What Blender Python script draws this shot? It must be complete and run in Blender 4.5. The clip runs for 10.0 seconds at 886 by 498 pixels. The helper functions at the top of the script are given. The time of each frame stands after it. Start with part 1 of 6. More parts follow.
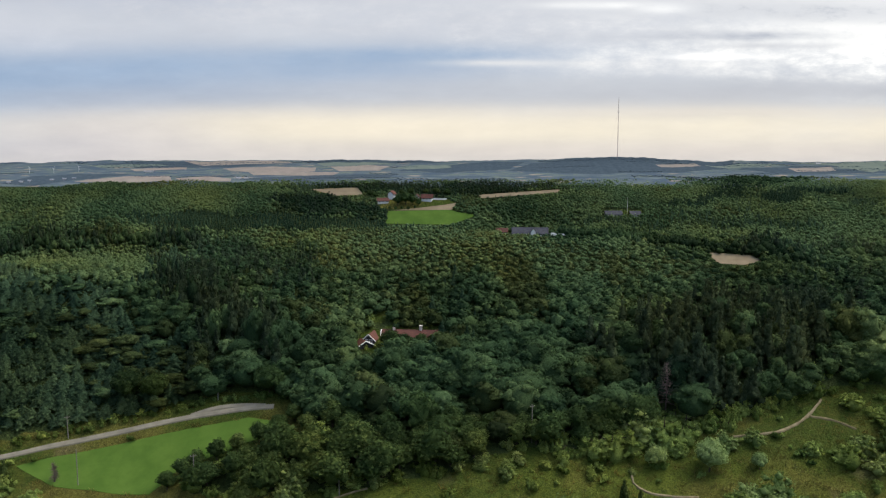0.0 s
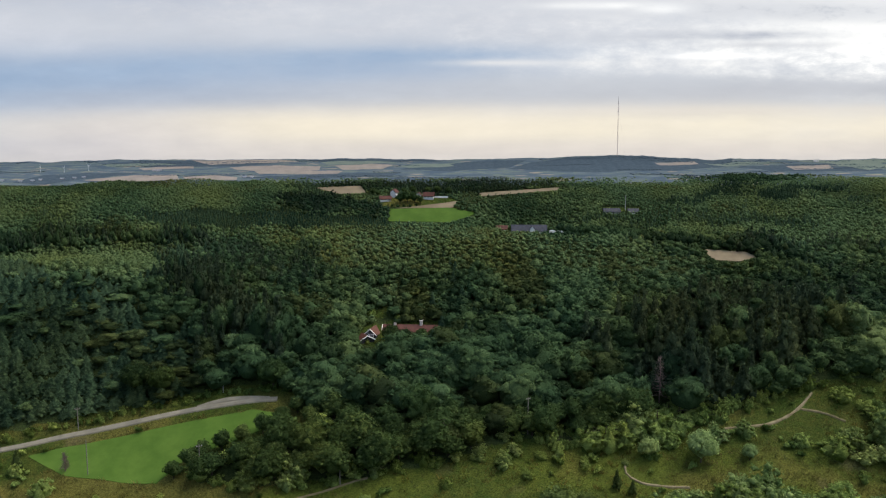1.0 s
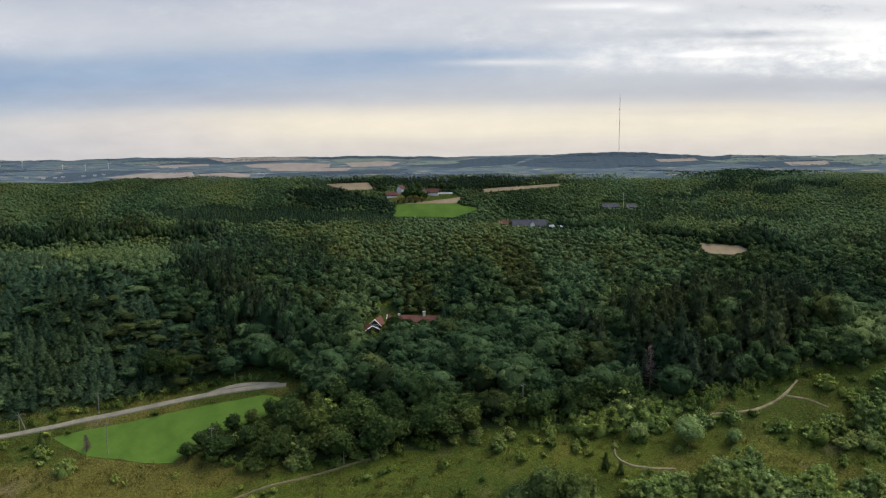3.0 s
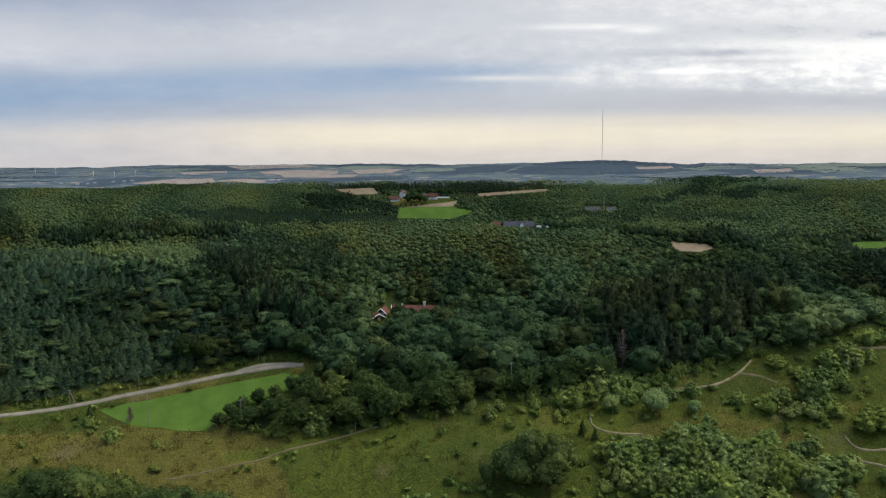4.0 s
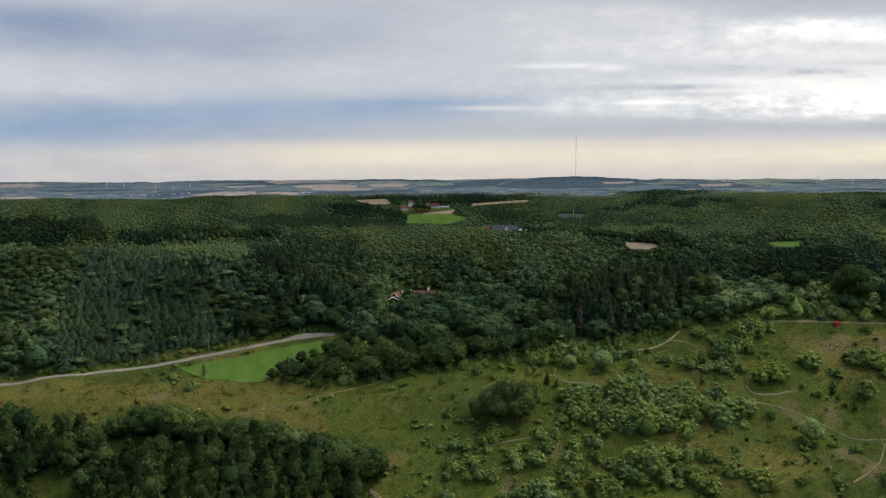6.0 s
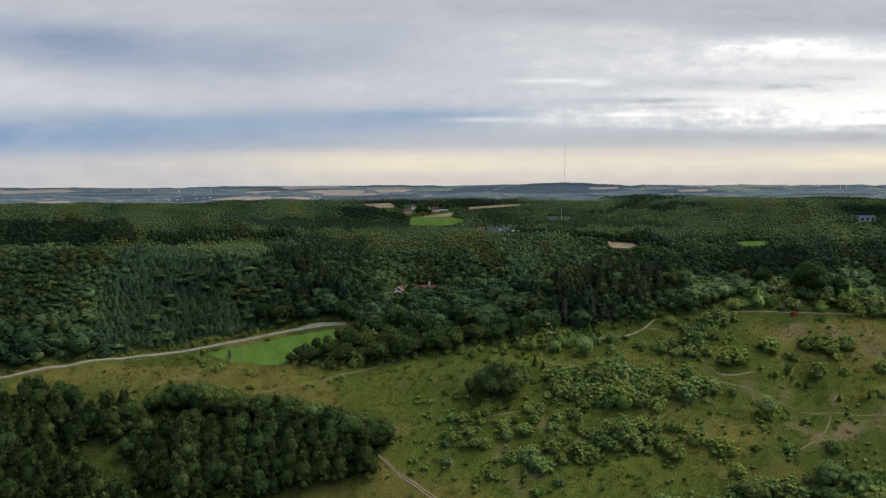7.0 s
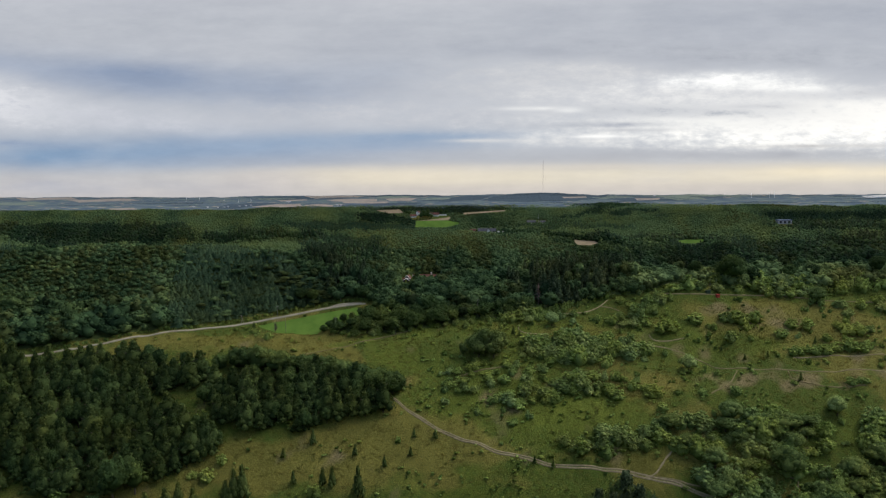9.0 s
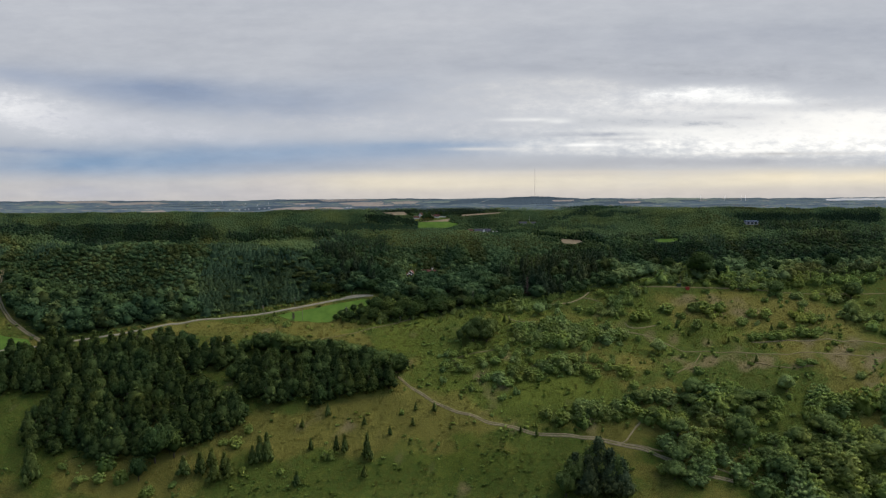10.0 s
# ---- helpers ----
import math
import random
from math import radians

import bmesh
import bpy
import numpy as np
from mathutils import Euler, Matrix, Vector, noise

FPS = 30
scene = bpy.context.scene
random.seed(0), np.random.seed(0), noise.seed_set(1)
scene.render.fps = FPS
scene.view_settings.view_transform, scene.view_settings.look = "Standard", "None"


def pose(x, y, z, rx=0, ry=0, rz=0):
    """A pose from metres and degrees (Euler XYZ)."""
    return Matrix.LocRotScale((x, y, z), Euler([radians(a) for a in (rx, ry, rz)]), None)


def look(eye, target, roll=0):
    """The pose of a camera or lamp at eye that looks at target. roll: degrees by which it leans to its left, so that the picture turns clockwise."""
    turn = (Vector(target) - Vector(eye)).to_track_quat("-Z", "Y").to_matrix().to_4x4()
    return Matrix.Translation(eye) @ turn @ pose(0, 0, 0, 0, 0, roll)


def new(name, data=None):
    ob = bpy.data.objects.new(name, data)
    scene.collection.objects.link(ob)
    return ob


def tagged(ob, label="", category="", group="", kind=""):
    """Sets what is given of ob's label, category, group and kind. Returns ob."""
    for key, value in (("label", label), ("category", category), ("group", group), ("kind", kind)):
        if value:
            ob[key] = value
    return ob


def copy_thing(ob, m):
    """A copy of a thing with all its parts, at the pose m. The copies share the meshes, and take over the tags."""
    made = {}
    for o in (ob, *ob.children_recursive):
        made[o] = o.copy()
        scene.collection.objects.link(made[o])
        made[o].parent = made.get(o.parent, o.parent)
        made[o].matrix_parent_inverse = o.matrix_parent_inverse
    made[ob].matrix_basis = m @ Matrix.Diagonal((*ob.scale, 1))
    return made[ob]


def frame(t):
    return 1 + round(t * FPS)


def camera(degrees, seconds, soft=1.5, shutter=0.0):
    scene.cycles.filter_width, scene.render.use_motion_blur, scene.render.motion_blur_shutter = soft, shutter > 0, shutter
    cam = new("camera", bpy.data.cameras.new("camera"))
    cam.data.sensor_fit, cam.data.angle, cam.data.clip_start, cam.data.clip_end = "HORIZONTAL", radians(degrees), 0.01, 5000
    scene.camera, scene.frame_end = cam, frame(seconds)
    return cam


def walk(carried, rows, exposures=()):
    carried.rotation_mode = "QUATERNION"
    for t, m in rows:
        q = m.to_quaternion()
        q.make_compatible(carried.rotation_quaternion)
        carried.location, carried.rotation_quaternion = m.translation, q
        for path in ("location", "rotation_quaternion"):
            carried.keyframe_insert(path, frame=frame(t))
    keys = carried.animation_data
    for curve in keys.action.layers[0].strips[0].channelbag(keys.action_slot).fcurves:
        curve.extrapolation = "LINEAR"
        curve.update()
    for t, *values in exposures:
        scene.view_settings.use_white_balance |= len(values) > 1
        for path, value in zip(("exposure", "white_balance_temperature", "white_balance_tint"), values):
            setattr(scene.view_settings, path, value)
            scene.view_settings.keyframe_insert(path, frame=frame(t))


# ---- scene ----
# ---- the camera's path: backwards from the hillside, rising slightly ----
cam = camera(55.19, 10.0, soft=1.22)
walk(cam, [
    (0.0, pose(0.69, -0.33, 84.18, 82.33, 0.00, 0.29)),
    (1.0, pose(2.27, -3.60, 84.41, 82.20, 0.13, 0.88)),
    (2.5, pose(4.55, -8.71, 84.81, 82.00, 0.30, 1.77)),
    (3.1, pose(5.46, -10.76, 84.96, 81.92, 0.36, 2.12)),
    (4.0, pose(5.81, -29.09, 85.48, 82.46, 0.30, 1.92)),
    (4.5, pose(6.37, -40.48, 85.97, 82.73, 0.30, 1.98)),
    (5.5, pose(7.55, -64.04, 87.10, 83.15, 0.29, 2.10)),
    (7.0, pose(9.44, -99.39, 87.46, 83.94, 0.29, 2.19)),
    (7.5, pose(9.80, -113.18, 88.07, 84.06, 0.28, 2.15)),
    (9.0, pose(11.82, -161.11, 89.18, 84.62, 0.31, 2.14)),
    (10.0, pose(15.65, -195.89, 90.26, 84.86, 0.35, 2.54)),
], exposures=((0.0, 1.32), (3.0, 1.27), (7.0, 1.13), (10.0, 1.06)))

# ---- world, sun ----
world = bpy.data.worlds.new("sky")
scene.world = world
world.use_nodes = True
wn = world.node_tree.nodes
sky = wn.new("ShaderNodeTexSky")
sky.sky_type, sky.sun_disc = "NISHITA", False
sky.sun_elevation, sky.sun_rotation = radians(55), radians(70)
sky.air_density, sky.dust_density = 1.0, 4.5
wn["Background"].inputs[1].default_value = 0.1
world.node_tree.links.new(sky.outputs[0], wn["Background"].inputs[0])
sun = new("sun", bpy.data.lights.new("sun", "SUN"))
sun.data.energy, sun.data.angle, sun.data.color = 1.0, radians(50), (1.0, 0.96, 0.9)
sun.matrix_world = look((130, 45, 200), (0, 0, 0))

# ---- materials ----
def material(name, rough=0.8, spec=0.2):
    m = bpy.data.materials.new(name)
    m.use_nodes = True
    b = m.node_tree.nodes["Principled BSDF"]
    b.inputs["Roughness"].default_value = rough
    b.inputs["Specular IOR Level"].default_value = spec
    return m, m.node_tree.nodes, m.node_tree.links, b


def noise_node(nodes, links, scale, detail=4.0, rough=0.6, stretch=None, coord="Object"):
    tc = nodes.new("ShaderNodeTexCoord")
    n = nodes.new("ShaderNodeTexNoise")
    n.inputs["Scale"].default_value, n.inputs["Detail"].default_value, n.inputs["Roughness"].default_value = scale, detail, rough
    if stretch:
        mp = nodes.new("ShaderNodeMapping")
        mp.inputs["Scale"].default_value = stretch
        links.new(tc.outputs[coord], mp.inputs[0])
        links.new(mp.outputs[0], n.inputs["Vector"])
    else:
        links.new(tc.outputs[coord], n.inputs["Vector"])
    return n


def ramp(nodes, links, source, stops):
    r = nodes.new("ShaderNodeValToRGB")
    el = r.color_ramp.elements
    while len(el) < len(stops):
        el.new(0.5)
    for e, (p, c) in zip(el, stops):
        e.position, e.color = p, (*c, 1) if len(c) == 3 else c
    links.new(source, r.inputs[0])
    return r


def mix(nodes, links, fac, a, b, kind="MIX"):
    n = nodes.new("ShaderNodeMix")
    n.data_type, n.blend_type = "RGBA", kind
    for sock, v in ((n.inputs["Factor"], fac), (n.inputs["A"], a), (n.inputs["B"], b)):
        if isinstance(v, (int, float)):
            sock.default_value = v
        elif isinstance(v, tuple):
            sock.default_value = (*v, 1)
        else:
            links.new(v, sock)
    return n.outputs["Result"]


def bump(nodes, links, b, source, strength, distance=0.05):
    n = nodes.new("ShaderNodeBump")
    n.inputs["Strength"].default_value, n.inputs["Distance"].default_value = strength, distance
    links.new(source, n.inputs["Height"])
    links.new(n.outputs[0], b.inputs["Normal"])


def plain(name, dark, light, scale=2.0, rough=0.8, spec=0.2, metal=0.0, relief=0.2):
    """A surface whose colour wanders between two tones, with fine relief."""
    m, nodes, links, b = material(name, rough, spec)
    b.inputs["Metallic"].default_value = metal
    n = noise_node(nodes, links, scale, 6)
    links.new(ramp(nodes, links, n.outputs[0], [(0.35, dark), (0.65, light)]).outputs[0], b.inputs["Base Color"])
    bump(nodes, links, b, noise_node(nodes, links, scale * 6, 3).outputs[0], relief, 0.02)
    return m


def foliage(name, dark, mid, light, gaps=True, single=0.22, whole=0.38):
    """Leaves: tone by tree (the attribute "tone"), by leaf clump and by patch of woodland."""
    m, nodes, links, b = material(name, 0.8, 0.06)
    at = nodes.new("ShaderNodeAttribute")
    at.attribute_name = "tone"
    oi = nodes.new("ShaderNodeObjectInfo")
    geo = nodes.new("ShaderNodeNewGeometry")
    add = nodes.new("ShaderNodeMath")
    add.operation = "MULTIPLY_ADD"
    links.new(geo.outputs["Random Per Island"], add.inputs[0])
    add.inputs[1].default_value = single
    links.new(at.outputs["Fac"], add.inputs[2])
    add2 = nodes.new("ShaderNodeMath")
    add2.operation = "MULTIPLY_ADD"
    links.new(oi.outputs["Random"], add2.inputs[0])
    add2.inputs[1].default_value = whole
    links.new(add.outputs[0], add2.inputs[2])
    col = ramp(nodes, links, add2.outputs[0], [(0.1, dark), (0.55, mid), (1.0, light)])
    speck = nodes.new("ShaderNodeTexNoise")
    speck.inputs["Scale"].default_value, speck.inputs["Detail"].default_value, speck.inputs["Roughness"].default_value = 4.2, 6, 0.75
    links.new(geo.outputs["Position"], speck.inputs["Vector"])
    leafy = ramp(nodes, links, speck.outputs[0], [(0.34, (0.6, 0.63, 0.6)), (0.66, (1.36, 1.33, 1.28))])
    tint = mix(nodes, links, 1.0, col.outputs[0], leafy.outputs[0], "MULTIPLY")
    # olive and blue-green stands
    stand = nodes.new("ShaderNodeTexNoise")
    stand.inputs["Scale"].default_value, stand.inputs["Detail"].default_value = 0.07, 4
    links.new(geo.outputs["Position"], stand.inputs["Vector"])
    hue = ramp(nodes, links, stand.outputs[0], [(0.38, (0.92, 1.0, 1.1)), (0.5, (1.0, 1.0, 1.0)), (0.64, (1.14, 1.02, 0.86))])
    tint = mix(nodes, links, 1.0, tint, hue.outputs[0], "MULTIPLY")
    links.new(tint, b.inputs["Base Color"])
    tr = nodes.new("ShaderNodeBsdfTranslucent")
    links.new(tint, tr.inputs["Color"])
    sh = nodes.new("ShaderNodeMixShader")
    sh.inputs[0].default_value = 0.42
    links.new(b.outputs[0], sh.inputs[1])
    links.new(tr.outputs[0], sh.inputs[2])
    # leaf by leaf: fine relief, and gaps between the leaves
    leaf = nodes.new("ShaderNodeTexNoise")
    leaf.inputs["Scale"].default_value, leaf.inputs["Detail"].default_value, leaf.inputs["Roughness"].default_value = 3.4, 4, 0.65
    links.new(geo.outputs["Position"], leaf.inputs["Vector"])
    bp = nodes.new("ShaderNodeBump")
    bp.inputs["Strength"].default_value, bp.inputs["Distance"].default_value = 0.9, 0.3
    links.new(leaf.outputs[0], bp.inputs["Height"])
    links.new(bp.outputs[0], b.inputs["Normal"])
    if not gaps:
        links.new(sh.outputs[0], nodes["Material Output"].inputs["Surface"])
        return m
    gap = ramp(nodes, links, leaf.outputs["Color"], [(0.39, (0, 0, 0)), (0.49, (1, 1, 1))])
    air = nodes.new("ShaderNodeBsdfTransparent")
    cut = nodes.new("ShaderNodeMixShader")
    links.new(gap.outputs[0], cut.inputs[0])
    links.new(air.outputs[0], cut.inputs[1])
    links.new(sh.outputs[0], cut.inputs[2])
    links.new(cut.outputs[0], nodes["Material Output"].inputs["Surface"])
    return m


M_BROAD = foliage("broadleaf", (0.017, 0.037, 0.014), (0.053, 0.092, 0.028), (0.15, 0.2, 0.06), False, 0.3)
M_CANOPY = foliage("canopy_leaves", (0.016, 0.037, 0.017), (0.057, 0.104, 0.042), (0.145, 0.21, 0.084), False, 0.18, 0.0)
M_OLIVE = foliage("olive_leaves", (0.016, 0.029, 0.011), (0.052, 0.076, 0.025), (0.12, 0.15, 0.052), False, 0.16, 0.0)
M_SPRUCE = foliage("spruce_needles", (0.011, 0.028, 0.016), (0.036, 0.07, 0.036), (0.08, 0.13, 0.064), False, 0.2, 0.0)
M_PINE = foliage("pine_needles", (0.019, 0.034, 0.02), (0.05, 0.076, 0.039), (0.1, 0.134, 0.064), False, 0.22, 0.06)
M_YOUNG = foliage("young_pine_needles", (0.01, 0.023, 0.008), (0.031, 0.055, 0.017), (0.1, 0.14, 0.042), False, 0.44)
M_WILLOW = foliage("willow_leaves", (0.042, 0.078, 0.02), (0.128, 0.192, 0.056), (0.265, 0.34, 0.122), False, 0.42)
M_SHRUB = foliage("shrub_leaves", (0.03, 0.058, 0.013), (0.1, 0.158, 0.037), (0.245, 0.32, 0.086), False, 0.42)
M_GRASSTUFT = foliage("tall_grass", (0.05, 0.073, 0.0145), (0.098, 0.11, 0.027), (0.165, 0.146, 0.046))
M_DEAD = plain("dry_twigs", (0.09, 0.068, 0.056), (0.17, 0.13, 0.108))
M_BARK = plain("bark", (0.035, 0.028, 0.02), (0.09, 0.07, 0.05), 4.0, 0.9)
M_ROAD = plain("worn_asphalt", (0.155, 0.143, 0.106), (0.225, 0.207, 0.155), 0.6, 0.85)
M_TRODDEN = plain("trodden_grass", (0.115, 0.1, 0.048), (0.175, 0.146, 0.078), 1.2, 0.95)
M_GRAVEL = plain("pale_gravel", (0.14, 0.118, 0.066), (0.225, 0.189, 0.112), 1.5, 0.95)
M_FIELD = plain("mown_grass", (0.05, 0.102, 0.014), (0.072, 0.13, 0.02), 0.35, 0.9, 0.1, relief=0.5)
M_STUBBLE = plain("ripe_grain", (0.17, 0.135, 0.082), (0.23, 0.185, 0.115), 0.4, 0.9)
M_TILE = plain("red_roof_tile", (0.07, 0.029, 0.022), (0.115, 0.046, 0.032), 3.0, 0.7)
M_SLATE = plain("dark_slate", (0.022, 0.026, 0.037), (0.038, 0.043, 0.056), 3.0, 0.6)
M_WHITE = plain("white_paint", (0.7, 0.7, 0.68), (0.8, 0.8, 0.78), 2.0, 0.7)
M_DARKWOOD = plain("black_stained_boards", (0.03, 0.03, 0.032), (0.06, 0.06, 0.06), 3.0, 0.8)
M_WOODPOLE = plain("weathered_wood", (0.13, 0.12, 0.1), (0.2, 0.19, 0.16), 5.0, 0.9)
M_MAST = plain("red_grey_mast_paint", (0.3, 0.25, 0.25), (0.42, 0.36, 0.36), 2.0, 0.6)
M_STEEL = plain("galvanised_steel", (0.3, 0.31, 0.33), (0.42, 0.43, 0.45), 2.0, 0.45, 0.5, 0.6)
M_REDPAINT = plain("red_paint", (0.22, 0.03, 0.022), (0.32, 0.045, 0.03), 3.0, 0.6)
M_GREENPAINT = plain("dull_green_paint", (0.02, 0.04, 0.024), (0.04, 0.065, 0.04), 3.0, 0.6)
M_GLASS = plain("window_glass", (0.03, 0.035, 0.04), (0.06, 0.065, 0.07), 1.0, 0.1, 0.6)
M_BRICK = plain("chimney_brick", (0.5, 0.42, 0.36), (0.65, 0.58, 0.5), 5.0, 0.9)
M_BLUE = plain("blue_cladding", (0.09, 0.125, 0.2), (0.13, 0.175, 0.27), 2.0, 0.6)
# the haze of distance is painted into these four base colours
M_FAR_TAN = plain("hazed_grain", (0.25, 0.215, 0.18), (0.32, 0.275, 0.225), 0.4, 0.95)
M_FAR_GREEN = plain("hazed_pasture", (0.135, 0.175, 0.14), (0.17, 0.21, 0.165), 0.4, 0.95)
M_FAR_WOOD = plain("hazed_wood", (0.076, 0.106, 0.126), (0.098, 0.132, 0.155), 0.8, 1.0, 0.0)
M_FAR_RIDGE = plain("hazed_ridge_wood", (0.06, 0.085, 0.103), (0.084, 0.112, 0.132), 1.2, 1.0, 0.0)
M_SEA = plain("pale_water", (0.35, 0.4, 0.45), (0.45, 0.5, 0.55), 0.2, 0.15, 0.5)
M_SIGN = plain("traffic_sign_face", (0.65, 0.65, 0.6), (0.75, 0.72, 0.66), 4.0, 0.5)
M_RUBBER = plain("tyre_rubber", (0.02, 0.02, 0.02), (0.03, 0.03, 0.03), 5.0, 0.9)


def ground_material():
    """Rough grassland: lush and dry patches, bare sandy soil and woodland floor, by cover attributes."""
    m, nodes, links, b = material("rough_grassland", 0.95, 0.08)
    patch = noise_node(nodes, links, 0.11, 6, 0.62)
    clump = noise_node(nodes, links, 0.6, 8, 0.75)
    fine = noise_node(nodes, links, 3.4, 6, 0.8)
    lush = ramp(nodes, links, fine.outputs[0], [(0.36, (0.0195, 0.037, 0.0052)), (0.62, (0.069, 0.108, 0.0178))])
    olive = ramp(nodes, links, fine.outputs[0], [(0.36, (0.029, 0.038, 0.0063)), (0.62, (0.096, 0.112, 0.021))])
    dry = ramp(nodes, links, fine.outputs[0], [(0.36, (0.06, 0.056, 0.0115)), (0.62, (0.23, 0.2, 0.05))])
    moss = ramp(nodes, links, fine.outputs[0], [(0.36, (0.037, 0.053, 0.007)), (0.62, (0.119, 0.15, 0.0235))])
    soil = ramp(nodes, links, fine.outputs[0], [(0.36, (0.072, 0.062, 0.028)), (0.62, (0.2, 0.168, 0.08))])
    heath = ramp(nodes, links, fine.outputs[0], [(0.36, (0.0121, 0.0189, 0.00449)), (0.62, (0.0566, 0.069, 0.0175))])
    floor_ = ramp(nodes, links, fine.outputs[0], [(0.36, (0.0183, 0.0296, 0.00927)), (0.62, (0.065, 0.0921, 0.0267))])

    def cover(name, lo, hi, source=patch, share=0.9):
        a = nodes.new("ShaderNodeAttribute")
        a.attribute_name = name
        s = nodes.new("ShaderNodeMath")
        s.operation = "MULTIPLY_ADD"
        links.new(source.outputs[0], s.inputs[0])
        s.inputs[1].default_value = share
        links.new(a.outputs["Fac"], s.inputs[2])
        return ramp(nodes, links, s.outputs[0], [(lo, (0, 0, 0)), (hi, (1, 1, 1))]).outputs[0]

    c = mix(nodes, links, ramp(nodes, links, clump.outputs[0], [(0.42, (0, 0, 0)), (0.6, (1, 1, 1))]).outputs[0], lush.outputs[0], olive.outputs[0])
    weeds = noise_node(nodes, links, 1.1, 5, 0.7)
    c = mix(nodes, links, cover("moss", 0.5, 0.85, clump), c, moss.outputs[0])
    c = mix(nodes, links, cover("dry", 0.5, 0.85), c, dry.outputs[0])
    c = mix(nodes, links, ramp(nodes, links, weeds.outputs[0], [(0.55, (0, 0, 0)), (0.67, (0.72, 0.72, 0.72))]).outputs[0], c, heath.outputs[0])
    c = mix(nodes, links, cover("dry", 0.42, 0.62, clump, 0.6), c, mix(nodes, links, 0.5, olive.outputs[0], dry.outputs[0]))
    c = mix(nodes, links, cover("bare", 0.72, 1.0), c, soil.outputs[0])
    c = mix(nodes, links, cover("wood", 0.8, 1.1), c, floor_.outputs[0])
    links.new(c, b.inputs["Base Color"])
    bump(nodes, links, b, noise_node(nodes, links, 3.0, 7, 0.8).outputs[0], 1.0, 0.5)
    return m


M_GROUND = ground_material()


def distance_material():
    """Far country: woods and pasture in long strips, with distance haze put into their colours."""
    m, nodes, links, b = material("hazed_country", 1.0, 0.0)
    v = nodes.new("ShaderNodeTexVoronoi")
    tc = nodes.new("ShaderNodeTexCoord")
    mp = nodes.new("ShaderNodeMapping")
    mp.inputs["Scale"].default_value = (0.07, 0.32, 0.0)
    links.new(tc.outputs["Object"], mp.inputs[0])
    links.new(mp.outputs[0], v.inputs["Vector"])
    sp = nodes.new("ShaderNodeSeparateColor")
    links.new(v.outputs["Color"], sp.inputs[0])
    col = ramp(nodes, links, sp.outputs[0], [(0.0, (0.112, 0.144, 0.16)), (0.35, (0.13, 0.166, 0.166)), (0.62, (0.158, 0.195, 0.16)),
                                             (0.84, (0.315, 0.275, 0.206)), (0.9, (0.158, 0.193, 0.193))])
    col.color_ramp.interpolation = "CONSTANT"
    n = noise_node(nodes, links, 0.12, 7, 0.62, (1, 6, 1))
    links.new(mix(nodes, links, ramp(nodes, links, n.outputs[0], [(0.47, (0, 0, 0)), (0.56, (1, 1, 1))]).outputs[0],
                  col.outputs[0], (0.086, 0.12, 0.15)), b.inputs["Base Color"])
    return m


M_DISTANCE = distance_material()


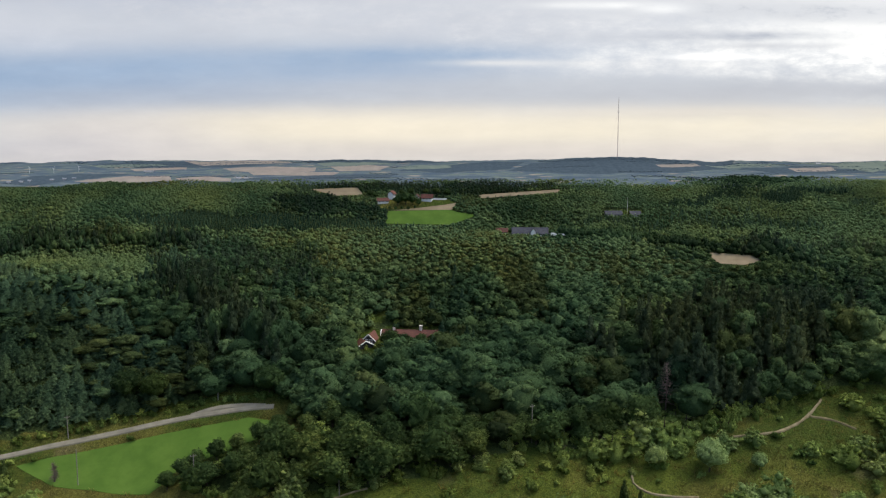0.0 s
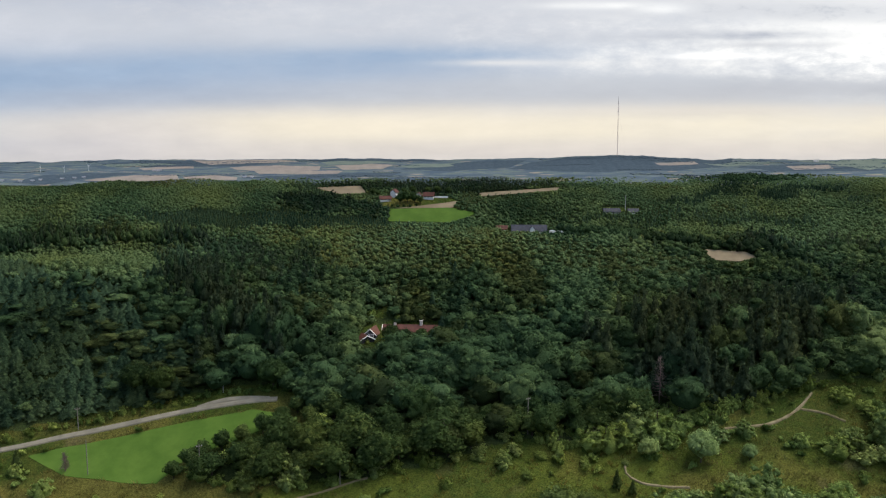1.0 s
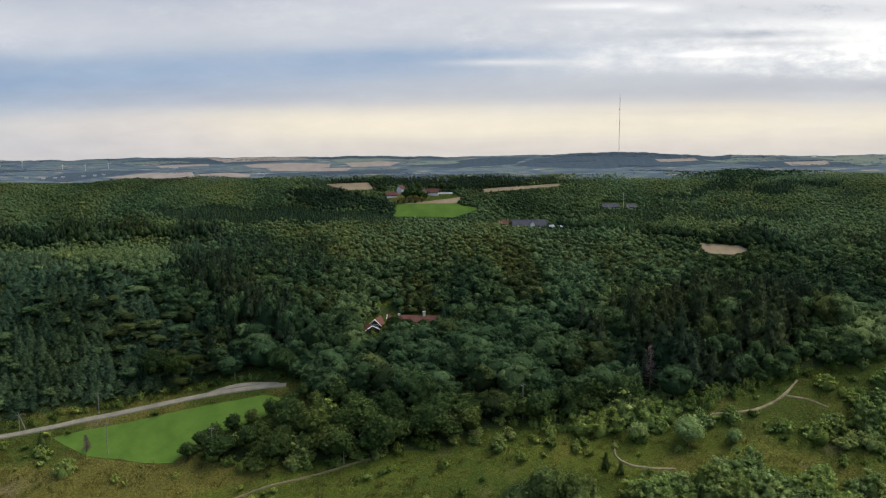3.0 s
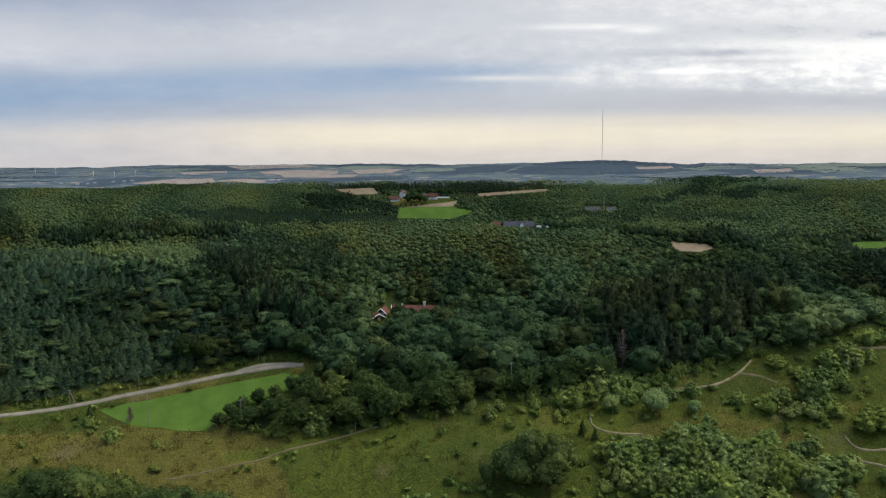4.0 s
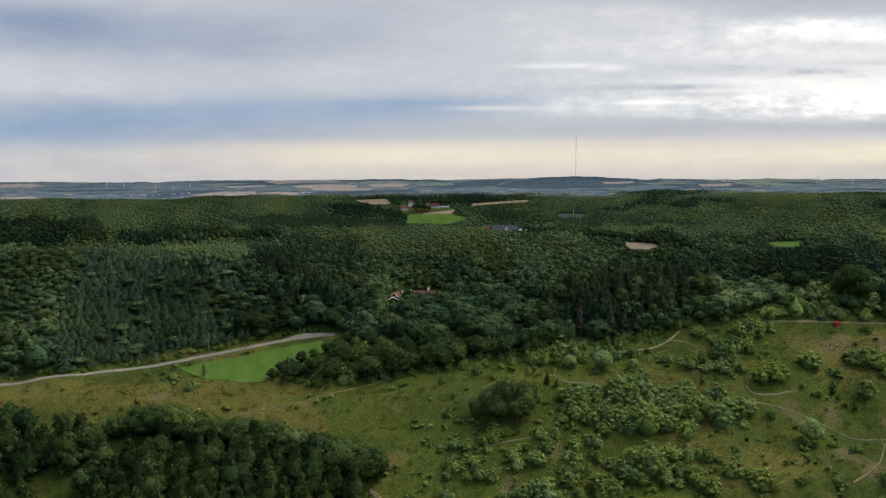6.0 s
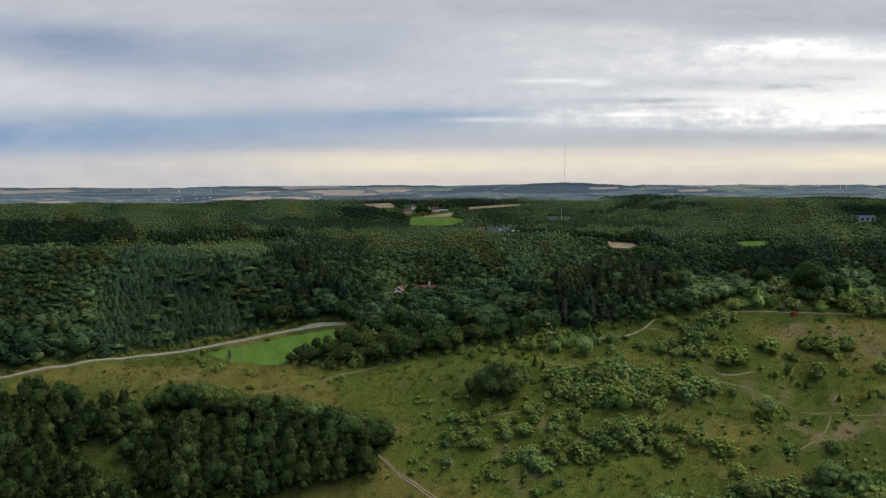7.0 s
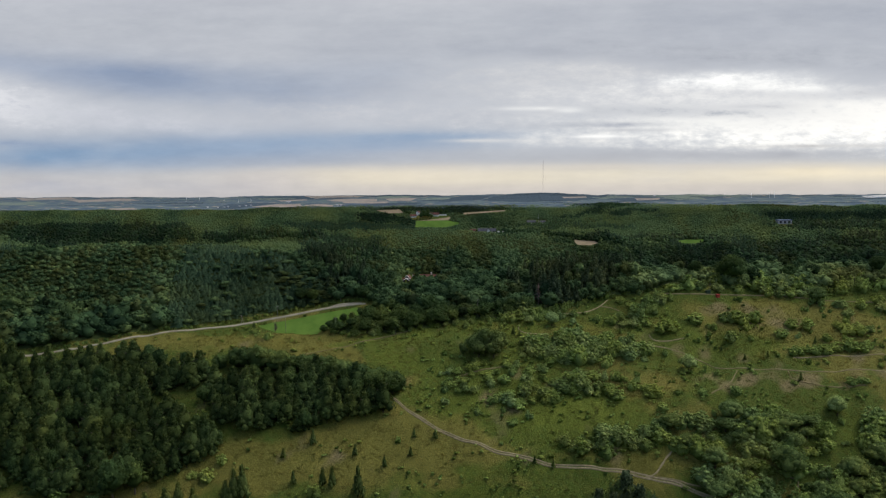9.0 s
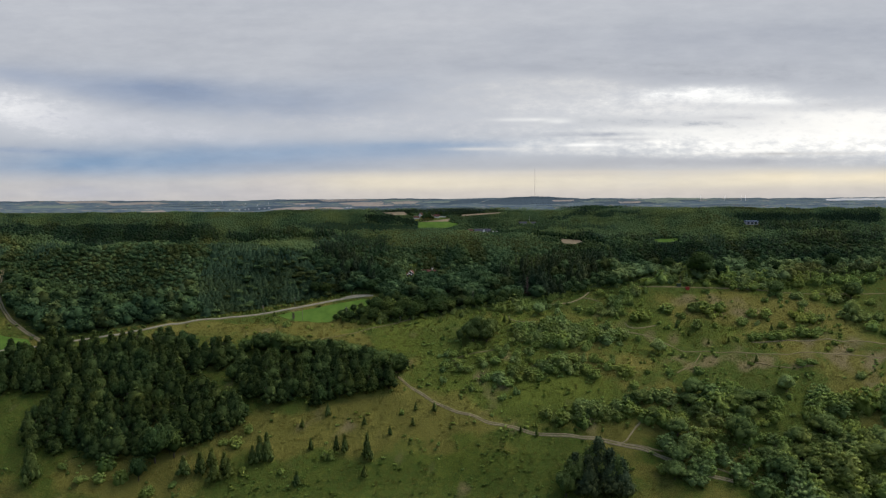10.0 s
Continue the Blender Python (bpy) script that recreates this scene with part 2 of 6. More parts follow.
def sky_material():
    """The overcast evening sky: a cream band above the horizon, blue-grey rain cloud, torn bright gaps."""
    m = bpy.data.materials.new("cloudy_sky")
    m.use_nodes = True
    nodes, links = m.node_tree.nodes, m.node_tree.links
    nodes.remove(nodes["Principled BSDF"])
    tc = nodes.new("ShaderNodeTexCoord")
    xyz = nodes.new("ShaderNodeSeparateXYZ")
    links.new(tc.outputs["Object"], xyz.inputs[0])
    x, h = xyz.outputs["X"], xyz.outputs["Z"]

    def calc(op, a, b_, c=None):
        n = nodes.new("ShaderNodeMath")
        n.operation = op
        for i, v in enumerate((a, b_, c)):
            if v is None:
                continue
            if isinstance(v, (int, float)):
                n.inputs[i].default_value = v
            else:
                links.new(v, n.inputs[i])
        return n.outputs[0]

    def patch(cx, cz, sx, sz, lean, warp):
        """A soft oval, 1 at its middle, with a ragged rim."""
        ox = calc("SUBTRACT", x, cx)
        dx = calc("DIVIDE", ox, sx)
        dz = calc("DIVIDE", calc("SUBTRACT", h, calc("MULTIPLY_ADD", ox, lean, cz)), sz)
        r2 = calc("ADD", calc("ADD", calc("MULTIPLY", dx, dx), calc("MULTIPLY", dz, dz)), warp)
        return calc("POWER", 2.718, calc("MULTIPLY", r2, -1.0))

    broad = noise_node(nodes, links, 0.018, 6, 0.55, (1, 1, 3.4)).outputs[0]
    wisp = noise_node(nodes, links, 0.05, 10, 0.62, (1, 1, 4.5)).outputs[0]
    shred = noise_node(nodes, links, 0.1, 12, 0.68, (1, 1, 2.6)).outputs[0]
    soft = calc("MULTIPLY_ADD", broad, 2.0, -1.0)
    streak = calc("ADD", soft, calc("MULTIPLY_ADD", wisp, 3.0, -1.5))
    torn = calc("ADD", calc("MULTIPLY_ADD", wisp, 3.0, -1.5), calc("MULTIPLY_ADD", shred, 4.6, -2.3))
    height = calc("ADD", h, calc("MULTIPLY_ADD", broad, 7.0, -3.5))
    c = ramp(nodes, links, calc("DIVIDE", height, 100.0), [
        (0.0, (0.63, 0.6, 0.575)), (0.05, (0.68, 0.64, 0.59)), (0.1, (0.575, 0.575, 0.595)), (0.15, (0.5, 0.535, 0.6)),
        (0.3, (0.56, 0.59, 0.65)), (0.44, (0.58, 0.605, 0.66)), (0.6, (0.56, 0.585, 0.64)), (0.95, (0.57, 0.595, 0.65))]).outputs[0]
    veil = (
            (-125, 49.2, 73, 8.1, -0.1, 0.95, (0.3, 0.375, 0.52), soft),
            (-199.3, 57.5, 54.1, 4.3, -0.16, 0.7, (0.42, 0.48, 0.6), soft),
            (-62.3, 49.4, 64.9, 7, 0.06, 0.6, (0.42, 0.475, 0.58), soft),
            (140.8, 71.8, 89.2, 11.4, 0, 0.55, (0.47, 0.5, 0.57), soft),
            (15.5, 60.4, 70.3, 4.3, -0.03, 0.5, (0.47, 0.5, 0.57), soft),
            (-96.9, 77.5, 89.2, 10.8, -0.05, 0.4, (0.5, 0.525, 0.585), soft),
            (120.5, 57.9, 70.3, 3.8, -0.05, 0.6, (0.5, 0.525, 0.58), torn),
            (-8.2, 82.8, 81.1, 5.9, 0.02, 0.5, (0.63, 0.645, 0.69), soft),
            (-173, 86.5, 54.1, 6.8, -0.05, 0.5, (0.61, 0.63, 0.685), soft))
    gaps = (
            (-208.4, 42.8, 40.5, 9.2, -0.22, 1, (0.84, 0.85, 0.885), torn),
            (-212.7, 42.3, 16.8, 3.2, -0.1, 0.8, (1, 1, 1.01), torn),
            (-144.9, 33.3, 59.5, 5.4, -0.12, 0.8, (0.68, 0.7, 0.76), torn),
            (-19.4, 33.8, 81.1, 6.5, -0.02, 0.7, (0.63, 0.65, 0.7), torn),
            (36.8, 47.6, 40.5, 6.5, -0.02, 0.75, (0.66, 0.675, 0.71), torn),
            (57.9, 52.1, 32.4, 3.8, -0.05, 0.7, (0.75, 0.755, 0.77), torn))
    rain = (
            (-90.3, 17.3, 46, 7.7, 0, 0.55, (0.31, 0.415, 0.585), soft),
            (-100.8, 3.7, 33.4, 5.6, 0, 0.5, (0.5, 0.505, 0.56), soft),
            (-22.8, 20.3, 46, 3.1, 0, 0.5, (0.36, 0.455, 0.6), soft),
            (62.2, 15.9, 46, 2.2, 0, 0.45, (0.53, 0.56, 0.61), soft),
            (-156.6, 17.1, 70.3, 7, 0, 1, (0.27, 0.395, 0.57), soft),
            (-62.8, 21.9, 70.3, 4.1, 0.03, 0.85, (0.33, 0.44, 0.6), soft),
            (-8.7, 24.2, 40.5, 1.9, 0, 0.7, (0.33, 0.44, 0.6), streak),
            (-201.1, 22.9, 35.1, 1.4, -0.05, 0.5, (0.32, 0.41, 0.57), streak),
            (-84.9, 14.5, 43.2, 2.4, 0, 0.6, (0.42, 0.48, 0.58), soft))
    glare = (
            (160.2, 25.5, 92, 9, 0, 1, (1.25, 1.23, 1.17), torn),
            (184, 31.5, 62, 8, 0, 0.95, (1.2, 1.18, 1.13), torn),
            (115.7, 37.1, 70.3, 8.1, -0.04, 0.85, (0.9, 0.9, 0.9), torn),
            (118.1, 47.3, 27, 3, 0.02, 0.95, (1.15, 1.15, 1.13), torn),
            (146.7, 43.9, 24.3, 2.7, -0.1, 0.9, (1.1, 1.1, 1.08), torn),
            (185.7, 33.9, 48.6, 4.3, 0, 0.9, (1.15, 1.13, 1.08), torn))
    glints = (
            (102.8, 29.1, 32.4, 2.4, 0, 0.85, (1.1, 1.09, 1.05), torn),
            (51.4, 22.6, 20.3, 2.4, 0, 0.45, (0.95, 0.94, 0.92), torn),
            (64.7, 23.9, 9.7, 0.7, 0, 0.9, (1.2, 1.19, 1.16), streak),
            (38.1, 36, 13.5, 0.9, 0, 0.9, (1.05, 1.05, 1.03), streak),
            (52.7, 35.1, 6.5, 1.1, 0, 0.85, (1.1, 1.1, 1.08), torn),
            (18.1, 22.4, 16.2, 0.8, 0, 0.7, (0.8, 0.8, 0.8), streak))
    bars = (
            (89.6, 34.5, 56.8, 2.6, -0.02, 0.5, (0.56, 0.585, 0.635), torn),
            (172.6, 41, 35.1, 2.2, 0, 0.4, (0.6, 0.61, 0.65), torn),
            (58, 28.9, 35.1, 1.4, 0, 0.7, (0.56, 0.585, 0.64), streak),
            (81.8, 26.4, 16.2, 0.8, 0, 0.5, (0.66, 0.67, 0.7), streak),
            (131.4, 36.2, 16.2, 1.1, 0, 0.6, (0.62, 0.63, 0.67), torn),
            (116.2, 15.6, 113.5, 2.7, 0, 0.85, (0.52, 0.535, 0.575), soft),
            (173.3, 19.1, 43.2, 0.8, 0, 0.6, (0.7, 0.69, 0.68), streak),
            (50.1, 17.6, 32.4, 1.6, 0, 0.6, (0.55, 0.575, 0.62), streak))
    dusk = (
            (82.1, 6.8, 173, 4.6, 0, 0.9, (0.88, 0.805, 0.66), soft),
            (-19.6, 7.1, 62.2, 3.8, 0, 0.75, (0.92, 0.83, 0.67), soft),
            (181.5, 8.1, 62.2, 3.2, 0, 0.85, (1.05, 0.92, 0.68), soft),
            (68.8, 10.8, 81.1, 1.1, 0, 0.55, (0.78, 0.72, 0.64), streak),
            (82.1, 1.2, 189.2, 2.2, 0, 0.6, (0.74, 0.675, 0.615), soft),
            (-168.3, 3.5, 73, 4.9, 0, 0.8, (0.53, 0.545, 0.61), soft),
            (-79.6, 5.3, 24.3, 5.9, 0, 0.5, (0.68, 0.64, 0.64), soft))
    for cx, cz, sx, sz, lean, amount, colour, w in veil + gaps + rain + glare + glints + bars + dusk:
        c = mix(nodes, links, calc("MINIMUM", calc("MULTIPLY", patch(cx, cz, sx, sz, lean, w), amount), 1.0), c, colour)
    for source, lo, hi, share in ((broad, 0.95, 1.05, 1.0), (wisp, 0.93, 1.07, 0.55), (shred, 0.94, 1.06, 0.35)):
        tex = ramp(nodes, links, source, [(0.33, (lo, lo + 0.006, lo + 0.018)), (0.67, (hi, hi - 0.002, hi - 0.008))]).outputs[0]
        c = mix(nodes, links, share, c, tex, "MULTIPLY")
    em = nodes.new("ShaderNodeEmission")
    links.new(c, em.inputs["Color"])
    em.inputs["Strength"].default_value = 0.425
    links.new(em.outputs[0], nodes["Material Output"].inputs["Surface"])
    return m


M_SKY = sky_material()


# ---- building helpers ----
def mesh_from(name, verts, faces, mat, attrs=None, smooth=False):
    """A mesh from arrays: triangles or quads of one kind, with float attributes by vertex."""
    v, f = np.asarray(verts, np.float32), np.asarray(faces, np.int32)
    me = bpy.data.meshes.new(name)
    k = f.shape[1]
    me.vertices.add(len(v))
    me.vertices.foreach_set("co", v.ravel())
    me.loops.add(f.size)
    me.loops.foreach_set("vertex_index", f.ravel())
    me.polygons.add(len(f))
    me.polygons.foreach_set("loop_start", np.arange(0, f.size, k, dtype=np.int32))
    me.update(calc_edges=True)
    me.polygons.foreach_set("use_smooth", np.full(len(f), smooth))
    for key, value in (attrs or {}).items():
        me.attributes.new(key, "FLOAT", "POINT").data.foreach_set("value", np.asarray(value, np.float32))
    me.materials.append(mat)
    return me


def part(name, bm, mat, parent=None, label=""):
    """Links a bmesh as one mesh object under a thing or a part."""
    me = bpy.data.meshes.new(name)
    bmesh.ops.recalc_face_normals(bm, faces=bm.faces)
    bm.to_mesh(me)
    bm.free()
    me.materials.append(mat)
    ob = new(name, me)
    ob.parent = parent
    return tagged(ob, label)


def empty(name, m, label, category, group="", kind=""):
    ob = new(name)
    ob.matrix_world = m
    return tagged(ob, label, category, group, kind)


def box(bm, x0, y0, z0, x1, y1, z1, bevel=0.0):
    r = bmesh.ops.create_cube(bm, size=1)
    bmesh.ops.scale(bm, vec=(x1 - x0, y1 - y0, z1 - z0), verts=r["verts"])
    bmesh.ops.translate(bm, vec=((x0 + x1) / 2, (y0 + y1) / 2, (z0 + z1) / 2), verts=r["verts"])
    if bevel:
        edges = list({e for v in r["verts"] for e in v.link_edges})
        bmesh.ops.bevel(bm, geom=edges, offset=bevel, segments=1, affect="EDGES")
    return bm


def boxes(*rows, bevel=0.0):
    bm = bmesh.new()
    for r in rows:
        box(bm, *r, bevel=bevel)
    return bm


def rod(bm, a, b, r0, r1, n=6):
    a, b = Vector(a), Vector(b)
    q = (b - a).to_track_quat("Z", "Y").to_matrix()
    rings = []
    for p, r in ((a, r0), (b, r1)):
        rings.append([bm.verts.new(p + q @ Vector((r * math.cos(i * math.tau / n), r * math.sin(i * math.tau / n), 0))) for i in range(n)])
    for i in range(n):
        bm.faces.new((rings[0][i], rings[0][(i + 1) % n], rings[1][(i + 1) % n], rings[1][i]))
    bm.faces.new(rings[0][::-1])
    bm.faces.new(rings[1])
    return bm


def rods(*rows, n=6):
    bm = bmesh.new()
    for a, b, r0, r1 in rows:
        rod(bm, a, b, r0, r1, n)
    return bm


def inside(poly, x, y):
    """Which points lie in a polygon of the plan."""
    x, y = np.asarray(x, float), np.asarray(y, float)
    hit = np.zeros(x.shape, bool)
    for (ax, ay), (bx, by) in zip(poly, poly[1:] + poly[:1]):
        if ay != by:
            hit ^= ((ay > y) != (by > y)) & (x < (bx - ax) * (y - ay) / (by - ay) + ax)
    return hit


def line_distance(line, x, y):
    d = np.full(np.shape(x), 1e9)
    for (ax, ay), (bx, by) in zip(line, line[1:]):
        s = np.clip(((x - ax) * (bx - ax) + (y - ay) * (by - ay)) / ((bx - ax) ** 2 + (by - ay) ** 2), 0, 1)
        d = np.minimum(d, np.hypot(x - ax - s * (bx - ax), y - ay - s * (by - ay)))
    return d


def waves(x, y, seed, size):
    """Smooth wandering between -1 and 1, with features of about that size in metres."""
    g = np.random.default_rng(seed)
    out = np.zeros(np.shape(x))
    for k in range(7):
        a, p, s = g.uniform(0, math.tau), g.uniform(0, math.tau), size * g.uniform(0.6, 1.7)
        out = out + np.sin((x * math.cos(a) + y * math.sin(a)) * math.tau / s + p)
    return out / 3.2


# ---- the lie of the land: a long hillside, by height along the plan and its hills and hollows ----
SLOPE_Y = (-260, -60, 20, 45, 58, 78, 107, 122, 143, 162, 180, 196, 206, 260)
SLOPE_Z = (-60, -45, -22, -6, 4.5, 20, 36.5, 44.2, 56.5, 66.5, 74, 75, 75, 75)
HILLS = ((-5, 138, 13, 9, -2.6), (-60, 142, 28, 9, 2.2), (-130, 135, 45, 14, 3.0), (-115, 141, 50, 9, 2.0), (-112, 154, 55, 5, -3.2), (20, 98, 16, 8, 1.5), (-3, 99, 13, 5, 1.2), (70, 127, 26, 9, 2.6), (-62, 113, 30, 11, -2.8), (78, 99, 22, 8, -2.0), (18, 153, 34, 6, 1.6), (30, 163, 26, 4, -1.5), (55, 56, 14, 7, -3.0), (10, 50, 26, 8, -3.5))


def land(x, y):
    x, y = np.asarray(x, float), np.asarray(y, float)
    ky, kz = np.array(SLOPE_Y, float), np.array(SLOPE_Z, float)
    d = np.diff(kz) / np.diff(ky)
    m = np.concatenate([d[:1], (d[1:] + d[:-1]) / 2, d[-1:]])
    c = np.clip(y, ky[0], ky[-1])
    i = np.clip(np.searchsorted(ky, c) - 1, 0, len(ky) - 2)
    w = ky[i + 1] - ky[i]
    s = (c - ky[i]) / w
    z = ((2 * s**3 - 3 * s**2 + 1) * kz[i] + (s**3 - 2 * s**2 + s) * w * m[i]
         + (3 * s**2 - 2 * s**3) * kz[i + 1] + (s**3 - s**2) * w * m[i + 1])
    for cx, cy, sx, sy, a in HILLS:
        z = z + a * np.exp(-((x - cx) / sx) ** 2 - ((y - cy) / sy) ** 2)
    return z + (0.42 * waves(x, y, 5, 19) + 0.22 * waves(x, y, 6, 7)) * np.clip((122 - y) / 20, 0, 1)


def at(x, y, dz=0.0):
    return (x, y, float(land(x, y)) + dz)


# ---- the plan ----
NEAR_FIELD = [(-60.5, 114.4), (-55.2, 115.7), (-41, 118.2), (-28.6, 120.3), (-25.4, 119.6), (-23.9, 117.8), (-30.6, 114.8), (-37.2, 111.8),
              (-39.6, 108.4), (-53.8, 110.9)]
ROAD = [(-190.1, 84.1), (-160, 90.6), (-141, 94.8), (-123.2, 98.6), (-108.8, 102.6), (-92, 108.2), (-82, 110.9), (-71.4, 113.7), (-62, 116), (-55.5, 117.4),
        (-48, 118.8), (-40.3, 120.2), (-35.2, 121), (-29, 121.8), (-25.2, 122)]
TRACK_WEST = [(-141, 96.8), (-150.7, 102.1), (-159.2, 108), (-170.3, 120.3), (-176, 134)]
FIELD_WEST = [(-175, 99), (-158.8, 99.5), (-147.1, 97.5), (-141.7, 92.8), (-153.6, 89.9), (-175, 88)]
MEADOW = [(-149.7, 150.5), (-139.7, 148.4), (-141.4, 144), (-147.1, 145.1)]
FAR_FIELD = [(-11.2, 163.3), (-11.3, 167.5), (0.7, 168.1), (6.4, 166.5), (1.2, 163.5)]
GRAIN_A = [(-10, 167.8), (-4, 168.9), (0.1, 169.8), (2.6, 170.5), (1.6, 168.1)]
FARM_GRASS = [(-13.6, 169.6), (-11, 172.8), (-4, 172.2), (0.6, 172.4), (2.6, 170.5), (0.1, 169.8), (-4, 168.9), (-10, 167.8), (-12, 168.4)]
GRAIN_B = [(-27.7, 176.3), (-18.1, 177.2), (-16.5, 173.6), (-22.4, 173.4)]
GRAIN_C = [(7.1, 173.7), (24.2, 176.3), (23.4, 174.8), (7.6, 172.3)]
GRAIN_D = [(48.4, 153.3), (56, 152.9), (57.8, 151.5), (54, 150.4), (49, 150.6)]
GLADE = [(86.3, 154.1), (96.5, 154.6), (95.7, 152.5), (88.1, 152)]
YARD = [(-14.5, 133.4), (-14.6, 136.4), (-12.5, 138.2), (-9.5, 139.2), (-0.8, 139.1), (-0.8, 136.9), (-8.5, 135.6), (-10, 132.8)]
YARD_BACK = [(-13.2, 140.2), (-10, 142), (-8.3, 140.9), (-10, 139.9)]
SLATE_YARD = [(12, 159.7), (11, 161.6), (20, 161.4), (30, 158.9), (30, 158.1), (19, 158.9)]
GREY_YARD = [(31.8, 167.5), (31.8, 168.6), (39.6, 168.6), (39.6, 167.5)]
HALL_YARD = [(126, 164), (126, 166.5), (132.5, 166.5), (132.5, 164)]
FOREST = [(-340, 128), (-178, 130), (-168, 121), (-157, 109.5), (-149, 104), (-138, 98.5), (-118, 103), (-104, 107), (-90, 111.6), (-76, 115.6), (-64, 118.6),
          (-54, 120.8), (-42, 122.4), (-33, 124.6), (-25, 124.2), (-18.5, 120.5), (-19.5, 117.5), (-25, 114.5), (-31.5, 112), (-36, 110), (-33, 108.6),
          (-27.7, 107.3), (-20, 107.6), (-13.5, 108.2), (-7, 109.2), (1, 111), (7, 113.5), (13, 114.5), (19, 113.5), (25, 115), (40, 118.5), (52, 122),
          (70.8, 124.5), (77, 128), (92.7, 129.5), (117.8, 128), (144, 131), (170, 135), (340, 140), (340, 193), (-340, 193)]
CLEARINGS = [FAR_FIELD, FARM_GRASS, GRAIN_A, GRAIN_B, GRAIN_C, GRAIN_D, GLADE, MEADOW, SLATE_YARD, GREY_YARD, HALL_YARD, YARD_BACK]
PATH_MAIN = [(-12, 80.6), (-7, 77), (-1.1, 73.9), (13.7, 67.6), (29.6, 64.5), (45.4, 63.5), (55.8, 62.5), (67.3, 59.6), (78.1, 54.2), (90, 51.1)]
PATH_FORK = [(41.5, 116.2), (48.5, 117), (53.3, 119.2), (56.1, 121.5)]
PATH_FORK_B = [(53.3, 119.2), (56.9, 118.3), (59.4, 117)]
PATH_HILL = [(-43, 98.3), (-34.7, 100.5), (-25.3, 103.3), (-15.1, 106.8), (-10, 108.2)]
PATH_TOP = [(74.8, 123.3), (91.9, 124.4), (109.1, 125.1), (120.7, 124.4), (130, 123), (145.5, 122.4), (165.5, 122.7)]
PATH_BEND = [(69.8, 71.7), (67.1, 68.9), (63.7, 65.6), (60.5, 62.7), (57.6, 61.9)]
PATH_EAST = [(65.5, 103.8), (73.2, 102.4), (81.9, 98.7), (86.9, 94.5), (104.4, 92.6), (114.7, 91.9), (131.9, 92), (151.4, 90.8), (164.4, 89.8)]
PATH_EAST_B = [(109.1, 97.8), (120.8, 98.2), (133.9, 98.5), (143.6, 97.7), (154.1, 96.9), (167.1, 95.4)]
PATH_SOUTH = [(60.7, 62), (72.2, 59.1), (84.5, 54.9), (92.3, 52), (100.1, 48.8), (107.9, 44.8)]
PATH_SWIRL = [(90.5, 92.6), (88, 88.6), (84, 85.2), (80.4, 83.2)]
PATH_SWIRL_B = [(105.6, 92.3), (106.5, 89.1), (115, 86.4), (125.8, 85.8)]
PATH_LOOP = [(95.5, 61), (97.2, 60.8), (97.4, 59.9), (96.1, 58.3)]
PATH_GAP = [(105.8, 64), (105.7, 61.8), (104.8, 59.2)]
PATH_RISE = [(5.8, 87.7), (13.4, 90.5), (21.2, 92.3)]
RILL_A = [(25.9, 110.3), (25.8, 108.7), (27.2, 107.3), (30.5, 106.7), (34, 106.5)]
RILL_B = [(67.2, 107.3), (67.6, 106.2), (69, 105.3), (73, 105.5), (77.9, 106.1)]

# ---- the ground, one sheet ----
gx = np.concatenate([np.linspace(-1500, -300, 16)[:-1], np.arange(-300, 300.1, 1.5), np.linspace(300, 1500, 16)[1:]])
gy = np.concatenate([np.linspace(-260, 24, 30)[:-1], np.arange(24, 206.1, 1.25)])
GX, GY = np.meshgrid(gx, gy)
GZ = land(GX, GY)
rows, cols = GX.shape
idx = np.arange(rows * cols).reshape(rows, cols)
quads = np.stack([idx[:-1, :-1], idx[:-1, 1:], idx[1:, 1:], idx[1:, :-1]], -1).reshape(-1, 4)
fx, fy = GX.ravel(), GY.ravel()
wood = np.clip(inside(FOREST, fx, fy) * 1.0, 0, 1)
for c in CLEARINGS:
    wood[inside(c, fx, fy)] = 0
wood[inside(YARD, fx, fy)] = 0


def covers(*ovals):
    """Soft ovals of the plan: middle, half sizes and strength."""
    return sum(a * np.exp(-((fx - cx) / sx) ** 2 - ((fy - cy) / sy) ** 2) for cx, cy, sx, sy, a in ovals)


# straw-coloured and lush grass, yellow moss, sandy soil
dry = 0.22 * waves(fx, fy, 11, 45) + 0.12 * waves(fx, fy, 12, 13) + covers(
    (-30, 66, 30, 6, 0.62), (-52, 60, 14, 5, 0.45), (-8, 69, 14, 5, 0.35), (-75, 105, 36, 6, 0.42), (-35, 95, 15, 4, 0.55), (-44, 103, 12, 5, 0.3), (30, 67, 34, 3.5, 0.42), (10, 73, 14, 4, 0.3),
    (98, 117, 26, 6, 0.42), (130, 112, 40, 8, 0.2), (92, 100, 30, 8, 0.1), (57, 63, 8, 4, 0.4), (-95, 50, 30, 4, 0.4), (-14, 99, 10, 5, -0.5), (4, 97, 15, 7, -0.35), (15, 53, 26, 5, -0.6), (12, 59.5, 24, 2.2, 0.35),
    (-28, 50, 16, 4, -0.55), (-62, 72, 6, 5, -0.4), (46, 79, 20, 4, -0.2), (20, 84, 24, 9, -0.35), (40, 70, 30, 4, -0.2), (-17, 97.5, 8, 5, -0.5), (-43, 69, 9, 3, -0.5), (-33, 103, 7, 1.6, -0.45),
    (-73, 109.7, 5, 0.9, -0.7), (-29, 97, 6, 3, 0.4), (-28, 66, 12, 5, 0.4), (92, 110, 22, 10, 0.1))
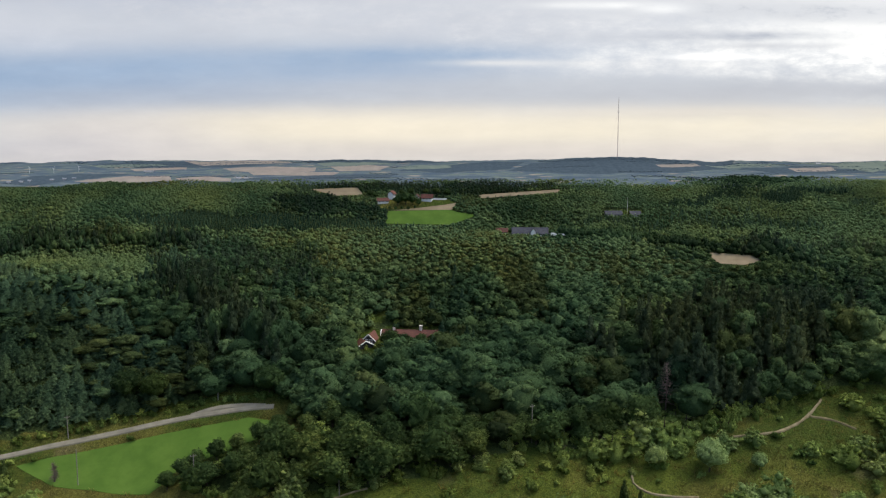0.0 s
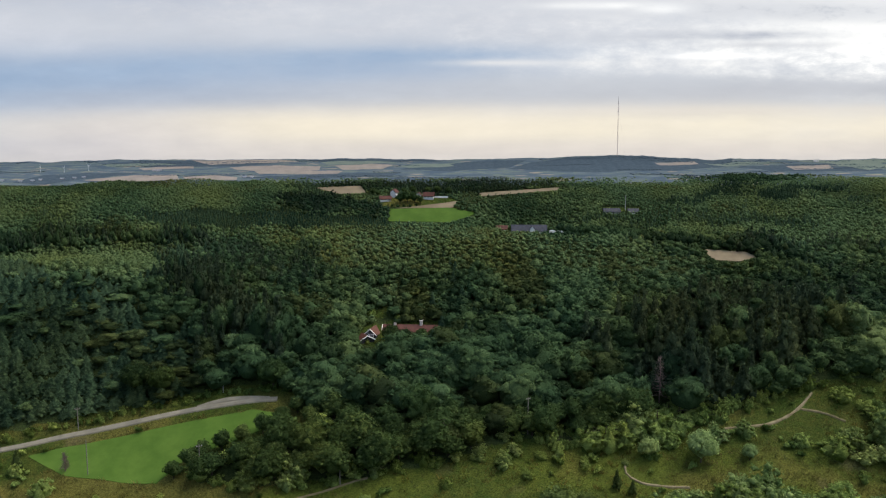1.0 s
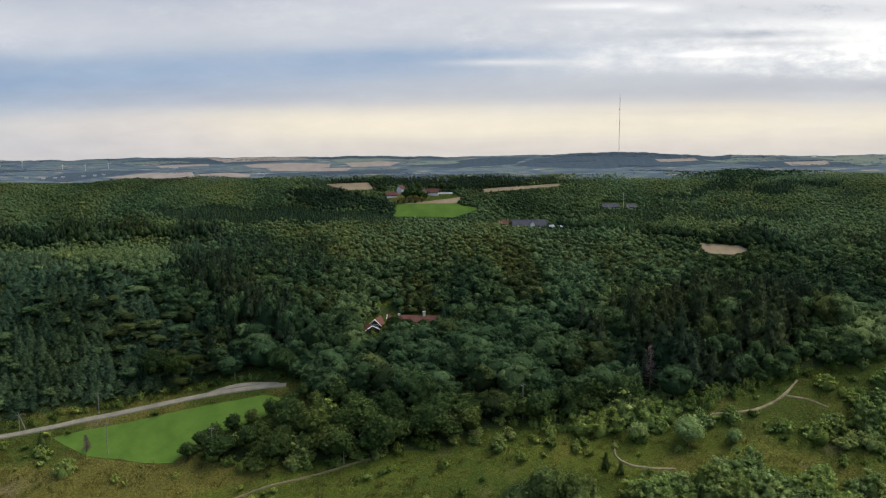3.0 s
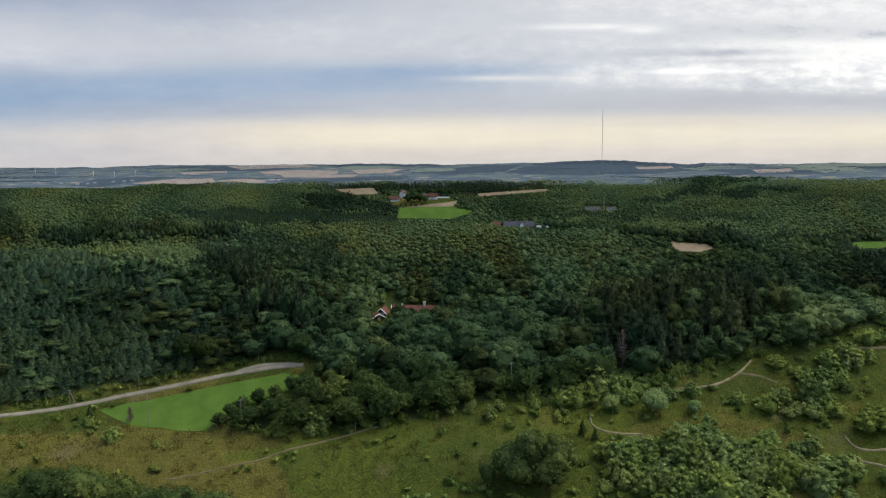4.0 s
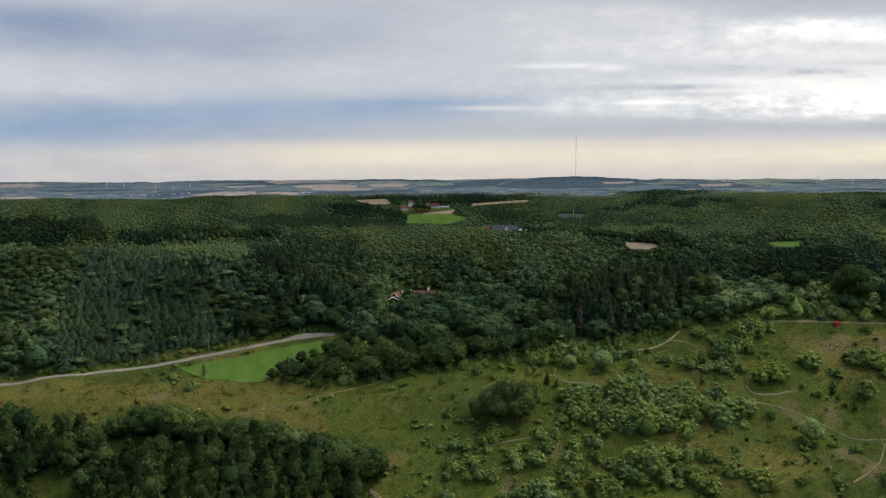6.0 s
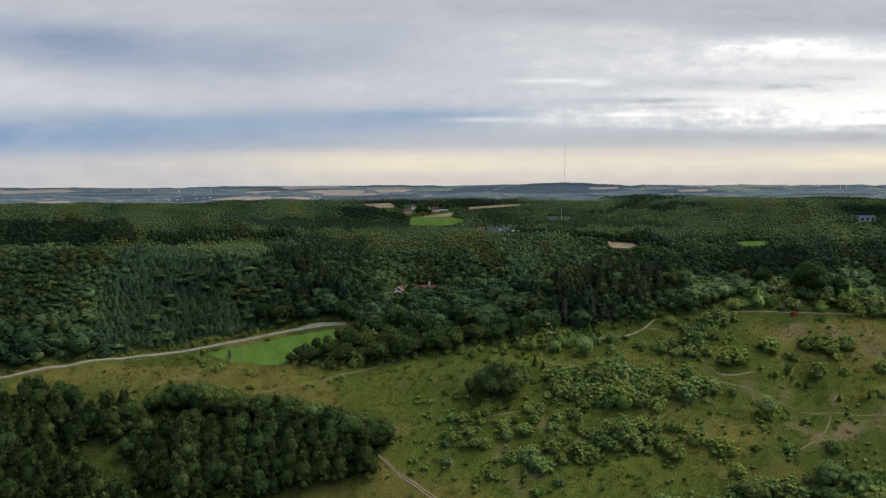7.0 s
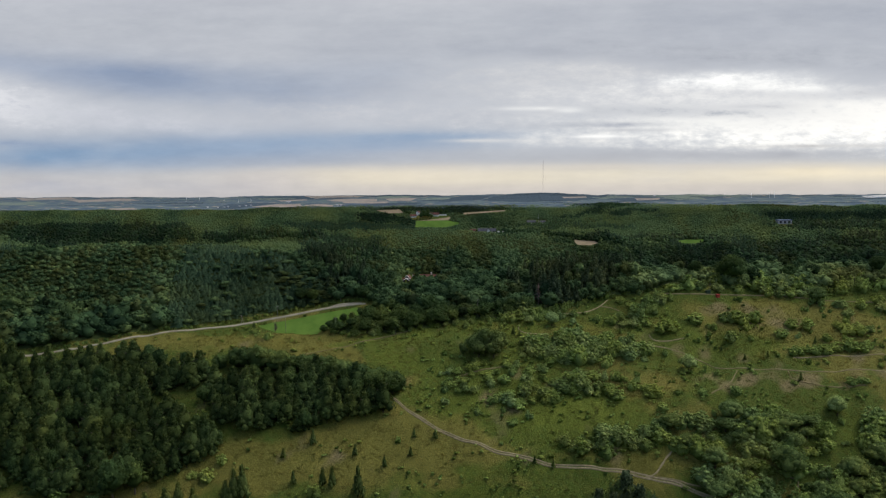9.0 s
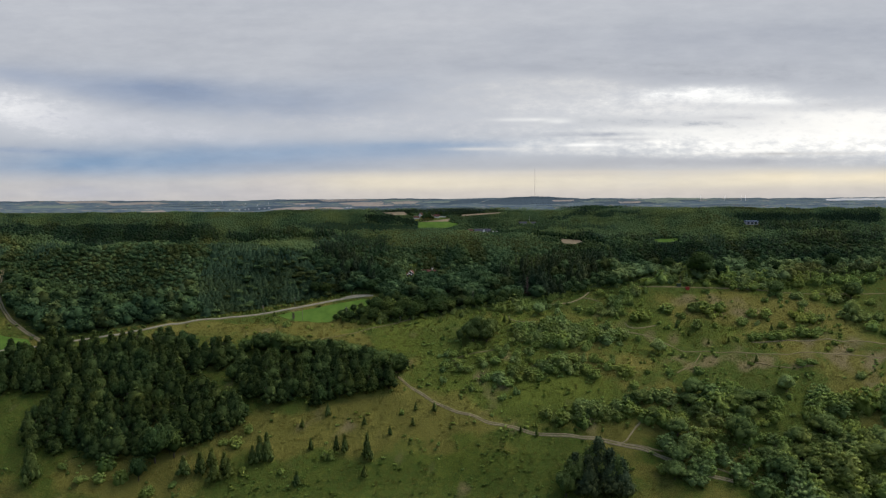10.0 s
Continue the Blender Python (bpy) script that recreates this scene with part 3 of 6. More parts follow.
moss = 0.12 * waves(fx, fy, 29, 24) + covers((28, 80, 42, 14, 0.4), (43, 79, 16, 4, 0.3), (35, 109, 40, 5, 0.4), (-25, 106, 16, 3, 0.35), (-12, 95, 12, 3, 0.2), (5, 57, 30, 5, 0.25), (105, 121, 30, 4, 0.3), (100, 104, 40, 9, 0.22), (-17, 98, 9, 5, 0.4), (-33, 103, 8, 1.6, 0.4))
bare = 0.18 * waves(fx, fy, 23, 30) + 0.2 * waves(fx, fy, 24, 7) + covers(
    (105, 88, 26, 4, 0.34), (138, 92, 30, 5, 0.34), (120, 99, 34, 3, 0.26), (92, 119, 18, 4, 0.36), (112, 113, 22, 4, 0.34), (80, 104, 10, 4, 0.3), (62, 80, 8, 2, 0.3), (-26, 65, 12, 3, 0.22), (16, 81, 4, 3, 0.3), (92, 88, 9, 4, 0.2), (104, 119, 16, 3, 0.2), (90, 111, 9, 3, 0.2))
ground = new("ground", mesh_from("ground", np.stack([fx, fy, GZ.ravel()], 1), quads, M_GROUND, {"wood": wood, "dry": dry, "bare": bare, "moss": moss}, True))
tagged(ground, "hillside of rough grass with sandy patches and woodland floor", "ground", kind="structure")


def draped(name, poly, mat, label, category="field", lift=0.05, step=1.0):
    """A field: a sheet laid over the ground inside a polygon of the plan, with a turned-down rim."""
    bm = bmesh.new()
    bm.faces.new([bm.verts.new((px, py, 0)) for px, py in poly])
    xs, ys = [p[0] for p in poly], [p[1] for p in poly]
    for k in np.arange(min(xs), max(xs), step):
        bmesh.ops.bisect_plane(bm, geom=bm.verts[:] + bm.edges[:] + bm.faces[:], plane_co=(k, 0, 0), plane_no=(1, 0, 0))
    for k in np.arange(min(ys), max(ys), step):
        bmesh.ops.bisect_plane(bm, geom=bm.verts[:] + bm.edges[:] + bm.faces[:], plane_co=(0, k, 0), plane_no=(0, 1, 0))
    edge = [e for e in bm.edges if e.is_boundary]
    top = list(bm.verts)
    rim = bmesh.ops.extrude_edge_only(bm, edges=edge)
    low = {v for v in rim["geom"] if isinstance(v, bmesh.types.BMVert)}
    for v in top:
        v.co.z = float(land(v.co.x, v.co.y)) + lift
    for v in low:
        v.co.z = float(land(v.co.x, v.co.y)) - 0.2
    return tagged(part(name, bm, mat), label, category, kind="structure")


def ribbon(name, line, width, mat, label, category="path", lift=0.14, ragged=0.0, seed=3):
    """A road or path: a ribbon over the ground with turned-down edges."""
    pts = [Vector((*p, 0)) for p in line]
    fine = []
    for i in range(len(pts) - 1):
        p0, p1, p2, p3 = pts[max(i - 1, 0)], pts[i], pts[i + 1], pts[min(i + 2, len(pts) - 1)]
        n = max(2, int((p2 - p1).length / 0.8))
        for k in range(n):
            s = k / n
            fine.append(0.5 * (2 * p1 + (p2 - p0) * s + (2 * p0 - 5 * p1 + 4 * p2 - p3) * s**2 + (3 * p1 - p0 - 3 * p2 + p3) * s**3))
    fine.append(pts[-1])
    g = random.Random(seed)
    verts, faces = [], []
    for i, p in enumerate(fine):
        t = (fine[min(i + 1, len(fine) - 1)] - fine[max(i - 1, 0)]).normalized()
        side = Vector((-t.y, t.x, 0))
        a, b = width / 2 * (1 + ragged * g.uniform(-1, 1)), width / 2 * (1 + ragged * g.uniform(-1, 1))
        for off, dz in ((-a - 0.08, -0.25), (-a, 0), (0, 0.03), (b, 0), (b + 0.08, -0.25)):
            q = p + side * off
            verts.append((q.x, q.y, float(land(q.x, q.y)) + lift + dz))
        if i:
            faces += [(5 * i - 5 + k, 5 * i - 4 + k, 5 * i + 1 + k, 5 * i + k) for k in range(4)]
    return tagged(new(name, mesh_from(name, verts, faces, mat)), label, category, kind="structure")


ribbon("road", ROAD, 0.64, M_ROAD, "grey worn asphalt country road along the wood", "road", 0.16)
ribbon("layby", [(-37.4, 120.9), (-35, 121.7), (-32.5, 122.2), (-29.5, 122.3), (-26.5, 122.2)], 0.55, M_ROAD, "pale worn lay-by beside the road bend", "road", 0.12)
for off in (-0.34, 0.34):
    ribbon("path", [(px + off * 1.1, py + off * 0.6) for px, py in TRACK_WEST], 0.42, M_GRAVEL, "pale gravel wheel rut of the track beside the wood", lift=0.16, ragged=0.25)
for off in (-0.26, 0.26):
    ribbon("path", [(px, py + off) for px, py in PATH_MAIN], 0.25, M_GRAVEL, "pale sandy wheel rut of the track through rough grass", ragged=0.25, seed=int(50 + 10 * off))
for n_, (line, w_) in enumerate(((PATH_FORK, 0.27), (PATH_FORK_B, 0.26), (PATH_HILL, 0.2), (PATH_TOP, 0.3), (PATH_BEND, 0.34), (PATH_EAST, 0.22),
                                (PATH_EAST_B, 0.26), (PATH_SOUTH, 0.3), (PATH_SWIRL, 0.3), (PATH_SWIRL_B, 0.28), (PATH_LOOP, 0.3), (PATH_GAP, 0.3), (PATH_RISE, 0.2))):
    ribbon("path", line, w_ * 0.82, M_TRODDEN if line in (PATH_HILL, PATH_TOP, PATH_SOUTH, PATH_FORK_B, PATH_SWIRL, PATH_SWIRL_B, PATH_RISE) else M_GRAVEL, "trodden sandy path through rough grass", ragged=0.6, seed=n_)
ribbon("path", RILL_A, 0.24, M_GRAVEL, "pale sandy washed-out channel in the grass", ragged=0.4, seed=31)
ribbon("path", RILL_B, 0.24, M_GRAVEL, "pale sandy washed-out channel in the grass", ragged=0.4, seed=32)
draped("field", NEAR_FIELD, M_FIELD, "smooth bright green mown field by the road")
draped("field", FIELD_WEST, M_FIELD, "bright green field beside the gravel track")
draped("field", FAR_FIELD, M_FIELD, "bright green field in the forest below the farm")
draped("field", MEADOW, M_FIELD, "small green meadow inside the forest")
draped("field", GLADE, M_FIELD, "small pale green glade in the forest")
for poly in (GRAIN_A, GRAIN_B, GRAIN_C, GRAIN_D):
    draped("field", poly, M_STUBBLE, "tan field of ripe grain between the woods")

# ---- sky and far hills ----
bm = bmesh.new()
n_ = 48
ring = [(-420 + 840 * i / n_, 208 ) for i in range(n_ + 1)]
lower = [bm.verts.new((x_, 0, -12)) for x_, y_ in ring]
upper = [bm.verts.new((x_, 0, 118)) for x_, y_ in ring]
for i in range(n_):
    bm.faces.new((lower[i], lower[i + 1], upper[i + 1], upper[i]))
backdrop = part("backdrop", bm, M_SKY)
backdrop.location = (0, 209, 79)
tagged(backdrop, "cloudy evening sky, cream at the horizon, bright gaps", "sky", kind="structure")


CREST = ((-330, 78), (-160, 78.0), (-100, 77.6), (-85, 78.2), (-70, 78.3), (-50, 78.2), (-35, 78.4), (-18, 78.3), (0, 78.1), (15, 78.2), (28, 78.75), (42, 79.05),
         (54, 78.7), (62, 78.1), (70, 78.1), (105, 78), (160, 77.7), (200, 78), (330, 78))


def hills_z(x, y):
    """Height of the far hills, which rise behind the forest to an uneven crest."""
    x, y = np.asarray(x, float), np.asarray(y, float)
    top = np.interp(x, [c[0] for c in CREST], [c[1] for c in CREST]) - 0.12 + 0.13 * waves(x, x * 0, 41, 14) + 0.08 * waves(x, x * 0, 42, 4.0) + 0.05 * waves(x, x * 0, 43, 1.6)
    base = land(x, x * 0 + 177) - 0.3
    return base + (top - base) * np.clip((y - 177) / 26, 0, 1) ** 0.62


hx, hy = np.meshgrid(np.arange(-330, 331, 0.6), 177 + 26 * np.linspace(0, 1, 16) ** 1.5)
i_ = np.arange(hx.size).reshape(hx.shape)
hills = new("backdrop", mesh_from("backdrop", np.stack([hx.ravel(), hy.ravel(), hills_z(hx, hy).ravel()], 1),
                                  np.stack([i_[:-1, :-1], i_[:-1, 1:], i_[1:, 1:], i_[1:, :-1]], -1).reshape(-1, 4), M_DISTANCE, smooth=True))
tagged(hills, "wooded hills on the horizon, tinted blue-grey for haze", "hills", kind="structure")


def far_field(poly, mat, lab, cat="field"):
    """A field or wood laid over the far hills."""
    bm = bmesh.new()
    bm.faces.new([bm.verts.new((px, py, 0)) for px, py in poly])
    for axis in (0, 1):
        lo, hi = min(p[axis] for p in poly), max(p[axis] for p in poly)
        for k in np.arange(lo, hi, 1.0):
            bmesh.ops.bisect_plane(bm, geom=bm.verts[:] + bm.edges[:] + bm.faces[:], plane_co=(k, k, 0), plane_no=(1 - axis, axis, 0))
    for v in bm.verts:
        v.co.z = float(hills_z(v.co.x, v.co.y)) + (0.06 if cat == "field" else 0.035)
    tagged(part(cat, bm, mat), lab, cat, kind="structure")


far_field([(-50.1, 192.1), (-40.9, 194), (-29.1, 193.1), (-28.7, 188.6), (-39.5, 187.4), (-47.3, 188.7)], M_FAR_TAN, "tan grain field on the far hills, paled for haze")
far_field([(-25.9, 193), (-17.7, 195.2), (-12.5, 195), (-14.6, 189.3), (-23.4, 188.5)], M_FAR_TAN, "tan grain field on the far hills, paled for haze")
far_field([(-43.3, 187.7), (-33.4, 188.3), (-23.2, 187.4), (-24.1, 184.6), (-41.5, 185)], M_FAR_TAN, "tan grain field on the far hills, paled for haze")
far_field([(-29.9, 198.4), (-19.4, 199), (-11.4, 198.6), (-17.7, 195.2), (-27.3, 194)], M_FAR_GREEN, "green pasture on the far hills, tinted for haze")
far_field([(-79, 180.2), (-69, 184.2), (-59.8, 184.5), (-58.2, 180.8), (-68.9, 179)], M_FAR_TAN, "tan grain field on the far hills, paled for haze")
far_field([(-58.1, 182.8), (-51.1, 184.1), (-45.7, 182.1), (-45.5, 180.2), (-56.2, 180.8)], M_FAR_TAN, "tan grain field on the far hills, paled for haze")
far_field([(-82.9, 195.5), (-69.3, 197.7), (-63.3, 195.5), (-77.9, 192.7)], M_FAR_GREEN, "green pasture on the far hills, tinted for haze")
far_field([(-71, 191.5), (-58.8, 193.5), (-58.1, 191.2), (-68.9, 189)], M_FAR_TAN, "tan grain field on the far hills, paled for haze")
far_field([(-11.1, 194.1), (0.5, 197.5), (1.8, 193.7), (-8.4, 190.6)], M_FAR_GREEN, "green pasture on the far hills, tinted for haze")
far_field([(48.1, 193.8), (58.2, 197.8), (58.6, 194.4), (48.8, 191.2)], M_FAR_TAN, "tan grain field on the far hills, paled for haze")
far_field([(59.5, 195.5), (71.4, 197.9), (80.4, 197.4), (65.8, 192.9)], M_FAR_GREEN, "green pasture on the far hills, tinted for haze")
far_field([(77.9, 192.8), (88.7, 195.5), (87.8, 190.6), (78.3, 188.8)], M_FAR_TAN, "tan grain field on the far hills, paled for haze")
far_field([(91.2, 198.3), (102.5, 198), (100.2, 193.5), (90.5, 193.8)], M_FAR_GREEN, "green pasture on the far hills, tinted for haze")
far_field([(-161.9, 194.3), (-139.5, 199.1), (-129.4, 193.8), (-154.7, 190.1)], M_FAR_TAN, "tan grain field on the far hills, paled for haze")
far_field([(-61.8, 201.3), (-40.6, 202), (-34.7, 198.7), (-55.4, 195.6)], M_FAR_TAN, "tan grain field on the far hills, paled for haze")
far_field([(-125.9, 177), (-112, 177.7), (-110.6, 177), (-123.4, 177.1)], M_FAR_TAN, "tan grain field on the far hills, paled for haze")
far_field([(80.9, 201.5), (115, 202), (132, 199.1), (92.9, 195.9)], M_FAR_GREEN, "green pasture on the far hills, tinted for haze")
far_field([(-199.2, 188.1), (-174.2, 191.8), (-166.1, 186), (-194, 183.5)], M_FAR_GREEN, "green pasture on the far hills, tinted for haze")
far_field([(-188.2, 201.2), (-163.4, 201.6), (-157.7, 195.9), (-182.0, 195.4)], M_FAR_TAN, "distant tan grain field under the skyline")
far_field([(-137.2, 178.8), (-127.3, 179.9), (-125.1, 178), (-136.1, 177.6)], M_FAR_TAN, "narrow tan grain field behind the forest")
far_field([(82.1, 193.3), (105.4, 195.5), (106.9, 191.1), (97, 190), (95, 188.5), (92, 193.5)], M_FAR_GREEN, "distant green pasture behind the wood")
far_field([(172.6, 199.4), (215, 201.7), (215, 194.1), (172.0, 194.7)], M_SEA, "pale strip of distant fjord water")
far_field([(14.3, 189.3), (20.1, 196.9), (28.5, 201.3), (40.9, 202.6), (52.9, 202.6), (60.4, 202.6), (69.1, 202.6), (64.5, 192.8), (51.4, 186.8), (32.5, 184.8)], M_FAR_RIDGE, "woods on the far ridge, tinted dark blue-green for haze", "wood")
far_field([(-10.9, 189.5), (-3.4, 194.4), (9.8, 200.6), (19, 199.4), (14.5, 191.1), (1.7, 188)], M_FAR_RIDGE, "woods on the far ridge, tinted dark blue-green for haze", "wood")
far_field([(-81, 197.2), (-70.5, 201.3), (-51.5, 200.2), (-40.4, 198.2), (-45.9, 193.6), (-68, 194)], M_FAR_RIDGE, "woods on the far ridge, tinted dark blue-green for haze", "wood")
far_field([(-35.9, 202.3), (-25.1, 202.7), (-11.7, 202.9), (1.8, 202.6), (-3.5, 199.6), (-24.5, 197.8)], M_FAR_RIDGE, "woods on the far ridge, tinted dark blue-green for haze", "wood")
far_field([(-94.1, 179.1), (-89.7, 184.9), (-79, 186), (-68, 186.6), (-74.1, 183.1), (-86.4, 177.9)], M_FAR_RIDGE, "woods on the far ridge, tinted dark blue-green for haze", "wood")
far_field([(65.6, 192.2), (82.1, 195.2), (99.6, 192.2), (97.8, 188.5), (73.8, 186.8)], M_FAR_RIDGE, "woods on the far ridge, tinted dark blue-green for haze", "wood")
far_field([(-44.5, 182.2), (-27.8, 184.8), (-10.7, 186.1), (-11.7, 183.2), (-34.4, 180.2)], M_FAR_RIDGE, "woods on the far ridge, tinted dark blue-green for haze", "wood")


# ---- trees ----
def ico(level):
    bm_ = bmesh.new()
    bmesh.ops.create_icosphere(bm_, subdivisions=level, radius=1)
    v = np.array([q.co[:] for q in bm_.verts])
    f = np.array([[q.index for q in p.verts] for p in bm_.faces])
    bm_.free()
    return v, f


ICO1, ICO2 = ico(1), ico(2)
OCT = (np.array([(1, 0, 0), (-1, 0, 0), (0, 1, 0), (0, -1, 0), (0, 0, 1), (0, 0, -1)], float),
       np.array([(0, 2, 4), (2, 1, 4), (1, 3, 4), (3, 0, 4), (2, 0, 5), (1, 2, 5), (3, 1, 5), (0, 3, 5)]))


def leaf_cards(g, points, normals, size, spread=0.4):
    """A triangle of leaves at each point, facing roughly along its normal."""
    n = len(points)
    nn = normals + g.normal(0, spread, (n, 3))
    nn /= np.linalg.norm(nn, axis=1)[:, None] + 1e-9
    a = np.cross(nn, g.normal(0, 1, (n, 3)))
    a /= np.linalg.norm(a, axis=1)[:, None] + 1e-9
    b = np.cross(nn, a)
    s = size * g.uniform(0.6, 1.4, (n, 1))
    tri = np.stack([points + a * s, points + (-0.5 * a + 0.8 * b) * s, points + (-0.5 * a - 0.8 * b) * s], 1).reshape(-1, 3)
    return tri, np.arange(3 * n).reshape(-1, 3)


def join(parts):
    vs, fs, k = [], [], 0
    for v, f in parts:
        vs.append(v)
        fs.append(f + k)
        k += len(v)
    return np.concatenate(vs), np.concatenate(fs)


def broad_crown(seed, lobes, cards, leaf, tall=1.15, core=True, base=0.22):
    """A broadleaf crown, 1 m wide, made of lobes clothed in leaf clumps; the ground is z = 0."""
    g = np.random.default_rng(seed)
    out = []
    mid = base + (tall - base) / 2
    per = max(4, cards // lobes)
    for k in range(lobes):
        d = g.normal(0, 1, 3)
        d /= np.linalg.norm(d)
        d[2] = abs(d[2]) * 1.1 - 0.35
        r = g.uniform(0.15, 0.27)
        c = np.array([d[0] * (0.5 - r), d[1] * (0.5 - r), mid + d[2] * ((tall - base) / 2 - r * 0.7)])
        if core and lobes > 1:
            shape = ICO1 if lobes > 18 else OCT
            v = shape[0] * r * 0.76 * (1 + g.normal(0, 0.12, (len(shape[0]), 1))) + c
            out.append((v, shape[1]))
        p = g.normal(0, 1, (per, 3))
        p /= np.linalg.norm(p, axis=1)[:, None]
        p[:, 2] = np.where(p[:, 2] < -0.4, -p[:, 2], p[:, 2])
        out.append(leaf_cards(g, c + p * r * g.uniform(0.78, 1.2, (per, 1)), p, leaf))
    if core:
        shape = ICO1 if lobes > 8 else OCT
        v = shape[0] * np.array([0.3, 0.3, (tall - base) * 0.4]) + [0, 0, mid]
        out.append((v, shape[1]))
    return join(out)


def dome_crown(seed, lobes, cards, leaf, tall=1.0, fine=True):
    """A rounded broadleaf crown in a closed canopy, about 1 m wide: one uneven dome, smaller domes on it and loose sprays of leaves; the ground is z = 0."""
    g = np.random.default_rng(seed)
    v, f = ICO2 if fine else ICO1
    lump = 1 + 0.16 * np.sin(v[:, 0] * 3.1 + g.uniform(0, 6)) * np.cos(v[:, 1] * 3.7 + g.uniform(0, 6)) + g.normal(0, 0.08 if fine else 0.1, len(v))
    size = 0.88 if lobes else 0.96
    out = [(v * lump[:, None] * np.array([0.46, 0.46, 0.5 * tall]) * size + [0, 0, 0.46 * tall], f)]
    centres, radii = [np.array([0, 0, 0.46 * tall])], [0.46]
    for k in range(lobes):
        a, up = k * 2.4 + g.uniform(-0.5, 0.5), g.uniform(-0.15, 0.9)
        r = g.choice((0.1, 0.14, 0.18, 0.24)) * g.uniform(0.85, 1.15)
        d = np.array([math.cos(a) * math.sqrt(1 - up * up), math.sin(a) * math.sqrt(1 - up * up), up])
        c = d * np.array([0.46 - r * 0.5, 0.46 - r * 0.5, (0.52 - r * 0.45) * tall]) + [0, 0, 0.46 * tall]
        out.append((OCT[0] * r * 0.95 * (1 + g.normal(0, 0.15, (6, 1))) + c, OCT[1]))
        centres += [c, c]
        radii += [r, r]
    p = g.normal(0, 1, (cards, 3))
    p[:, 2] = np.abs(p[:, 2]) * 0.9 - 0.3
    p /= np.linalg.norm(p, axis=1)[:, None]
    pick = g.integers(0, len(radii), cards)
    where = np.array(centres)[pick] + p * np.array(radii)[pick][:, None] * g.uniform(0.9, 1.22, (cards, 1))
    out.append(leaf_cards(g, where, p, leaf, 0.8))
    return join(out)


def tuft_crown(seed):
    """The visible top of a far tree: an uneven little dome with two sprays of leaves."""
    g = np.random.default_rng(seed)
    top = OCT[0] * (1 + g.normal(0, 0.22, (6, 1))) * np.array([0.52, 0.52, 0.5]) + [0, 0, 0.45]
    p = g.normal(0, 1, (3, 3)) * np.array([1, 1, 0.4]) + [0, 0, 0.8]
    p /= np.linalg.norm(p, axis=1)[:, None]
    return join([(top, OCT[1]), leaf_cards(g, p * 0.46 + [0, 0, 0.45], p, 0.22, 0.6)])


def spruce_crown(seed, tiers, cards, width=0.42, leaf=0.05, drop=0.35):
    """A conifer crown, 1 m wide and high: whorls of drooping boughs round a narrow cone."""
    g = np.random.default_rng(seed)
    out = []
    for k in range(tiers):
        s = k / tiers
        r, z = width / 2 * (1 - s) ** 0.85 + 0.012, 0.07 + 0.9 * s
        m = (6 if tiers > 6 else 5 if tiers > 3 else 4) - int(s * 2)
        a0 = g.uniform(0, math.tau)
        vs, fs = [(0, 0, min(1.05, z + 1.5 / tiers))], []
        for i in range(2 * m):
            a = a0 + i * math.pi / m
            rr = r * (g.uniform(0.85, 1.25) if i % 2 == 0 else g.uniform(0.5, 0.7))
            vs.append((rr * math.cos(a), rr * math.sin(a), z - drop * r * (1 if i % 2 == 0 else 0.4)))
        for i in range(2 * m):
            fs.append((0, 1 + i, 1 + (i + 1) % (2 * m)))
        out.append((np.array(vs), np.array(fs)))
    if cards:
        s = g.uniform(0, 1, cards) ** 1.4
        a = g.uniform(0, math.tau, cards)
        r = width / 2 * (1 - s) ** 0.85 * g.uniform(0.7, 1.12, cards)
        p = np.stack([r * np.cos(a), r * np.sin(a), 0.06 + 0.92 * s - 0.1 * r], 1)
        nrm = np.stack([np.cos(a), np.sin(a), 0.5 + 0 * a], 1)
        out.append(leaf_cards(g, p, nrm, leaf))
    return join(out)


def cone_crown(seed, cards, leaf, lobes=26):
    """A young pointed tree, 1 m wide and high: lobes packed into a rounded cone that reaches the ground."""
    gg = np.random.default_rng(seed)
    out = []
    for k in range(lobes):
        z = 0.12 + 0.83 * (k / (lobes - 1)) ** 1.1
        rad = 0.47 * (1 - ((z - 0.1) / 0.92) ** 1.05)
        a = k * 2.4 + gg.uniform(-0.4, 0.4)
        r = 0.07 + 0.12 * (1 - z) + 0.03
        c = np.array([max(0, rad - r * 0.7) * math.cos(a), max(0, rad - r * 0.7) * math.sin(a), z])
        out.append((OCT[0] * np.array([r, r, r * 0.8]) * 0.9 * (1 + gg.normal(0, 0.1, (6, 1))) + c, OCT[1]))
        per = cards // lobes
        p = gg.normal(0, 1, (per, 3))
        p /= np.linalg.norm(p, axis=1)[:, None]
        p[:, 2] = np.abs(p[:, 2]) * 0.9 - 0.2
        out.append(leaf_cards(gg, c + p * r * gg.uniform(0.85, 1.2, (per, 1)), p, leaf, 0.6))
    shape = ICO1 if lobes > 12 else OCT
    out.append((shape[0] * np.array([0.3, 0.3, 0.4]) + [0, 0, 0.42], shape[1]))
    return join(out)


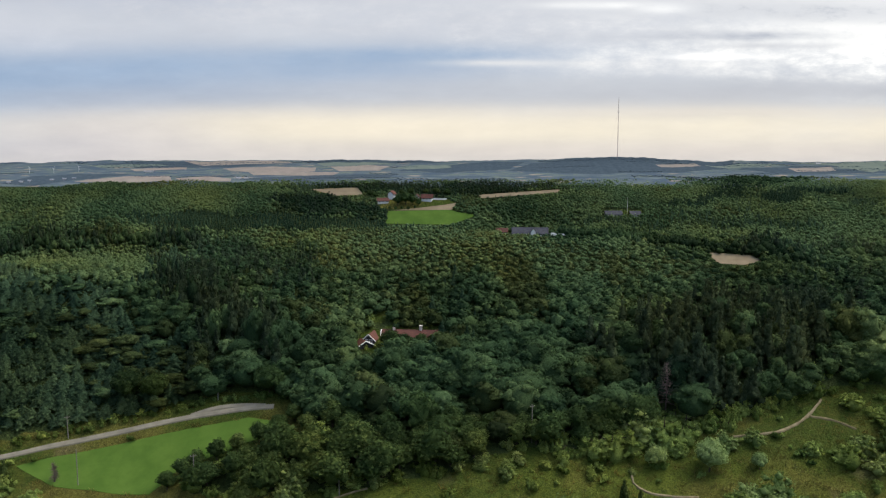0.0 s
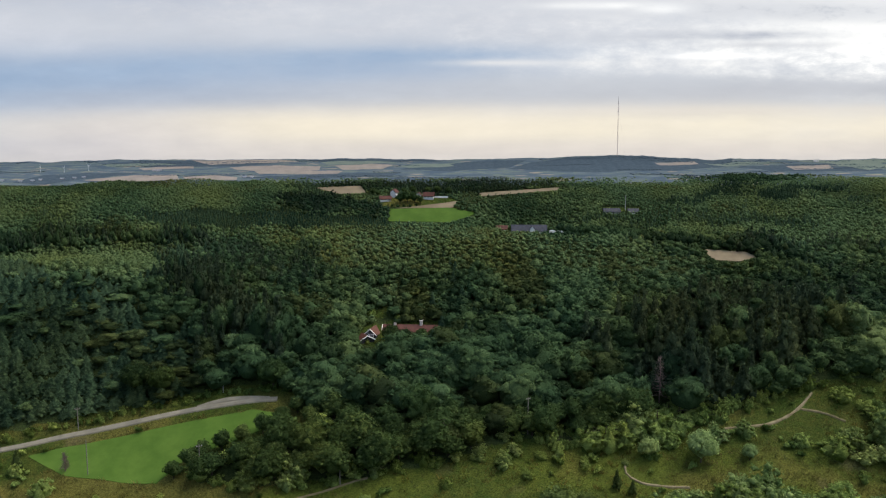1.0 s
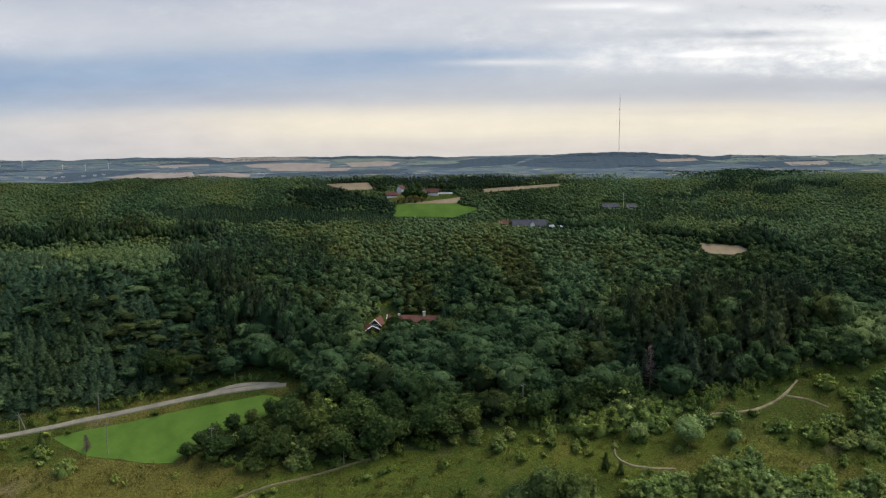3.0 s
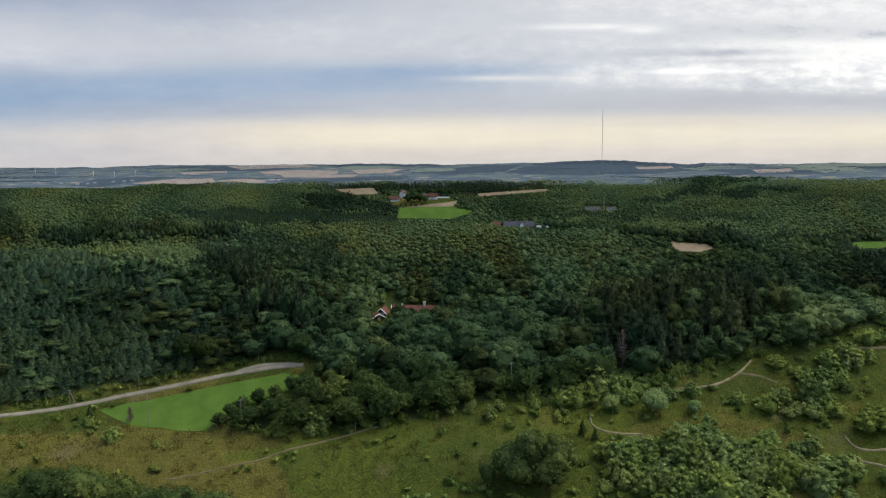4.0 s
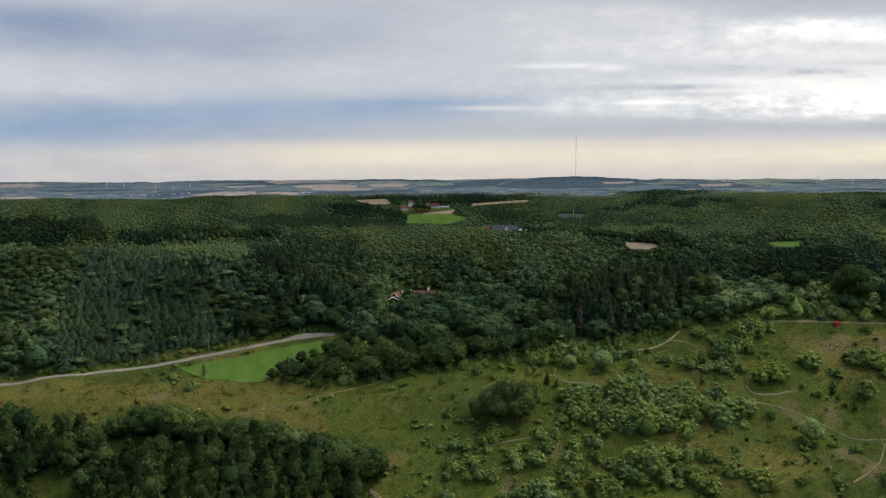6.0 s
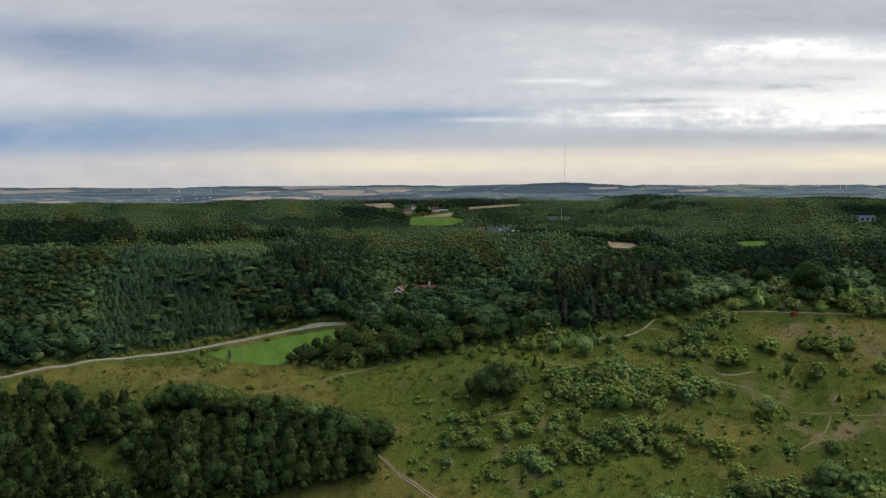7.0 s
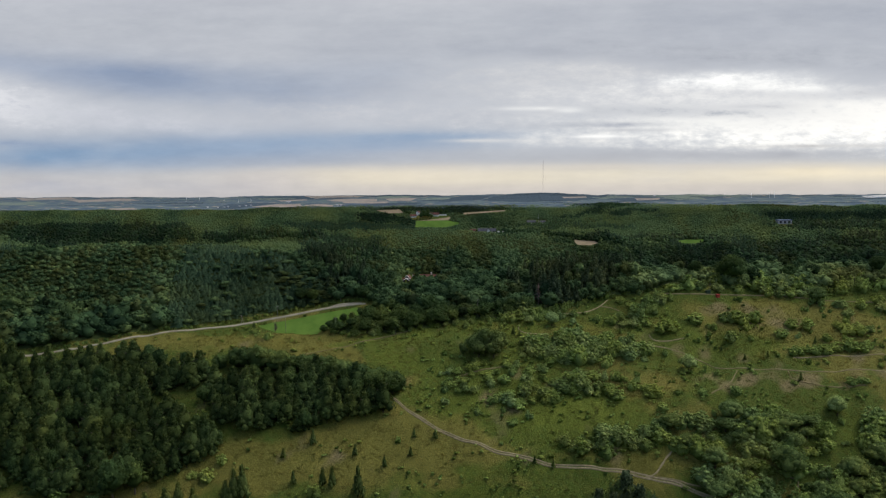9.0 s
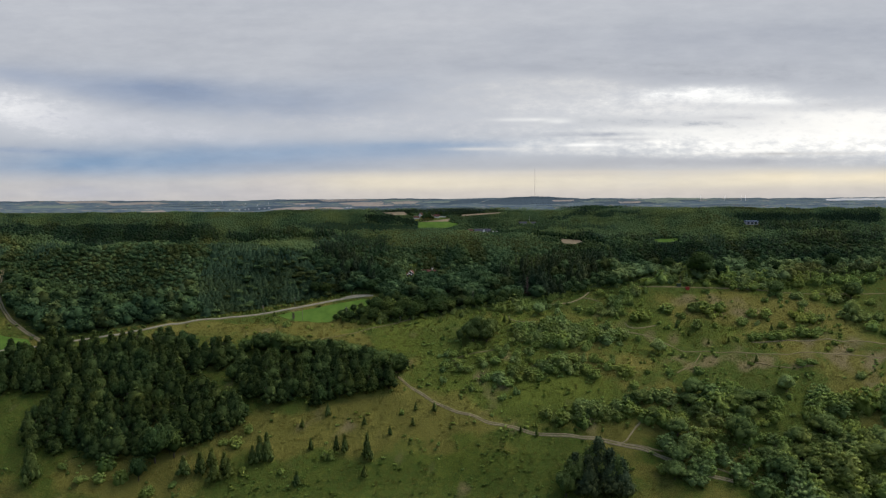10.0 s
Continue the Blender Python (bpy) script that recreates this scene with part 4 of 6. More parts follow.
def scatter(name, kinds, places, mat, label, category="wood", kind="stuff"):
    """Many trees in one mesh: places are rows of x, y, width, height, turn, tone, which."""
    vs, fs, ts, k = [], [], [], 0
    places = np.asarray(places, float)
    ground_z = land(places[:, 0], places[:, 1])
    pick = places[:, 6].astype(int) % len(kinds)
    for i, (v, f) in enumerate(kinds):
        x_, y_, w_, h_, turn, tone, _ = places[pick == i].T[:, :, None]
        if not len(x_):
            continue
        c, s = np.cos(turn), np.sin(turn)
        q = np.stack([x_ + w_ * (v[:, 0] * c - v[:, 1] * s), y_ + w_ * (v[:, 0] * s + v[:, 1] * c), ground_z[pick == i][:, None] - 0.03 * h_ + h_ * v[:, 2]], -1)
        vs.append(q.reshape(-1, 3).astype(np.float32))
        fs.append((f[None] + (k + len(v) * np.arange(len(x_)))[:, None, None]).reshape(-1, f.shape[1]))
        ts.append(np.repeat(tone[:, 0], len(v)).astype(np.float32))
        k += len(v) * len(x_)
    me = mesh_from(name, np.concatenate(vs), np.concatenate(fs), mat, {"tone": np.concatenate(ts)}, smooth=True)
    return tagged(new(name, me), label, category, kind=kind)


def tree_size(y):
    """Crown width of the full-grown wood along the hillside."""
    return np.interp(y, (97, 115, 128, 136, 142, 149, 154, 162, 172, 185), (3.8, 3.6, 3.1, 2.3, 1.6, 1.1, 0.85, 0.66, 0.52, 0.46))


def clear_of(x, y, h):
    ok = np.ones(len(x), bool)
    for s in (0, 0.5, 1.0):
        for c in CLEARINGS:
            ok &= ~inside(c, x, y + s * h)
    for s in (0, 0.45, 0.9):
        ok &= ~inside(YARD, x, y + s * h)
    return ok & (line_distance(ROAD, x, y) > 1.2) & (line_distance(TRACK_WEST, x, y) > 1.6)


DARK_BELT = [(-90.8, 159.2), (-70.5, 159.6), (-63.1, 160.1), (-50.9, 159.6), (-48.1, 156.9), (-67.2, 156.8), (-89.6, 156.9)]
PALE_STAND = [(-91.7, 156.7), (-67.1, 156.5), (-52.4, 155.2), (-48.1, 143.9), (-56, 141.1), (-69.6, 141.5), (-82.8, 140.9)]
PLANTED_ROWS = [(-65.3, 166.1), (-31.9, 166.5), (-10.5, 164), (-10.3, 161.4), (-41.6, 160.7), (-49.3, 160.9), (-61, 163.4)]
DARK_CLUMPS = [(-32.8, 171.7), (-23.8, 172.9), (-16.5, 169.6), (-11.3, 167.8), (-11.1, 164.4), (-20.6, 166.1), (-32.1, 167.7)]
DARK_ROW = [(-31.6, 178.2), (-10.3, 179.7), (23.3, 179.7), (37.3, 178.3), (36.7, 175.3), (25.1, 175.8), (7.4, 172.5), (-15.9, 175), (-29.9, 175)]
PALE_HILL = [(-26, 154.6), (-33, 157.2), (-42, 158.6), (-41, 160.4), (-28.5, 161), (-9.2, 161.6), (12.5, 162.1), (28.4, 153.4), (46.1, 150), (47, 146.3), (21.4, 147), (-8.5, 149.1), (-22.6, 148.7)]
VALLEY_ROW = [(21.9, 163), (34.2, 161.7), (47.2, 156.1), (51.2, 155.6), (62.3, 153), (61.7, 151.2), (50.1, 153.4), (46.1, 153.8), (32, 156.1), (21.3, 158.6)]
STRIP_EAST = [(42.9, 169.3), (52.4, 172.8), (63.8, 179.4), (66.3, 178), (57.9, 172.1), (46.5, 167.9)]
BLOCK_EAST = [(62.6, 174), (71.5, 176.2), (80, 175.6), (78, 171.3), (70, 170.8), (62.1, 170.8)]
CLUMP_EAST = [(53.7, 181.5), (66.2, 194), (79.1, 194), (74.7, 179.8), (65.1, 179.7)]
PALE_EAST = [(71.7, 181.5), (84.9, 184.1), (112.9, 186.1), (105, 172.4), (79.4, 171.4), (81.2, 177)]
PALE_STRIP = [(24.4, 179.7), (53.4, 180.6), (53.4, 176.4), (25.1, 175.3)]
DARK_PINES = [(27.2, 132), (34.6, 138.9), (48, 142.7), (67.6, 141.3), (64, 130.9), (56.1, 122.2), (42.8, 119.8), (30.9, 122.1)]
OLIVE_EDGE = [(-66.5, 136.5), (-50, 134.5), (-40.1, 130.2), (-37.7, 121.4), (-47.3, 123.4), (-59.1, 131.7)]
DARK_SPIRES = [(-49.3, 145.5), (-42.3, 148.9), (-28.9, 137.1), (-28.1, 124.1), (-34.4, 124.9), (-40.2, 132.2)]
DARK_MIXED = [(-52.4, 159.4), (-42, 158), (-34, 156.8), (-31, 154), (-24, 152.4), (-26.4, 149), (-17, 146.4), (-29.6, 143.1), (-41, 149.6), (-47.5, 147.9)]
EAST_FLAT = [(23.9, 166.5), (87.7, 167.8), (82.4, 156.8), (64.4, 155.7), (39.9, 162.9)]
HILL_WEST = [(-188.3, 154.1), (-144.6, 138.9), (-122.8, 142.7), (-99.4, 155.8), (-91.5, 133.6), (-103.4, 120.7), (-124.1, 117.4), (-159.1, 125.9), (-176.3, 132.4)]
DARK_VALLEY = [(-194.4, 165.2), (-101.3, 165.5), (-98.9, 157.5), (-128, 155.7), (-139.2, 142.7), (-165.4, 157.3), (-191, 159.1)]
SPRUCE_SLOPE = [(-98.9, 155.8), (-69.6, 144.4), (-49.7, 137), (-39.5, 129.1), (-38.4, 122.5), (-63.3, 117.1), (-83.1, 111.1), (-96.2, 118.5), (-95.7, 131)]
BRIGHT_EDGE = [(66.4, 130.7), (88, 135.9), (114.9, 139.2), (171.2, 139.1), (166.2, 127.6), (111.4, 126.7), (70.8, 124.3)]
OLIVE_EAST = [(130.9, 134.8), (147.1, 137.9), (170.1, 136.6), (167.2, 130), (137.6, 129.4)]
DARK_EAST = [(58.6, 146.7), (118.6, 152.2), (178.5, 155.8), (171.8, 140.4), (115.3, 140.6), (70.4, 135.2)]
DARK_FAR_EAST = [(124.2, 171.9), (185.9, 172.4), (183, 166), (145.7, 165.4), (124.9, 166.4)]
BELT_A = [(122, 174), (153.4, 174.8), (188.9, 175.6), (185.3, 167.6), (150.9, 167.8), (120.9, 169.9)]
BELT_B = [(122, 164.6), (145.6, 165.3), (166.2, 164.3), (164.4, 160.7), (143.5, 160), (130, 160.9)]
BELT_C = [(139.9, 155.9), (161.2, 158.2), (181.8, 159.7), (178, 152.1), (162, 150), (141.8, 150.4)]
BELT_D = [(52.7, 157), (80.7, 157), (105.1, 153.4), (104.2, 150.6), (79.7, 152.6), (52.2, 153.4)]
BELT_F = [(17.6, 166.3), (41.7, 166.8), (72.3, 164.1), (71.8, 161.5), (41.4, 164)]
PALE_FAR = [(73.9, 174.4), (110.2, 174.6), (109.4, 171.5), (73.4, 171.3)]
BELTS = ((BELT_A, 1, 0.5, -0.16, 1.2, 1.0), (BELT_B, 2, 0.4, -0.24, 1.5, 1.1), (BELT_C, 2, 0.4, -0.08, 1.4, 1.1), (BELT_D, 2, 0.3, -0.08, 1.4, 1.2), (BELT_F, 1, 0.5, -0.24, 1.4, 0.9),
         (PALE_FAR, 0, 0.0, 0.3, 0.5, 0.9))

# the woodland in stands: ground plan, kind of tree (0 broadleaf, 1 spruce, 2 pine, 3 olive broadleaf), its share, tone, height and width against the rest
# the low tone of VALLEY_ROW and DARK_VALLEY imitates shade behind the crests
STANDS_WEST = ((PALE_HILL, 3, 0.35, 0.22, 0.8, 0.85), (EAST_FLAT, 0, 0.0, 0.26, 0.85, 0.85), (HILL_WEST, 3, 0.3, 0.04, 0.85, 1.0), (PALE_STAND, 0, 1.0, 0.34, 0.9, 0.8),
          (DARK_MIXED, 2, 0.4, -0.1, 1.15, 1.0), (DARK_VALLEY, 2, 0.3, -0.34, 1.1, 1.2), (DARK_BELT, 2, 0.25, -0.28, 2.2, 1.1), (SPRUCE_SLOPE, 1, 0.95, 0.13, 0.62, 1.3),
          (PLANTED_ROWS, 1, 1.0, -0.2, 1.0, 0.62), (DARK_CLUMPS, 2, 0.3, -0.4, 1.3, 1.5), (DARK_ROW, 2, 0.4, -0.32, 1.1, 1.0), (VALLEY_ROW, 0, 1.0, -0.3, 1.6, 1.2))
STANDS_EAST = ((STRIP_EAST, 1, 0.9, -0.28, 1.3, 0.8), (BLOCK_EAST, 1, 1.0, -0.3, 1.7, 0.7), (CLUMP_EAST, 0, 1.0, -0.34, 1.3, 1.6), (PALE_EAST, 0, 1.0, 0.42, 0.7, 1.0),
          (PALE_STRIP, 0, 1.0, 0.22, 0.7, 1.0), (OLIVE_EDGE, 3, 0.45, -0.12, 1.1, 1.1), (DARK_SPIRES, 2, 0.7, -0.1, 1.5, 0.8), (DARK_EAST, 2, 0.25, -0.2, 1.05, 1.2),
          (DARK_FAR_EAST, 1, 0.7, -0.3, 1.2, 1.0), (BRIGHT_EDGE, 0, 1.0, 0.36, 0.9, 1.0), (OLIVE_EAST, 3, 1.0, 0.5, 0.9, 0.8), (DARK_PINES, 2, 0.8, -0.06, 1.45, 0.9))

g = np.random.default_rng(77)
rows_ = []
y_ = 97.0
while y_ < 188.5:
    size = float(tree_size(y_))
    half = 12 + 0.535 * (y_ + 200)
    step = size * float(np.interp(y_, (130, 150, 165), (0.72, 0.8, 0.95)))
    xs = np.concatenate([np.arange(-half, -105, step * 1.35), np.arange(-105, 105, step), np.arange(105, half, step * 1.35)])
    xs = xs + g.uniform(-0.42, 0.42, len(xs)) * step
    ys = y_ + g.uniform(-0.5, 0.5, len(xs)) * step
    rows_.append(np.stack([xs, ys], 1))
    y_ += size * float(np.interp(y_, (130, 150, 165), (0.45, 0.44, 0.5)))
spots = np.concatenate(rows_)
w_ = tree_size(spots[:, 1]) * g.choice((0.7, 0.9, 1.0, 1.1, 1.25, 1.5), len(spots)) * (1 + 0.14 * waves(spots[:, 0], spots[:, 1], 88, 14)) * np.where(np.abs(spots[:, 0]) > 105, 1.25, 1.0) * 1.15
# the spruce slope and the young wood on the western hill are planted closer, in rows
for ground_plan, gap, lo, hi in ((SPRUCE_SLOPE, 1.6, 2.0, 3.3), (HILL_WEST, 1.55, 1.7, 2.7)):
    keep = ~inside(ground_plan, spots[:, 0] + 3 * waves(spots[:, 0], spots[:, 1], 73, 12), spots[:, 1])
    sx_, sy_ = np.meshgrid(np.arange(-230, 0, gap), np.arange(108, 158, gap * (1.0 if gap > 1.6 else 0.72)))
    sx_, sy_ = (sx_ + 0.4 * sy_).ravel() - 52, sy_.ravel()
    sx_, sy_ = sx_ + g.uniform(-0.46, 0.46, sx_.size) * gap, sy_ + g.uniform(-0.46, 0.46, sx_.size) * gap
    planted = inside(ground_plan, sx_ + 3 * waves(sx_, sy_, 73, 12), sy_)
    spots = np.concatenate([spots[keep], np.stack([sx_, sy_], 1)[planted]])
    w_ = np.concatenate([w_[keep], g.uniform(lo, hi, planted.sum())])
h_ = w_ * g.uniform(0.62, 0.95, len(spots)) * np.interp(spots[:, 1], (132, 150), (1.0, 0.86))
FOREST_END = ((-340, 175), (-200, 176), (-92, 177), (-55, 180.5), (-17, 182), (14, 181.5), (38, 183), (62, 186), (76, 184), (110, 181), (190, 178), (340, 178))
end_y = np.interp(spots[:, 0], [p[0] for p in FOREST_END], [p[1] for p in FOREST_END]) + 1.2 * waves(spots[:, 0], spots[:, 1] * 0, 87, 25)
X, Y = spots.T
JX, JY = X + g.normal(0, 1.3, len(X)) + 3.6 * waves(X, Y, 74, 11), Y + g.normal(0, 0.5, len(X)) + 0.8 * waves(X, Y, 75, 9)  # stands have ragged limits
kind_ = np.zeros(len(X), int)
mixed = waves(X, Y, 71, 22) + g.normal(0, 0.35, len(X))
kind_[(mixed > np.interp(Y, (150, 165), (1.0, 0.75))) & (Y > 130)] = 1
kind_[(waves(X, Y, 72, 17) + g.normal(0, 0.3, len(X)) > 0.85)] = 3
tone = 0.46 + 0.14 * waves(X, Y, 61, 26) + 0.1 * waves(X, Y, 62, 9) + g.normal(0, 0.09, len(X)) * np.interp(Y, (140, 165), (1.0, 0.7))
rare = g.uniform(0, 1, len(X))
# trees further up the hillside get a lighter tone, as painted haze
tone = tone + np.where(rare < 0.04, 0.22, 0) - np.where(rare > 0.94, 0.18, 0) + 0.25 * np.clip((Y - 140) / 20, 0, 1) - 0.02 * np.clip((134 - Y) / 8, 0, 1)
for ground_plan, sort, share, shift, tall, wide in STANDS_WEST + STANDS_EAST + BELTS:
    sel = inside(ground_plan, JX, JY)
    kind_[sel & (g.uniform(0, 1, len(X)) < share)] = sort
    if share == 0:
        kind_[sel] = 0
    tone[sel] += 1.5 * shift
    h_[sel] *= tall
    w_[sel] *= wide
h_ *= np.where(X > 30, 1.0, np.interp(Y, (174, 180), (1.0, 0.8))) * np.interp(Y, (148, 158), (1.0, 1.2))
ok = (Y < end_y) & inside(FOREST, X, Y) & clear_of(X, Y, h_) & ~((np.abs(X - 32.8) < 2.4) & (Y < 121.6) & (Y > 114))
X, Y, w_, h_, kind_, tone = X[ok], Y[ok], w_[ok], h_[ok], kind_[ok], np.clip(tone[ok], 0, 0.95)
turn = g.uniform(0, math.tau, len(X))
which = g.integers(0, 12, len(X))

BROAD_NEAR = [dome_crown(100 + i, 15, 250, 0.05, 0.95 + 0.05 * i) for i in range(6)]
BROAD_MID = [dome_crown(200 + i, 5, 46, 0.085, 0.9 + 0.04 * i, fine=False) for i in range(6)]
BROAD_FAR = [tuft_crown(300 + i) for i in range(12)]
SPRUCE_NEAR = [spruce_crown(400 + i, 8, 70, 0.8, 0.075) for i in range(6)]
SPRUCE_MID = [spruce_crown(450 + i, 5, 12, 0.8, 0.1) for i in range(6)]
SPRUCE_FAR = [spruce_crown(500 + i, 2, 3, 0.8, 0.12) for i in range(6)]
PINE_NEAR = [cone_crown(600 + i, 110, 0.08, 11) for i in range(6)]
PINE_MID = [cone_crown(650 + i, 30, 0.13, 5) for i in range(6)]
PINE_FAR = [cone_crown(700 + i, 8, 0.16, 2) for i in range(6)]

# the trees at the wood's edge nearest the grassland stand as trees of their own, further down
front = (kind_ == 0) & (Y < 118.5) & (X > -40) & (X < 60)
FRONT_TREES = np.stack([X, Y, w_, h_, turn, tone], 1)[front & ~((X < -19.5) & (Y > 113.6))]
kind_[front] = 9
near_ = (Y < 136) & (np.abs(X) < 85)
far_ = (Y >= 151) | ((Y >= 144) & (np.abs(X) >= 105))
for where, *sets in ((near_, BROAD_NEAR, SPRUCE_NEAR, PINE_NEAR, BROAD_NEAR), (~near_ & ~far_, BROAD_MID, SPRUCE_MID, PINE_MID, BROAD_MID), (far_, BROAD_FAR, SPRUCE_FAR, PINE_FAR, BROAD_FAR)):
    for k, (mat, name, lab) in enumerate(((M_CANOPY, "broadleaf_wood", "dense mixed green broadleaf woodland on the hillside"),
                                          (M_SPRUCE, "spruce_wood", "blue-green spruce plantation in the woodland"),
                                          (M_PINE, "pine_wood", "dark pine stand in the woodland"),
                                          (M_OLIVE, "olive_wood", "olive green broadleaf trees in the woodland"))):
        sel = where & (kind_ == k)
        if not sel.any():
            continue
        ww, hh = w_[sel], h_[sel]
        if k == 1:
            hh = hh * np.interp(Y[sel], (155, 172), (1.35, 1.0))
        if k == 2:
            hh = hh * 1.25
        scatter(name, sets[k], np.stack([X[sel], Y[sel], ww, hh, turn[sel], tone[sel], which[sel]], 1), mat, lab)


# woods on the far hills: strips along the slopes and clumps on the crest
g = np.random.default_rng(515)
fx_, fy_ = [], []
for k in range(46):
    cx, cy, ln = g.uniform(-190, 190), g.uniform(181, 200), g.uniform(6, 26)
    n_ = int(ln * 2.2)
    fx_.append(cx + np.linspace(-ln / 2, ln / 2, n_) + g.uniform(-0.3, 0.3, n_))
    fy_.append(cy + g.uniform(-0.02, 0.03) * np.linspace(-ln / 2, ln / 2, n_) + g.normal(0, 0.25, n_))
sx_ = np.arange(-220, 220, 0.42)
sel = (waves(sx_, sx_ * 0, 516, 22) + 0.5 * waves(sx_, sx_ * 0, 517, 6) > 0.15) | ((sx_ > 22) & (sx_ < 60))
fx_.append(sx_[sel])
fy_.append(200.5 + g.uniform(-1, 1.6, sel.sum()))
fx_, fy_ = np.concatenate(fx_), np.concatenate(fy_)
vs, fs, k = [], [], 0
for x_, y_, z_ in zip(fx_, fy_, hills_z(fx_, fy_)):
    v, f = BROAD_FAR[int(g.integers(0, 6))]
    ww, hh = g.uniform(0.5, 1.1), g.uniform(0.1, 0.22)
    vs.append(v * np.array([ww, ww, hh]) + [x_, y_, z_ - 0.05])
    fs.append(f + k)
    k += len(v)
tagged(new("far_woods", mesh_from("far_woods", np.concatenate(vs), np.concatenate(fs), M_FAR_WOOD, smooth=True)), "woods in strips on the far hills, tinted blue-green for haze", "wood", kind="stuff")


# ---- single trees and shrubs: each one with its trunk and its crown ----
def trunk_mesh(name, height, radius, mat, seed, limbs=4, spread=0.3):
    """A tapered, slightly bent trunk with limbs."""
    gg = random.Random(seed)
    bm_ = bmesh.new()
    p = Vector((0, 0, -0.06))
    for k in range(3):
        q = p + Vector((gg.uniform(-0.03, 0.03), gg.uniform(-0.03, 0.03), (height + 0.06) / 3))
        rod(bm_, p, q, radius * (1 - 0.25 * k), radius * (1 - 0.25 * (k + 1)), 5)
        p = q
    for k in range(limbs):
        z = height * gg.uniform(0.35, 0.85)
        a = gg.uniform(0, math.tau)
        rod(bm_, (0, 0, z), (spread * math.cos(a), spread * math.sin(a), z + gg.uniform(0.08, 0.25)), radius * 0.4, radius * 0.12, 3)
    me = bpy.data.meshes.new(name)
    bm_.to_mesh(me)
    bm_.free()
    me.materials.append(mat)
    return me


class Grove:
    """Trees of one kind: a few built shapes, copied wherever one stands."""

    def __init__(self, name, crowns, mat, label, category, group, trunk=(0.5, 0.035), limbs=4, tone=0.35, bark=None):
        self.first, self.name, self.label, self.category, self.group = {}, name, label, category, group
        self.crowns = [mesh_from("crown", v, f, mat, {"tone": np.full(len(v), tone)}, smooth=True) for v, f in crowns]
        self.trunks = [trunk_mesh("trunk", trunk[0], trunk[1], bark or M_BARK, 900 + i, limbs) for i in range(len(crowns))]

    def plant(self, x, y, width, height, turn_, which_, label=""):
        i = int(which_) % len(self.crowns)
        m = Matrix.Translation(at(float(x), float(y), -0.02)) @ Matrix.Rotation(float(turn_), 4, "Z") @ Matrix.Diagonal((float(width), float(width), float(height), 1))
        if i not in self.first:
            ob = empty(self.name, m, self.label, self.category, self.group)
            for nm, me in (("trunk", self.trunks[i]), ("crown", self.crowns[i])):
                new(nm, me).parent = ob
            self.first[i] = ob
        else:
            ob = copy_thing(self.first[i], Matrix.Identity(4))
            ob.matrix_basis = m
        if label:
            tagged(ob, label)
        return ob


def fill(poly, step, seed, jitter=0.5):
    """Points spread over a polygon of the plan, about step apart."""
    gg = np.random.default_rng(seed)
    xs, ys = np.array(poly).T
    px, py = np.meshgrid(np.arange(xs.min(), xs.max() + step, step), np.arange(ys.min(), ys.max() + step, step * 0.87))
    px = px + (np.arange(px.shape[0]) % 2)[:, None] * step / 2
    px, py = px.ravel() + gg.uniform(-jitter, jitter, px.size) * step, py.ravel() + gg.uniform(-jitter, jitter, px.size) * step
    sel = inside(poly, px, py)
    return px[sel], py[sel], gg


def thicket_crown(seed, stems, cards, leaf):
    """A shrub, about 1 m wide: a few leafy mounds grown into one another, each a low dome clothed in clumps and loose sprays."""
    gg_ = np.random.default_rng(seed)
    out = []
    mounds = 2 + seed % 3
    for k in range(mounds):
        a, d = k * math.tau / mounds + gg_.uniform(-0.6, 0.6), gg_.uniform(0.12, 0.26)
        wide, tall = gg_.uniform(0.24, 0.36), gg_.uniform(0.42, 0.8)
        mid = np.array([d * math.cos(a), d * math.sin(a), 0.0])
        out.append((OCT[0] * np.array([wide, wide, tall]) * 0.8 + mid, OCT[1]))
        n_c = stems // mounds
        for m in range(n_c):
            up, b = ((m + 0.5) / n_c) ** 0.8, m * 2.4 + gg_.uniform(-0.4, 0.4)
            flat = math.sqrt(1 - up * up)
            r = gg_.uniform(0.075, 0.14) * (1.15 - 0.4 * up)
            c = mid + np.array([math.cos(b) * flat * wide, math.sin(b) * flat * wide, up * tall]) * gg_.uniform(0.74, 0.98)
            out.append((OCT[0] * r * 0.9 * (1 + gg_.normal(0, 0.18, (6, 1))) + c, OCT[1]))
            n = max(5, cards // stems)
            p = gg_.normal(0, 1, (n, 3))
            p[:, 2] = np.abs(p[:, 2]) - 0.25
            p /= np.linalg.norm(p, axis=1)[:, None]
            out.append(leaf_cards(gg_, c + p * r * gg_.uniform(0.8, 1.3, (n, 1)), p, leaf, 0.8))
    return join(out)


wood_edge = Grove("tree", [broad_crown(1100 + i, 18, 520, 0.05, 0.95 + 0.06 * i, base=0.02) for i in range(6)], M_BROAD,
                  "green broadleaf tree at the edge of the wood", "tree", "trees along the wood's edge", tone=0.22)
for x_, y_, ww, hh, tt, to in FRONT_TREES:
    if int(tt * 100) % 4:
        wood_edge.plant(x_, y_, ww, hh, tt, int(tt * 100))

for k, (x_, y_, ww) in enumerate(((-37.4, 109.2, 3.0), (-35.8, 111, 3.1), (-34.2, 112.3, 2.8), (-31.6, 113.4, 3.1), (-29, 114.7, 2.8), (-26.2, 116.1, 2.9), (-23.6, 117.8, 3.0), (-21.6, 119.4, 3.1))):
    wood_edge.plant(x_, y_, ww, ww * 0.9, x_, k)

